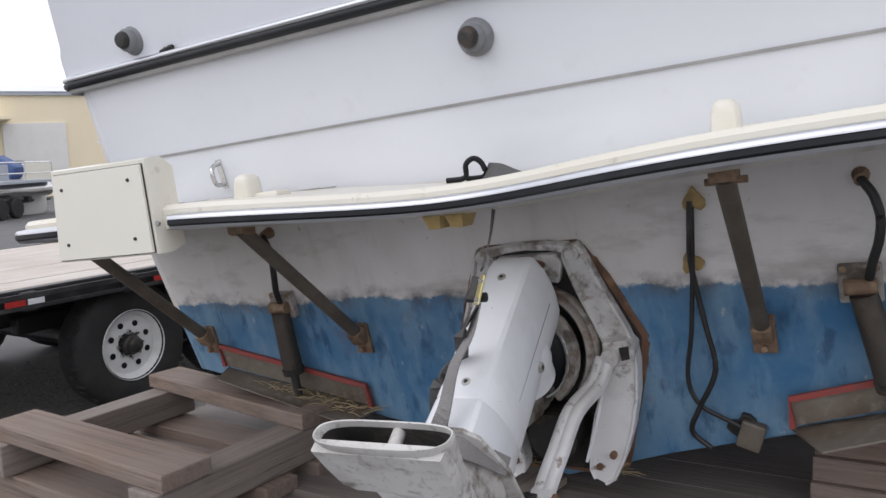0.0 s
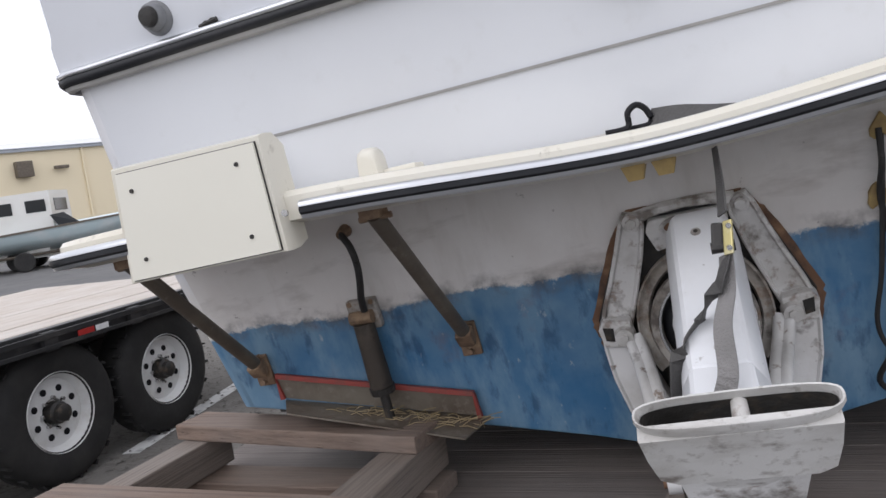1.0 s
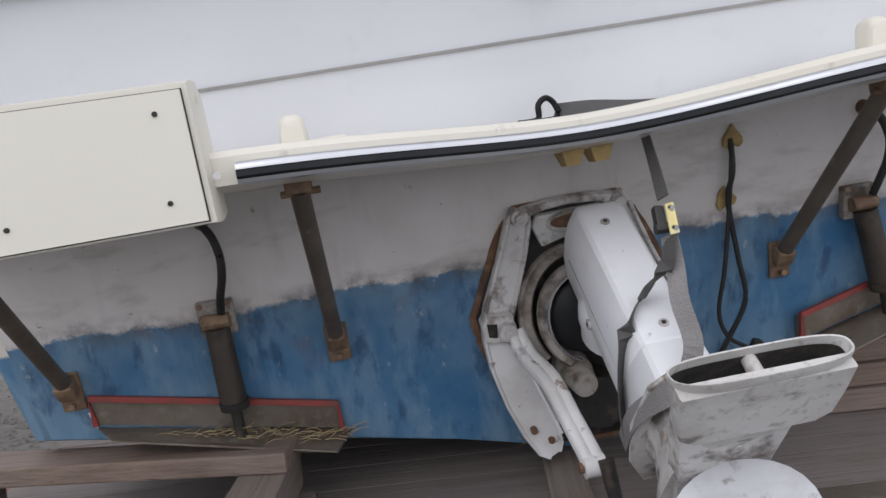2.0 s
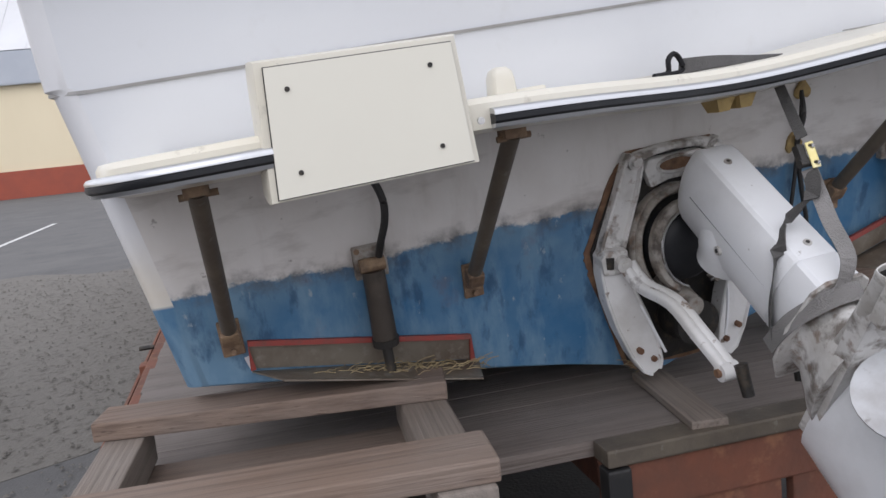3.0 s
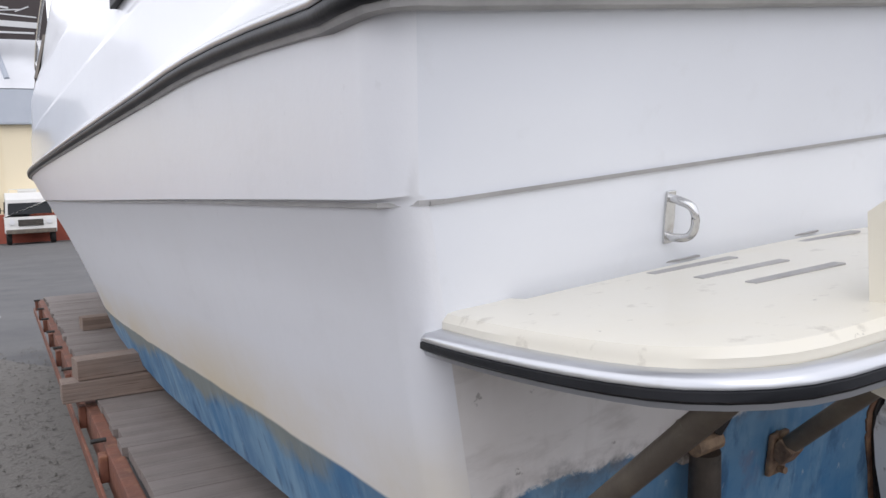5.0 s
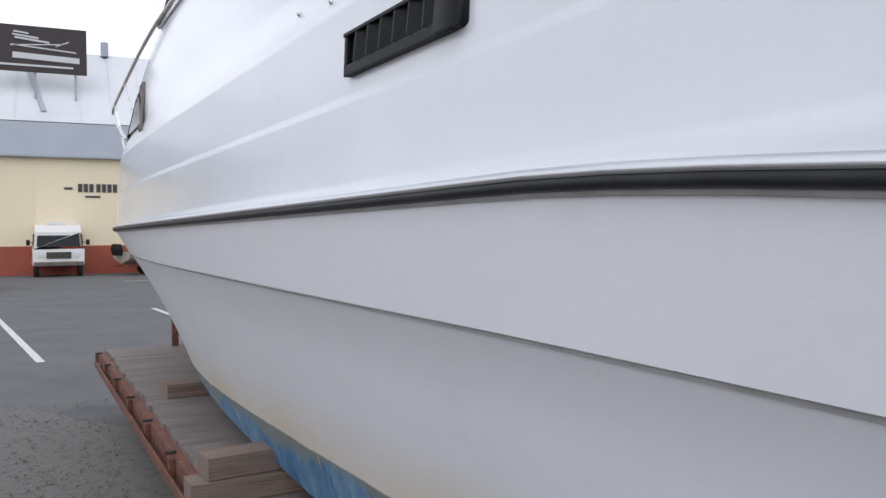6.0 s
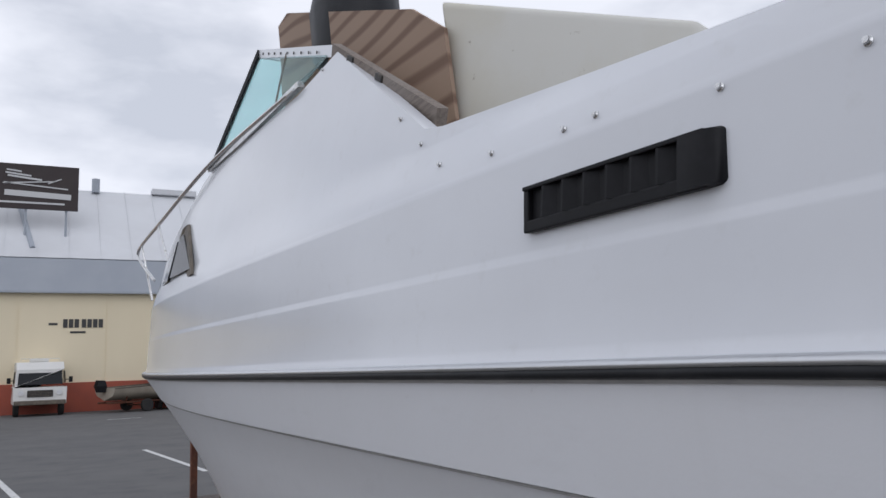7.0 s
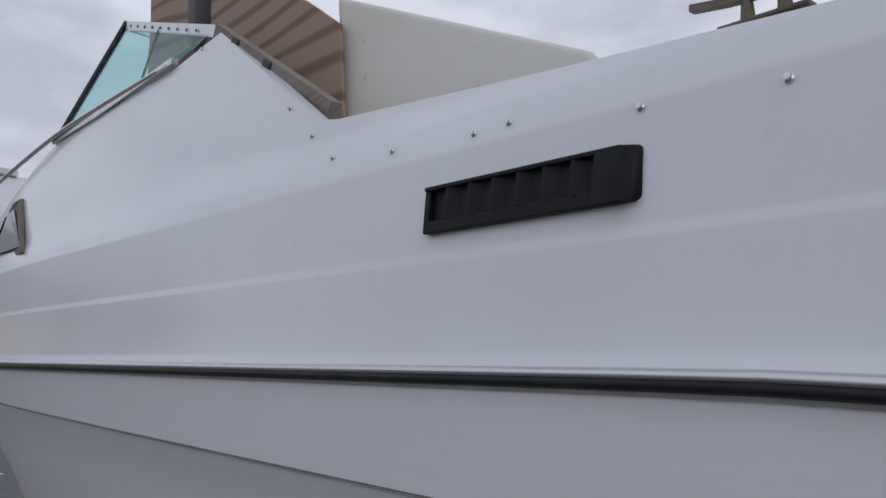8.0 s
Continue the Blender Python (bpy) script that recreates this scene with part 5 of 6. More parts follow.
blob(0.372, 1.172, 0.022, 0.012, tan_glue, "sealant_blob")
blob(0.392, 1.300, 0.022, 0.012, tan_glue, "sealant_blob")
blob(0.43, 0.80, 0.030, 0.014, dark_metal, "pickup_fitting")
part("speed_pickup", add_box(bmesh.new(), on_transom(0.445, 0.79, 0.02), (0.05, 0.03, 0.06), Matrix.Rotation(radians(20), 3, "Y"), 0.006), dull_metal, boat)
for x in (-0.035, 0.015):
    part("platform_lug", loft_bm([[(x - 0.020, -0.30, PZ - 0.010), (x + 0.020, -0.30, PZ - 0.010), (x + 0.020, -0.24, PZ - 0.010), (x - 0.020, -0.24, PZ - 0.010)], [(x - 0.012, -0.29, PZ - 0.036), (x + 0.012, -0.29, PZ - 0.036), (x + 0.012, -0.25, PZ - 0.036), (x - 0.012, -0.25, PZ - 0.036)]]), tan_glue, boat)
# a bare chip in the bottom paint beside the outer strut's foot
part("paint_chip", plate_on_transom(((-1.044, 0.958), (-1.026, 0.962), (-1.034, 0.918)), 0.0, 0.0012), gelcoat, boat)
# straw on the trim tab and by the drive


def straw(name, n, place, seed, label):
    r = random.Random(seed)
    bm = bmesh.new()
    for _ in range(n):
        p, spread = place(r)
        a = r.uniform(0, 6.3)
        ln = r.uniform(0.02, 0.075)
        d = V(math.cos(a) * ln, math.sin(a) * ln * 0.5, r.uniform(-0.004, 0.014))
        add_sweep(bm, [p, p + d * 0.5 + V(0, 0, 0.004), p + d], [(-0.0008, -0.0006), (0.0008, -0.0006), (0, 0.0008)])
    ob = part(name, bm, straw_mat)
    ob.matrix_world = BOAT
    return tagged(ob, label, "straw", kind="stuff")


def tab_place(r):
    x = r.gauss(-0.66, 0.09)
    x = max(-0.98, min(-0.52, x))
    k = r.uniform(0.05, 0.8)
    return V(x, yt(0.85) - 0.01 - 0.085 * k, 0.682 + 0.23 * abs(x) + 0.007 - 0.001 * k), 0.05


straw("straw", 90, tab_place, 5, "dry straw lying on the trim tab")
straw("straw", 45, lambda r: (on_transom(CX + r.choice((-1, 1)) * r.uniform(0.10, 0.14), r.uniform(0.675, 0.72), r.uniform(0.01, 0.05)), 0), 6, "dry straw caught under the drive mount")

# ---- fittings on the topsides ----


def side(y, z, out=0.0):
    """A place on the port topside, pushed out by out."""
    x = half(y) - side_in(z)
    return Vector((-x - out, y, z))


VY0, VY1, VZ0, VZ1 = 1.139, 1.690, 2.162, 2.270


def vbox(y0, y1, z0, z1, lo, hi, bevel=0.004):
    bm = bmesh.new()
    a = [side(y0, z0, lo), side(y1, z0, lo), side(y1, z1, lo), side(y0, z1, lo)]
    b = [side(y0, z0, hi), side(y1, z0, hi), side(y1, z1, hi), side(y0, z1, hi)]
    add_loft(bm, [a, b])
    if bevel:
        bmesh.ops.recalc_face_normals(bm, faces=bm.faces)
        bmesh.ops.bevel(bm, geom=list(bm.edges), offset=bevel, segments=2, affect="EDGES", profile=0.6)
    return bm


vent = part("side_vent", vbox(VY0 + 0.03, VY1, VZ0, VZ1, -0.004, 0.006, 0.002), black_plastic, boat, "black moulded louvre vent")
part("vent_lip", vbox(VY0 + 0.03, VY1, VZ0, VZ0 + 0.028, 0.004, 0.020), black_plastic, vent)
part("vent_lip", vbox(VY0 + 0.03, VY1, VZ1 - 0.010, VZ1, 0.004, 0.024, 0.003), black_plastic, vent)
part("vent_nose", loft_bm([[side(VY0 + a, VZ0 + c, -0.003), side(VY0 + a, VZ1 - c, -0.003), side(VY0 + a, VZ1 - c - 0.004, d), side(VY0 + a, VZ0 + c + 0.004, d)] for a, c, d in ((-0.003, 0.009, 0.004), (0.0, 0.005, 0.012), (0.008, 0.001, 0.020), (0.020, 0.0, 0.027), (0.040, 0.0, 0.031))] + [[side(VY0 + 0.06, VZ0, 0.003), side(VY0 + 0.06, VZ1, 0.003), side(VY0 + 0.06, VZ1 - 0.004, 0.030), side(VY0 + 0.06, VZ0 + 0.004, 0.032)], [side(VY0 + 0.085, VZ0, 0.003), side(VY0 + 0.085, VZ1, 0.003), side(VY0 + 0.085, VZ1 - 0.004, 0.026), side(VY0 + 0.085, VZ0 + 0.004, 0.032)]]), black_plastic, vent, "", True, 40)
part("vent_end", vbox(VY1 - 0.018, VY1, VZ0, VZ1, 0.003, 0.020), black_plastic, vent)
for k in range(6):
    y = VY0 + 0.105 + 0.068 * k
    part("louvre", loft_bm([[side(y, VZ0 + 0.028, 0.005), side(y, VZ1 - 0.009, 0.005), side(y + 0.006, VZ1 - 0.009, 0.005), side(y + 0.006, VZ0 + 0.028, 0.005)], [side(y + 0.030, VZ0 + 0.028, 0.026), side(y + 0.030, VZ1 - 0.009, 0.022), side(y + 0.036, VZ1 - 0.009, 0.022), side(y + 0.036, VZ0 + 0.028, 0.026)]]), black_plastic, vent)
for y, z in ((0.873, 2.320), (1.143, 2.337), (1.472, 2.382), (1.574, 2.378), (1.860, 2.394), (2.126, 2.427), (2.296, 2.531), (2.473, 2.661), (3.36, 3.142), (0.45, 2.29)):
    n = Vector((-1, 0, 0.25)).normalized()
    m = Matrix.Translation(side(y, z)) @ axis_turn(n).to_4x4()
    part("canvas_snap", lathe_bm([(0.0085, 0.0), (0.0085, 0.002), (0.0055, 0.004), (0.0045, 0.008), (0.0058, 0.010), (0.0, 0.012)], m, 12), steel, boat, "", True, 50)

# cabin side window


def cabin_plate(pts, lo, hi):
    bm = bmesh.new()
    add_loft(bm, [[side(y, z, lo) for y, z in pts], [side(y, z, hi) for y, z in pts]])
    return bm


win = part("cabin_window", cabin_plate([(4.90, 2.43), (7.5, 2.44), (7.4, 2.49), (5.70, 2.82), (5.52, 2.82)], 0.0, 0.018), dull_metal, boat, "dark cabin window in grey frame")
part("pane", cabin_plate([(5.02, 2.475), (5.72, 2.49), (5.72, 2.755), (5.60, 2.765)], 0.012, 0.021), glass_dark, win)
part("pane", cabin_plate([(5.80, 2.480), (7.1, 2.480), (5.80, 2.745)], 0.012, 0.021), glass_dark, win)

# windshield, hand rail
def edge_at(y, up=0.0, out=0.0):
    z = top_edge(y)
    return Vector((-(half(y) - side_in(z)) - out, y, z + up))


glass = bpy.data.materials.new("tinted_windshield")
glass.use_nodes = True
gb_ = glass.node_tree.nodes["Principled BSDF"]
gb_.inputs["Base Color"].default_value = (0.72, 0.90, 0.90, 1)
gb_.inputs["Roughness"].default_value = 0.03
gb_.inputs["Transmission Weight"].default_value = 0.92
gb_.inputs["IOR"].default_value = 1.05
w_top = V(-0.80, 4.62, 3.68)
w_peak = V(-0.93, 3.36, 3.225)
w_low = edge_at(5.15, 0.02)
w_mid = edge_at(3.66, 0.02)
shield = part("windshield_pane", loft_bm([[w_peak, w_top, w_low, w_mid], [p + V(0.006, 0, 0.002) for p in (w_peak, w_top, w_low, w_mid)]]), glass, boat, "tinted windshield side pane")
shield.visible_shadow = False
part("windshield_top_rail", add_sweep(bmesh.new(), [w_peak + V(0, -0.05, -0.01), w_top], [(-0.010, -0.028), (0.010, -0.028), (0.010, 0.024), (-0.010, 0.024)]), bright_trim, boat, "drilled aluminium windshield rail")
for k in range(9):
    p = w_peak.lerp(w_top, 0.12 + 0.1 * k)
    part("rail_hole", rod_bm(p + V(-0.010, 0, 0), p + V(-0.0125, 0, 0), 0.008, None, 8), dark_metal, boat)
part("windshield_post", add_sweep(bmesh.new(), [w_top + V(0, 0, 0.02), w_low], [(-0.014, -0.012), (0.014, -0.012), (0.014, 0.012), (-0.014, 0.012)]), black_rubber, boat, "black windshield frame")
part("windshield_sill", add_sweep(bmesh.new(), [w_mid + V(0, -0.06, 0.02), edge_at(4.5, 0.012), w_low + V(0, 0.05, 0)], [(-0.016, -0.014), (0.016, -0.014), (0.016, 0.014), (-0.016, 0.014)]), steel, boat)
part("inner_pane_frame", rod_bm(w_peak.lerp(w_top, 0.55), w_mid.lerp(w_low, 0.25) + V(0.02, 0, 0), 0.008, None, 8), dull_metal, boat)
w_in = V(0.0, 5.0, 3.72)
front = part("windshield_pane", loft_bm([[w_top, w_in, V(0.0, 5.9, 3.05), w_low], [p + V(0, 0.006, 0.002) for p in (w_top, w_in, V(0.0, 5.9, 3.05), w_low)]]), glass, boat)
front.visible_shadow = False
part("windshield_top_rail", add_sweep(bmesh.new(), [w_top, w_in], [(-0.010, -0.024), (0.010, -0.024), (0.010, 0.024), (-0.010, 0.024)]), bright_trim, boat)
rail = [edge_at(3.70, 0.03, 0.01), edge_at(4.9, 0.04, 0.02), edge_at(5.7, 0.12, 0.02), V(-1.0, 6.75, 3.02), V(-0.96, 7.7, 2.99), V(-0.95, 7.95, 2.94), V(-0.955, 7.75, 2.82), V(-0.97, 7.2, 2.62)]
br = part("hand_rail", hose_bm(rail, 0.013, 5, 8), steel, boat, "stainless steel bow rail", True)
part("rail_stanchion", rod_bm((-1.0, 6.75, 3.02), (-0.99, 6.55, 2.70), 0.011, None, 8), steel, br)
part("rail_stanchion", rod_bm((-0.96, 7.7, 2.99), (-0.93, 7.55, 2.48), 0.011, None, 8), steel, br)
part("rail_end", add_box(bmesh.new(), rail[0], (0.03, 0.09, 0.022), None, 0.006), steel, br)
part("navigation_light", lathe_bm([(0.03, 0), (0.028, 0.03), (0.012, 0.05), (0, 0.052)], Matrix.Translation(side(7.6, 2.33)) @ axis_turn((-1, 0.2, 0.2)).to_4x4(), 14), dark_metal, boat, "", True, 50)

# mooring cleat on the coaming
cz = top_edge(0.95) + 0.004
cx = -(half(0.95) - side_in(cz)) + 0.022
cleat = part("mooring_cleat", loft_bm([[(cx + dx, y, z + dz) for dx, dz in ((-0.010, -0.007), (0.010, -0.007), (0.008, 0.007), (-0.008, 0.007))] for y, z in ((0.80, cz + 0.068), (0.86, cz + 0.054), (0.93, cz + 0.048), (1.0, cz + 0.052), (1.07, cz + 0.062))]), dull_metal, boat, "weathered metal mooring cleat", True, 50)
for y in (0.90, 0.965):
    part("cleat_leg", rod_bm((cx, y, cz - 0.002), (cx, y, cz + 0.046), 0.014, 0.010, 10), dull_metal, cleat)
part("cleat_base", add_box(bmesh.new(), (cx, 0.935, cz + 0.003), (0.036, 0.16, 0.008), None, 0.003), dull_metal, cleat)

# hatch cover, plywood and lumber standing in the cockpit
ply_mat = mat("weathered_plywood", (0.34, 0.215, 0.14), 0.7)
pn, pl = ply_mat.node_tree.nodes, ply_mat.node_tree.links
pco = pn.new("ShaderNodeTexCoord")
pmp = pn.new("ShaderNodeMapping")
pmp.inputs["Scale"].default_value = (1, 0.30, 0.85)
pwv = pn.new("ShaderNodeTexWave")
pwv.bands_direction = "Z"
pwv.inputs["Scale"].default_value = 3.6
pwv.inputs["Distortion"].default_value = 17.0
pwv.inputs["Detail"].default_value = 1.6
pwv.inputs["Detail Scale"].default_value = 0.42
prp = pn.new("ShaderNodeValToRGB")
prp.color_ramp.elements[0].position, prp.color_ramp.elements[0].color = 0.05, (0.20, 0.125, 0.088, 1)
prp.color_ramp.elements[1].position, prp.color_ramp.elements[1].color = 0.45, (0.36, 0.255, 0.185, 1)
pl.new(pco.outputs["Object"], pmp.inputs["Vector"])
pl.new(pmp.outputs[0], pwv.inputs["Vector"])
pl.new(pwv.outputs["Fac"], prp.inputs["Fac"])
pl.new(prp.outputs[0], pn["Principled BSDF"].inputs["Base Color"])
cream_old = mat("yellowed_white_gelcoat", (0.66, 0.65, 0.60), 0.4, spots=[((0.58, 0.54, 0.42), 1.4, 0.55, 0.15, 0.7, ONE), ((0.30, 0.26, 0.20), 20, 0.71, 0.03, 0.7, ONE)], bump=0.04, bump_scale=30)
INTO = "lumber and covers in the cockpit"
ply = part("plywood_sheet", loft_bm([[(-0.75 + d, y, z) for y, z in ((2.66, 2.25), (4.42, 2.7), (4.43, 3.78), (4.28, 3.80), (2.93, 3.27), (2.70, 3.10))] for d in (0.0, 0.016)]), ply_mat)
ply.matrix_world = BOAT
tagged(ply, "weathered plywood sheet with swirling grain standing in cockpit", "plywood", INTO)
hc = bmesh.new()
A0, A1, B1, B2 = V(-0.72, 2.70, 2.13), V(-0.72, 2.76, 3.24), V(-0.42, 1.80, 2.815), V(-0.42, 1.77, 2.13)
off = V(0.75, 0.28, 0.0)
add_loft(hc, [[A0, A1, B1, B2], [p + off for p in (A0, A1, B1, B2)]])
bmesh.ops.recalc_face_normals(hc, faces=hc.faces)
bmesh.ops.bevel(hc, geom=list(hc.edges), offset=0.03, segments=3, affect="EDGES", profile=0.6)
cov = part("engine_cover", hc, cream_old, None, "", True, 40)
cov.matrix_world = BOAT
tagged(cov, "yellowed white fibreglass cover standing in cockpit", "cover", INTO)
plank_dir = [V(-0.93, 3.30, 3.19), V(-1.02, 2.36, 2.62)]
pk = part("lumber_plank", add_sweep(bmesh.new(), plank_dir, [(-0.02, -0.05), (0.02, -0.05), (0.02, 0.05), (-0.02, 0.05)]), lumber_y)
pk.matrix_world = BOAT
tagged(pk, "weathered knotty plank leaning along the cockpit side", "lumber", INTO)
for k in (0.25, 0.55):
    p = plank_dir[0].lerp(plank_dir[1], k)
    part("knot", add_box(bmesh.new(), p + V(-0.02, 0.0, 0.035), (0.02, 0.06, 0.03), Matrix.Rotation(radians(30), 3, "X"), 0.006), dark_metal, pk)
fl = part("inner_liner", loft_bm([[edge_at(3.20, -0.02, -0.03), edge_at(2.30, -0.01, -0.03), V(-0.88, 2.36, 2.40), V(-0.78, 3.6, 3.10)], [edge_at(3.20, -0.04, -0.05), edge_at(2.30, -0.03, -0.05), V(-0.86, 2.36, 2.38), V(-0.76, 3.6, 3.08)]]), cream_old, boat)
st = part("helm_seat", loft_bm([[(-0.55 + 0.22 * math.cos(a) * k, 3.85 + 0.30 * math.sin(a) * k, z) for a in [2 * math.pi * i / 16 for i in range(16)]] for k, z in ((0.9, 3.30), (1.0, 3.4), (1.0, 3.66), (0.85, 3.78), (0.4, 3.82))]), black_rubber, boat, "dark upholstered helm seat", True, 50)

# ---- deck-over equipment trailer beside the boat ----
TX = -3.30
trailer = thing("deckover_trailer", pose(TX, 0, 0), "black deck-over trailer with pale wooden deck, tandem wheels", "trailer")
DZ = 0.845
board2 = mesh_of(box_bm((0, 0, 0), (0.138, 7.6, 0.04), None, 0.003), "deck_board")
board2.materials.append(trailer_wood)
rt = random.Random(12)
for i in range(16):
    b = new("deck_board", board2)
    b.parent = trailer
    b.matrix_basis = pose(-0.125 - 0.1415 * i, -0.55 + rt.uniform(-0.01, 0.01), DZ - 0.02 + rt.uniform(-0.002, 0.002), 0, 0, rt.uniform(-0.03, 0.03))
part("side_rail", box_bm((-0.03, -0.55, DZ - 0.055), (0.05, 7.62, 0.105), None, 0.006), trailer_black, trailer)
part("rub_strip", box_bm((0.03, -0.55, DZ - 0.035), (0.012, 7.62, 0.030), None, 0.003), trailer_black, trailer)
part("rub_strip", box_bm((0.03, -0.55, DZ - 0.095), (0.012, 7.62, 0.022), None, 0.003), trailer_black, trailer)
for i in range(13):
    part("stake_pocket", box_bm((0.008, -4.1 + 0.6 * i, DZ - 0.065), (0.045, 0.085, 0.10), None, 0.004), trailer_black, trailer)
part("side_rail", box_bm((-2.40, -0.55, DZ - 0.06), (0.05, 7.62, 0.12), None, 0.006), trailer_black, trailer)
part("end_rail", box_bm((-1.2, 3.27, DZ - 0.06), (2.44, 0.05, 0.12), None, 0.006), trailer_black, trailer)
part("end_rail", box_bm((-1.2, -4.37, DZ - 0.06), (2.44, 0.05, 0.12), None, 0.006), trailer_black, trailer)
for x in (-0.75, -1.65):
    part("main_beam", box_bm((x, -0.55, DZ - 0.20), (0.10, 7.5, 0.24), None, 0.006), trailer_black, trailer)
red_ref = mat("red_reflector", (0.42, 0.03, 0.025), 0.3, spots=[((0.30, 0.03, 0.03), 60, 0.5, 0.1, 0.5, ONE)])
white_ref = mat("white_reflector", (0.72, 0.72, 0.72), 0.3, spots=[((0.55, 0.55, 0.56), 60, 0.5, 0.1, 0.5, ONE)])
for y0 in (-2.6, 0.62, 1.52, 2.55):
    part("reflector", box_bm((0.0385, y0, DZ - 0.066), (0.004, 0.11, 0.030), None, 0.001), red_ref, trailer)
    part("reflector", box_bm((0.0385, y0 + 0.112, DZ - 0.066), (0.004, 0.09, 0.030), None, 0.001), white_ref, trailer)


def trailer_wheel(y, x):
    m = Matrix.Translation((x, y, 0.385)) @ Matrix.Rotation(radians(90), 4, "Y")
    prof = [(0.205, -0.10), (0.23, -0.112), (0.33, -0.115), (0.368, -0.095), (0.383, -0.06), (0.385, 0.0), (0.383, 0.06), (0.368, 0.095), (0.33, 0.115), (0.23, 0.112), (0.205, 0.10), (0.195, 0.0), (0.205, -0.10)]
    w = part("wheel", lathe_bm(prof, m, 40, False), rubber, trailer, "black trailer tyre on white rim", True, 40)
    for k in range(40):
        a = 2 * math.pi * k / 40
        part("tread_block", box_bm(m @ Vector((0.384 * math.cos(a), 0.384 * math.sin(a), 0.068 * (1 if k % 2 else 0.55))), (0.05, 0.028, 0.012), Matrix.Rotation(-a, 3, "X") @ Matrix.Rotation(radians(90), 3, "X"), 0.0), rubber, w)
    rim = part("rim", lathe_bm([(0.213, 0.112), (0.216, 0.104), (0.205, 0.095), (0.188, 0.060), (0.180, 0.046), (0.150, 0.052), (0.110, 0.058), (0.075, 0.050), (0.070, 0.02), (0.19, 0.02), (0.208, 0.09), (0.213, 0.112)], m, 36, False), rim_white, w, "white eight-hole steel rim", True, 35)
    for k in range(8):
        a = 2 * math.pi * (k + 0.5) / 8
        c = m @ Vector((0.130 * math.cos(a), 0.130 * math.sin(a), 0.0555))
        part("rim_hole", rod_bm(c, c + V(0.0035, 0, 0), 0.0185, None, 14), black_plastic, rim)
        c2 = m @ Vector((0.083 * math.cos(a + 0.39), 0.083 * math.sin(a + 0.39), 0.052))
        part("lug_nut", rod_bm(c2, c2 + V(0.022, 0, 0), 0.011, 0.009, 6), steel, rim)
    part("hub", lathe_bm([(0.062, 0.04), (0.060, 0.09), (0.048, 0.10), (0.046, 0.128), (0.036, 0.136), (0.0, 0.138)], m, 20), dark_metal, w, "greasy dark hub", True, 45)


for wy in (1.36, 2.17):
    trailer_wheel(wy, -0.17)
for wy in (1.36, 2.17):
    m = Matrix.Translation((-2.2, wy, 0.385)) @ Matrix.Rotation(radians(90), 4, "Y")
    part("far_wheel", lathe_bm([(0.10, -0.10), (0.33, -0.115), (0.385, -0.05), (0.385, 0.05), (0.33, 0.115), (0.10, 0.10)], m, 28), rubber, trailer, "", True, 40)
    part("axle", rod_bm((-2.2, wy, 0.385), (-0.2, wy, 0.385), 0.06), trailer_black, trailer)
part("spring_hanger", box_bm((-0.55, 1.76, 0.55), (0.08, 1.7, 0.10), None, 0.01), trailer_black, trailer)
for y in (-3.6, -0.5):
    part("landing_leg", box_bm((-0.9, y - 0.2, 0.36), (0.10, 0.10, 0.72), None, 0.008), trailer_black, trailer)

# ---- far building with the white roof ----


def house(name, m, label):
    return thing(name, m, label, "building")


shed = house("boat_shed", pose(0, 44, 0), "long cream metal shed with white roof, red base")
X0, X1 = -26.0, 24.0
sw = bmesh.new()
add_box(sw, ((X0 + X1) / 2, 10.2, 3.0), (X1 - X0, 20.0, 5.9))
part("wall", sw, wall_cream, shed)
part("base_band", box_bm(((X0 + X1) / 2, 0.16, 0.72), (X1 - X0 + 0.02, 0.10, 1.44)), wall_red, shed, "red painted wall base")
part("fascia", loft_bm([[(X0, 0.10, 5.92), (X0, -0.12, 5.92), (X0, 0.25, 7.6), (X0, 0.6, 7.7)], [(X1, 0.10, 5.92), (X1, -0.12, 5.92), (X1, 0.25, 7.6), (X1, 0.6, 7.7)]]), roof_grey, shed, "grey sheet metal fascia")
part("roof", loft_bm([[(X0 - 0.2, 0.3, 7.66), (X0 - 0.2, 6.2, 12.45), (X0 - 0.2, 14, 12.6), (X0 - 0.2, 20, 7.5)], [(X1 + 0.2, 0.3, 7.66), (X1 + 0.2, 6.2, 12.45), (X1 + 0.2, 14, 12.6), (X1 + 0.2, 20, 7.5)]]), roof_white, shed, "white sheet metal roof")
for i in range(34):
    x = X0 + 0.8 + 1.5 * i
    part("roof_seam", add_sweep(bmesh.new(), [(x, 0.34, 7.69), (x, 6.2, 12.47)], [(-0.02, -0.01), (0.02, -0.01), (0.02, 0.03), (-0.02, 0.03)]), roof_white, shed)
part("gutter", box_bm(((X0 + X1) / 2, -0.06, 5.90), (X1 - X0, 0.16, 0.10)), roof_grey, shed)
for x in range(-24, 24, 4):
    part("wall_joint", box_bm((x + 0.6, 0.185, 3.6), (0.03, 0.03, 4.3)), wall_cream, shed)
part("roof_vent", rod_bm((0.2, 5.9, 12.3), (0.2, 5.9, 13.1), 0.22, None, 12), roof_grey, shed)
part("ridge_vent", box_bm((4.6, 6.2, 12.6), (2.6, 0.7, 0.35), None, 0.05), roof_white, shed)
part("roof_pipe", rod_bm((-2.9, 1.0, 8.2), (-3.6, 4.2, 10.9), 0.14, None, 8), roof_grey, shed)
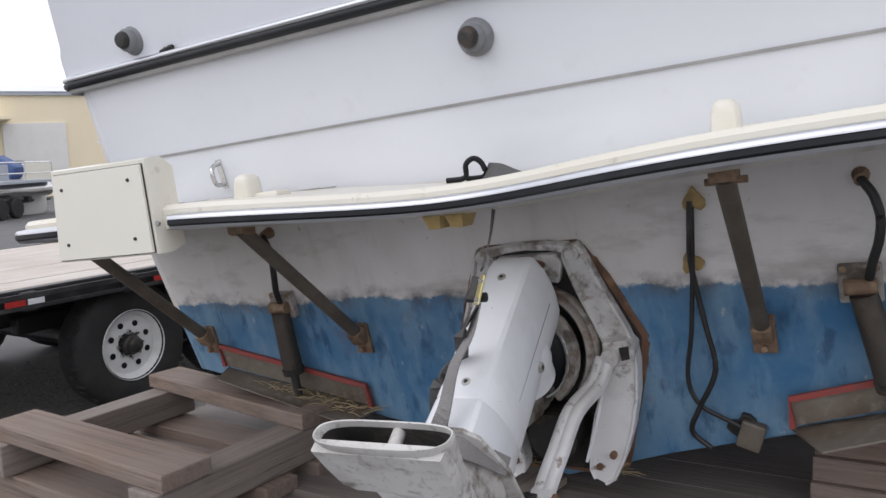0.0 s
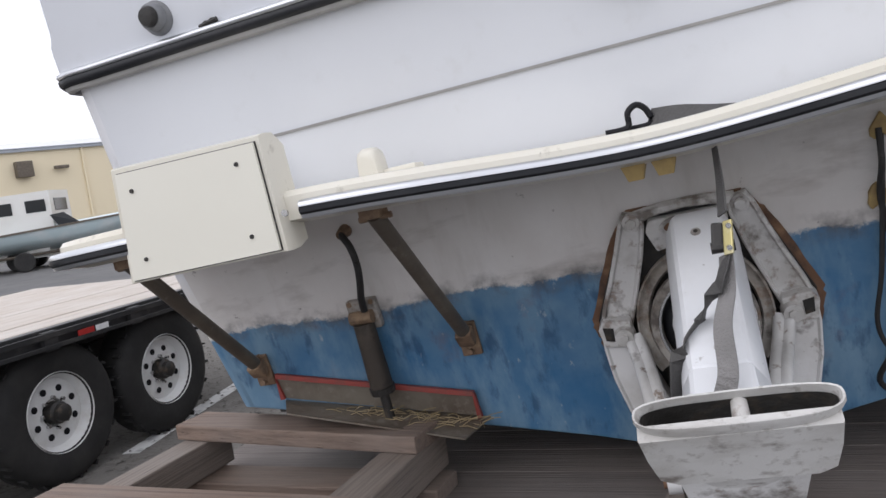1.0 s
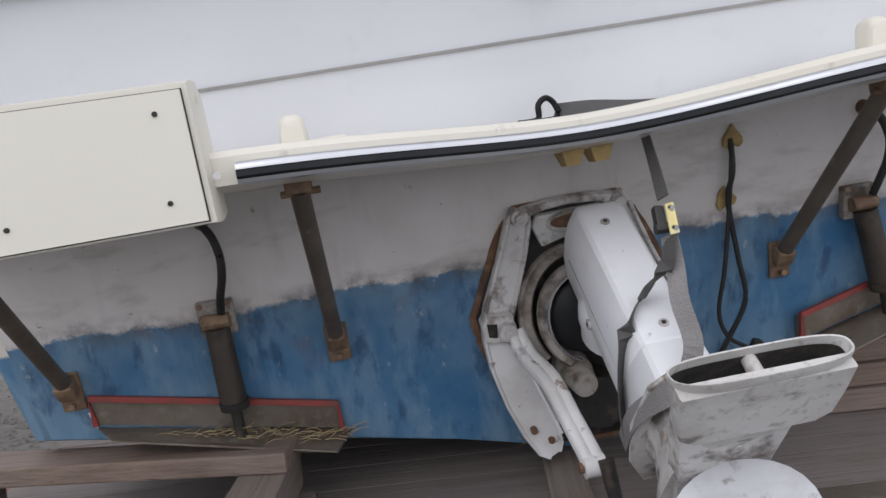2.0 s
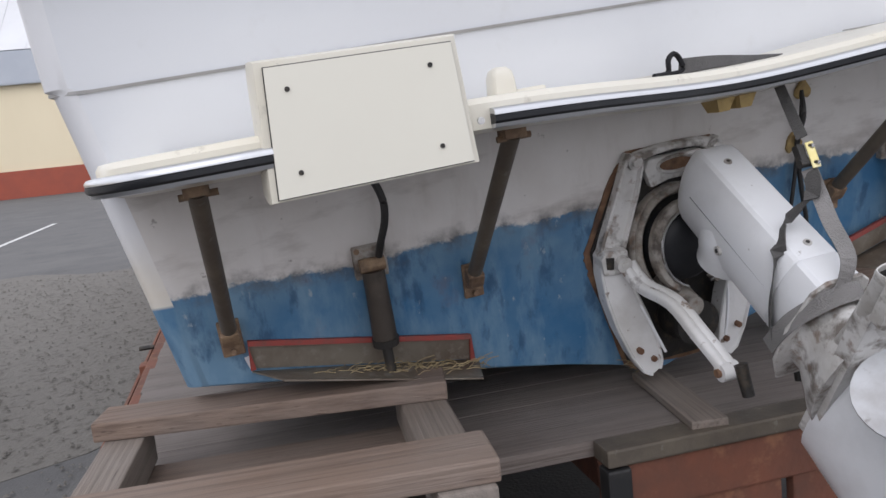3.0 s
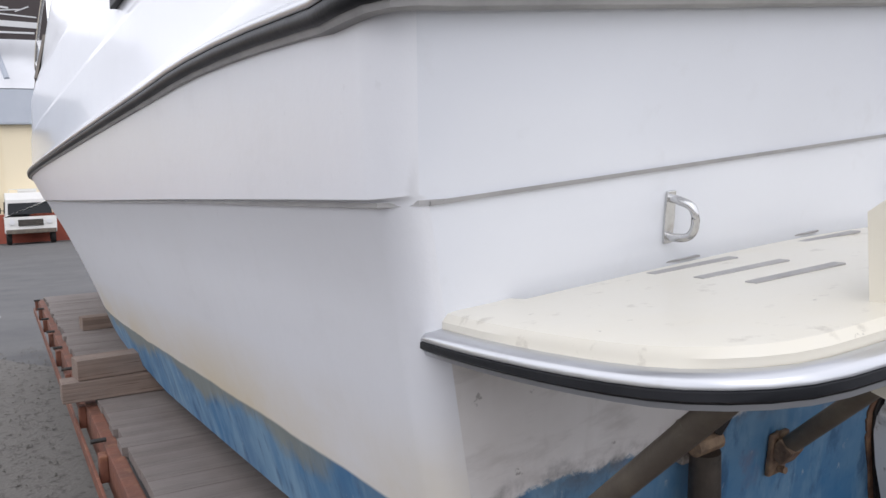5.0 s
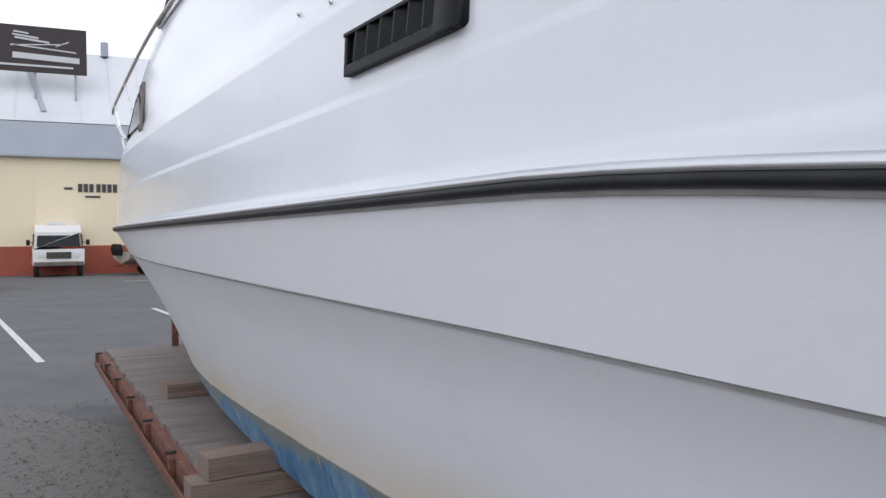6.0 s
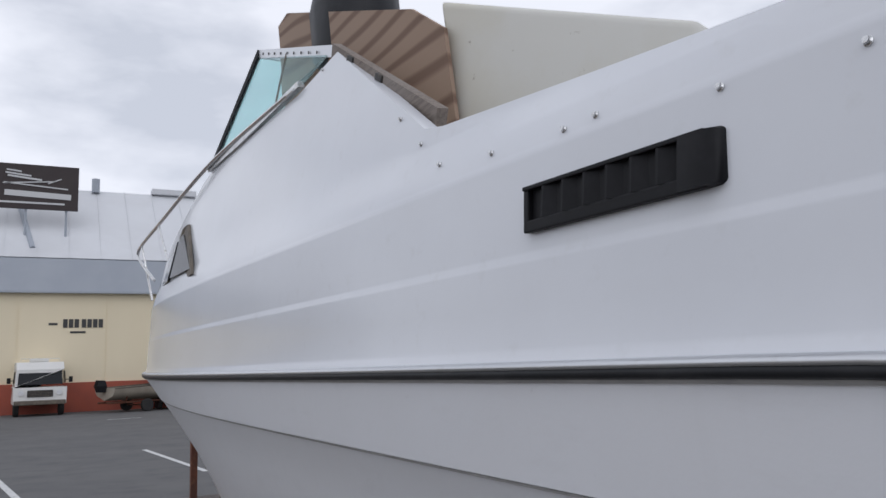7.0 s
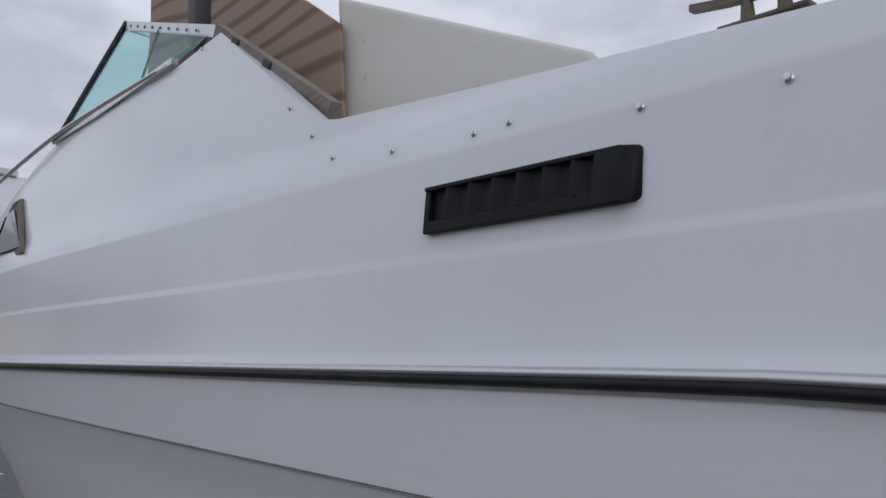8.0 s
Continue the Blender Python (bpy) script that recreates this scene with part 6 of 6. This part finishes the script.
# writing on the wall as plain bars
for x, w, h, z in ((-1.85, 0.40, 0.11, 4.33), (-1.30, 0.20, 0.42, 4.36), (-1.04, 0.20, 0.42, 4.36), (-0.78, 0.20, 0.42, 4.36), (-0.45, 0.20, 0.42, 4.36), (-0.19, 0.20, 0.42, 4.36), (0.07, 0.20, 0.42, 4.36), (0.33, 0.20, 0.42, 4.36), (-0.72, 0.7, 0.10, 3.92)):
    part("writing_bar", box_bm((x, 0.185, z), (w, 0.03, h), None, 0.0), grey_letters, shed)

sign = thing("roof_sign", pose(-3.3, 45.9, 11.55, 0, 0, 0), "dark brown sign board with white ship drawing", "sign")
part("board", box_bm((0, 0, 0), (4.9, 0.18, 2.35), None, 0.02), sign_brown, sign)
for x, z, w, h, a in ((0.55, -0.42, 3.1, 0.30, 2), (-0.2, -0.86, 4.0, 0.10, 0), (0.45, 0.05, 3.0, 0.07, 4), (0.1, 0.22, 2.4, 0.06, -5), (-0.1, 0.45, 1.6, 0.10, 6), (-0.4, 0.62, 1.2, 0.09, 6), (-0.6, 0.80, 0.7, 0.08, 6), (1.3, 0.34, 0.7, 0.06, -24)):
    part("sign_bar", box_bm((x, -0.11, z), (w, 0.03, h), Matrix.Rotation(radians(a), 3, "Y"), 0.012), sign_white, sign)
for x in (-1.9, 0, 1.9):
    part("sign_strut", rod_bm((x, 0.1, -0.9), (x, 1.2, -1.0), 0.05, None, 8), roof_grey, sign)
    part("sign_leg", rod_bm((x, 0.1, -1.1), (x, 0.1, -2.75), 0.06, None, 8), roof_grey, sign)


# ---- parked vehicles ----
def wheel_at(parent, x, y, r, w=0.22):
    m = Matrix.Translation((x, y, r)) @ Matrix.Rotation(radians(90), 4, "Y")
    t = part("wheel", lathe_bm([(r * 0.45, -w / 2), (r * 0.9, -w / 2), (r, -w / 3), (r, w / 3), (r * 0.9, w / 2), (r * 0.45, w / 2)], m, 22), rubber, parent, "", True, 40)
    for s in (-1, 1):
        part("hubcap", lathe_bm([(r * 0.58, s * w * 0.44), (r * 0.5, s * w * 0.36), (r * 0.2, s * w * 0.42), (0, s * w * 0.42)], m, 18), rim_white, t, "", True, 40)


def motorhome(m):
    v = thing("step_van", m, "white step van with dark windscreen parked at shed", "van")
    body = [(-1.08, 0.55), (1.08, 0.55), (1.10, 1.3), (1.04, 2.30), (0.92, 2.48), (-0.92, 2.48), (-1.04, 2.30), (-1.10, 1.3)]
    part("body", loft_bm([[(x, 0.12, z) for x, z in body if z < 1.5] + [(0.98, 0.35, 2.1), (-0.98, 0.35, 2.1)], [(x, 0.75, z) for x, z in body if z < 1.5] + [(0.98, 0.80, 2.44), (-0.98, 0.80, 2.44)], [(x, 5.6, z) for x, z in body if z < 1.5] + [(0.98, 5.6, 2.46), (-0.98, 5.6, 2.46)]]), van_white, v, "", True, 30)
    part("windscreen", loft_bm([[(-0.92, 0.16, 1.42), (0.92, 0.16, 1.42), (0.88, 0.36, 2.05), (-0.88, 0.36, 2.05)], [(-0.92, 0.30, 1.42), (0.92, 0.30, 1.42), (0.88, 0.50, 2.05), (-0.88, 0.50, 2.05)]]), glass_dark, v, "dark windscreen")
    part("grille", box_bm((0, 0.10, 1.02), (1.05, 0.08, 0.30), None, 0.02), dark_metal, v)
    for i in range(4):
        part("grille_bar", box_bm((0, 0.055, 0.92 + 0.065 * i), (1.0, 0.02, 0.018)), dull_metal, v)
    part("bumper", box_bm((0, 0.0, 0.62), (2.1, 0.16, 0.20), None, 0.03), dull_metal, v)
    for s in (-1, 1):
        part("headlight", rod_bm((s * 0.78, 0.13, 1.05), (s * 0.78, 0.06, 1.05), 0.12, None, 16), white_ref, v)
        part("side_window", box_bm((s * 1.045, 1.2, 1.75), (0.05, 0.8, 0.55), Matrix.Rotation(radians(-4 * s), 3, "Y"), 0.02), glass_dark, v)
        part("mirror", box_bm((s * 1.27, 0.45, 1.62), (0.16, 0.06, 0.26), None, 0.02), black_plastic, v)
        part("mirror_arm", rod_bm((s * 1.05, 0.5, 1.62), (s * 1.25, 0.46, 1.62), 0.015, None, 6), black_plastic, v)
        for y in (0.9, 4.4):
            wheel_at(v, s * 0.93, y, 0.37, 0.24)
    part("roof_unit", box_bm((0, 1.9, 2.53), (0.8, 1.0, 0.16), None, 0.05), van_white, v)
    part("roof_rack", add_sweep(bmesh.new(), [(-0.8, 0.9, 2.47), (-0.8, 0.9, 2.60), (0.8, 0.9, 2.60), (0.8, 0.9, 2.47)], circle(0.015, 6)), steel, v)
    return v


motorhome(pose(-2.3, 41.0, 0.0, 0, 0, 3))


def small_boat(m, colour, label, trailer_colour):
    """An open runabout on a small trailer."""
    v = thing("runabout_on_trailer", m, label, "boat")
    rings_ = []
    for i in range(9):
        s = i / 8
        b = 1.0 * (1 - max(0, (s - 0.45) / 0.55) ** 2.2)
        y = 5.2 * s
        zk, zg = 0.55 + 0.5 * max(0, (s - 0.5) / 0.5) ** 2, 1.12 + 0.25 * s
        h = [(0, y, zk), (b * 0.75, y, zk + 0.22), (b * 0.93, y, zk + 0.38), (b, y, zg)]
        rings_.append([(-x, yy, z) for x, yy, z in h[::-1]] + h[1:])
    part("hull", loft_bm(rings_, closed=False, caps=False), colour, v, "", True, 35)
    dk = [[(r[0][0], r[0][1], r[0][2]), (0, r[0][1], r[0][2] + 0.08), (r[-1][0], r[-1][1], r[-1][2])] for r in rings_[4:]]
    part("deck", loft_bm(dk, closed=False, caps=False), colour, v, "", True, 50)
    tr = rings_[0]
    tb_ = bmesh.new()
    tb_.faces.new([tb_.verts.new(p) for p in tr])
    part("stern_panel", tb_, colour, v)
    part("gunwale", add_sweep(bmesh.new(), [r[0] for r in rings_] + [r[-1] for r in rings_[::-1]][1:], [(-0.03, -0.03), (0.03, -0.03), (0.03, 0.03), (-0.03, 0.03)]), dull_metal, v)
    part("windscreen", loft_bm([[(-0.75, 2.7, 1.25), (-0.55, 3.3, 1.30), (0.55, 3.3, 1.30), (0.75, 2.7, 1.25)], [(-0.7, 2.5, 1.62), (-0.45, 2.9, 1.66), (0.45, 2.9, 1.66), (0.7, 2.5, 1.62)]], closed=False, caps=False), glass_dark, v)
    part("outboard", loft_bm([[(-0.14, -0.35, 0.95), (0.14, -0.35, 0.95), (0.14, 0.0, 0.95), (-0.14, 0.0, 0.95)], [(-0.18, -0.45, 1.25), (0.18, -0.45, 1.25), (0.18, 0.02, 1.25), (-0.18, 0.02, 1.25)], [(-0.13, -0.38, 1.52), (0.13, -0.38, 1.52), (0.13, -0.05, 1.5), (-0.13, -0.05, 1.5)]]), black_plastic, v)
    for x in (-0.45, 0.45):
        part("trailer_rail", rod_bm((x, -0.1, 0.45), (x * 0.5, 5.4, 0.50), 0.045, None, 8), trailer_colour, v)
        wheel_at(v, x * 2.2, 1.6, 0.30, 0.18)
        part("bunk_post", rod_bm((x, 0.8, 0.45), (x * 1.4, 0.8, 0.80), 0.035, None, 8), trailer_colour, v)
        part("bunk_post", rod_bm((x, 3.0, 0.45), (x * 1.2, 3.0, 0.80), 0.035, None, 8), trailer_colour, v)
    part("drawbar", rod_bm((0, 4.6, 0.48), (0, 6.4, 0.45), 0.05, None, 8), trailer_colour, v)
    part("axle", rod_bm((-1.0, 1.6, 0.30), (1.0, 1.6, 0.30), 0.04, None, 8), trailer_colour, v)
    return v


tan_hull = mat("tan_boat_paint", (0.42, 0.37, 0.30), 0.4, spots=[((0.30, 0.25, 0.20), 2, 0.55, 0.15, 0.6, ONE)])
aqua = mat("pale_aqua_paint", (0.50, 0.60, 0.62), 0.35, spots=[((0.66, 0.68, 0.68), 1.5, 0.55, 0.1, 0.7, ONE)])
small_boat(pose(0.4, 41.2, 0, 0, 0, -68), tan_hull, "tan runabout on trailer parked by the shed", rust_steel)


def car(m, paint, label, camper=False):
    v = thing("pickup_truck" if camper else "parked_car", m, label, "truck" if camper else "car")
    bd = [(-0.88, 0.35), (0.88, 0.35), (0.92, 0.72), (0.86, 0.98), (-0.86, 0.98), (-0.92, 0.72)]
    part("body", loft_bm([[(x * 0.93, 0.0, z) for x, z in bd], [(x, 0.2, z) for x, z in bd], [(x, 4.6, z) for x, z in bd], [(x * 0.93, 4.9, z) for x, z in bd]]), paint, v, "", True, 30)
    cab = ((0.84, 1.3, 0.97), (0.70, 1.75, 1.62), (0.70, 2.6, 1.66), (0.84, 3.2 if not camper else 2.75, 0.97))
    part("cabin", loft_bm([[(-w, y, z), (w, y, z)] + [(w, y, z - 0.02), (-w, y, z - 0.02)] for w, y, z in cab]), glass_dark, v)
    part("roof", box_bm((0, 2.15, 1.67), (1.35, 0.95, 0.05), None, 0.02), paint, v)
    for s in (-1, 1):
        for y in (0.9, 3.9):
            wheel_at(v, s * 0.80, y, 0.34, 0.22)
        part("headlight", box_bm((s * 0.68, -0.005, 0.75), (0.28, 0.06, 0.14), None, 0.02), white_ref, v)
    part("bumper", box_bm((0, -0.05, 0.48), (1.7, 0.14, 0.16), None, 0.03), dull_metal, v)
    if camper:
        part("camper_shell", loft_bm([[(-0.95, 2.6, 1.0), (0.95, 2.6, 1.0), (0.95, 2.2, 1.75), (0.92, 1.2, 2.35), (-0.92, 1.2, 2.35), (-0.95, 2.2, 1.75)], [(-0.95, 5.2, 1.0), (0.95, 5.2, 1.0), (0.95, 5.2, 1.75), (0.92, 5.2, 2.4), (-0.92, 5.2, 2.4), (-0.95, 5.2, 1.75)]]), van_white, v, "white camper shell")
        for s in (-1, 1):
            part("camper_window", box_bm((s * 0.95, 3.6, 1.95), (0.04, 0.9, 0.38), None, 0.02), glass_dark, v)
            part("camper_window", box_bm((s * 0.95, 4.75, 1.95), (0.04, 0.6, 0.38), None, 0.02), glass_dark, v)
        part("camper_window", box_bm((0, 5.2, 1.95), (1.2, 0.04, 0.40), None, 0.02), glass_dark, v)
    return v


car(pose(3.9, 41.5, 0, 0, 0, 10), dark_metal, "dark parked car beside the shed")

# forklift
fk = thing("forklift", pose(-5.35, 31.0, 0, 0, 0, -6), "yellow forklift with black mast on the yard", "forklift")
part("body", loft_bm([[(x, y, 0.32) for x, y in ((-0.62, -0.1), (0.62, -0.1), (0.62, 1.9), (-0.62, 1.9))], [(x, y, 0.95) for x, y in ((-0.66, -0.18), (0.66, -0.18), (0.66, 1.9), (-0.66, 1.9))], [(x, y, 1.12) for x, y in ((-0.58, -0.08), (0.58, -0.08), (0.6, 1.9), (-0.6, 1.9))]]), fork_yellow, fk, "yellow counterweight body")
part("vent_panel", box_bm((0, -0.17, 0.80), (0.62, 0.05, 0.10), None, 0.01), black_plastic, fk)
part("vent_panel", box_bm((0, -0.17, 1.0), (0.55, 0.05, 0.06), None, 0.01), black_plastic, fk)
part("seat", box_bm((0, 0.55, 1.25), (0.5, 0.5, 0.30), None, 0.06), black_plastic, fk)
for x in (-0.42, 0.42):
    part("mast", box_bm((x, 1.95, 1.75), (0.10, 0.12, 2.9), None, 0.01), black_plastic, fk)
    part("mast_inner", box_bm((x * 0.72, 2.0, 1.70), (0.06, 0.08, 2.7), None, 0.01), dull_metal, fk)
    part("guard_post", rod_bm((x * 1.2, 0.25, 1.1), (x * 1.05, 0.45, 2.45), 0.035, None, 8), black_plastic, fk)
    part("fork", box_bm((x * 0.7, 2.6, 0.12), (0.11, 1.1, 0.04), None, 0.005), dark_metal, fk)
    wheel_at(fk, x * 1.42, 0.25, 0.28, 0.24)
    wheel_at(fk, x * 1.42, 1.6, 0.34, 0.26)
for z in (3.12, 2.55, 1.7, 0.9):
    part("mast_crossbar", box_bm((0, 1.95, z), (0.90, 0.10, 0.10), None, 0.01), black_plastic, fk)
part("overhead_guard", box_bm((0, 1.1, 2.47), (0.98, 1.4, 0.06), None, 0.02), black_plastic, fk)
part("lift_chain", box_bm((0, 1.97, 1.8), (0.07, 0.05, 2.4)), dark_metal, fk)

# ---- buildings and boats behind the trailer ----
work = house("workshop_building", pose(-43.0, 22.5, 0, 0, 0, 68), "long cream workshop with dark window bay")
part("wall", box_bm((4, 6.1, 2.9), (64, 12, 5.8)), wall_cream, work)
part("roof", loft_bm([[(-28.3, -0.15, 5.8), (-28.3, 6, 6.7), (-28.3, 12.3, 5.8)], [(36.3, -0.15, 5.8), (36.3, 6, 6.7), (36.3, 12.3, 5.8)]]), roof_white, work)
part("eave_trim", box_bm((4, 0.02, 5.72), (64.4, 0.22, 0.22)), roof_grey, work)
part("canopy", box_bm((-4.5, -0.9, 4.3), (9.0, 2.0, 0.20), None, 0.03), wall_cream, work)
wb = part("window_bay", box_bm((-2.2, 0.06, 2.9), (3.0, 0.12, 2.5), None, 0.02), glass_dark, work, "dark window bay with white posts")
for x in (-3.7, -2.2, -0.7):
    part("bay_post", box_bm((x, -0.02, 2.9), (0.14, 0.12, 2.6)), van_white, wb)
part("bay_band", box_bm((-2.2, -0.02, 1.62), (3.1, 0.12, 0.36)), mat("blue_band_paint", (0.05, 0.09, 0.25), 0.5), wb)
part("white_door", box_bm((1.3, 0.05, 2.3), (3.2, 0.14, 3.6), None, 0.02), van_white, work, "white roller door")
part("wall_unit", box_bm((10.5, -0.2, 4.6), (0.9, 0.5, 0.9), None, 0.03), dull_metal, work)
part("wall_lamp", box_bm((12.6, -0.15, 4.55), (0.8, 0.3, 0.18), None, 0.03), dull_metal, work)
for x in (6.0, 14.0, 20.0, 27.0):
    part("down_pipe", rod_bm((x, 0.0, 0.1), (x, 0.0, 5.7), 0.07, None, 8), wall_cream, work)

block = house("cream_block", pose(-48.8, 64.6, 0, 0, 0, 45.6), "tall cream building with red painted base")
part("wall", box_bm((0, 5, 4.1), (24, 10, 8.2)), wall_cream, block)
part("base_band", box_bm((0, -0.03, 0.75), (24.05, 0.10, 1.5)), wall_red, block, "red painted wall base")
part("parapet", box_bm((0, 5, 8.25), (24.3, 10.3, 0.25)), wall_cream, block)
wf = part("window", box_bm((-9.2, -0.03, 3.5), (3.0, 0.12, 1.7)), dull_metal, block, "pale window in brown frame")
part("pane", box_bm((-9.2, -0.06, 3.5), (2.7, 0.10, 1.45)), cream_panel, wf)

car(pose(-25.5, 15.2, 0, 0, 0, -60), van_white, "white pickup truck with camper shell parked", True)
small_boat(pose(-22.6, 15.4, 0, 0, 0, -43), aqua, "white and aqua runabout on trailer parked", dull_metal)

pont = thing("pontoon_trailer", pose(-25.0, 11.4, 0, 0, 0, 30), "grey pontoon barge with railings on trailer", "boat")
for x in (-0.8, 0.8):
    part("pontoon", rod_bm((x, -2.4, 0.85), (x, 2.6, 0.85), 0.24, None, 18), steel, pont, "", True, 50)
    part("trailer_beam", rod_bm((x * 0.8, -2.6, 0.48), (x * 0.5, 3.4, 0.48), 0.06, None, 8), trailer_black, pont)
    wheel_at(pont, x * 1.35, -0.6, 0.33, 0.2)
    wheel_at(pont, x * 1.35, 0.2, 0.33, 0.2)
    part("pontoon_cradle", box_bm((x, -1.6, 0.58), (0.16, 0.20, 0.22)), trailer_black, pont)
    part("pontoon_cradle", box_bm((x, 1.4, 0.58), (0.16, 0.20, 0.22)), trailer_black, pont)
part("deck", box_bm((0, 0, 1.12), (2.4, 5.0, 0.09), None, 0.01), roof_grey, pont)
for s in (-1.15, 1.15):
    for z in (1.4, 1.75):
        part("railing", rod_bm((s, -2.4, z), (s, 2.4, z), 0.022, None, 8), steel, pont)
    for y in (-2.4, -0.8, 0.8, 2.4):
        part("railing_post", rod_bm((s, y, 1.15), (s, y, 1.77), 0.022, None, 8), steel, pont)
    part("fence_panel", box_bm((s, -1.2, 1.45), (0.02, 2.2, 0.5)), roof_grey, pont)
    part("fence_panel", box_bm((s, 1.6, 1.45), (0.02, 1.5, 0.5)), cream_panel, pont)
part("blue_cover", box_bm((0.2, 1.4, 1.62), (0.9, 0.7, 0.5), Matrix.Rotation(radians(30), 3, "Y"), 0.12), mat("blue_tarp", (0.05, 0.09, 0.22), 0.6), pont)

tank = thing("white_tank", pose(-26.5, 13.6, 0, 0, 0, 0), "white rounded plastic tank on yard", "tank")
part("body", lathe_bm([(0.75, 0.0), (0.80, 0.10), (0.80, 1.35), (0.62, 1.62), (0.25, 1.72), (0.0, 1.73)], None, 26), van_white, tank, "", True, 45)
part("cap", lathe_bm([(0.24, 1.70), (0.24, 1.82), (0.0, 1.84)], None, 18), black_plastic, tank)
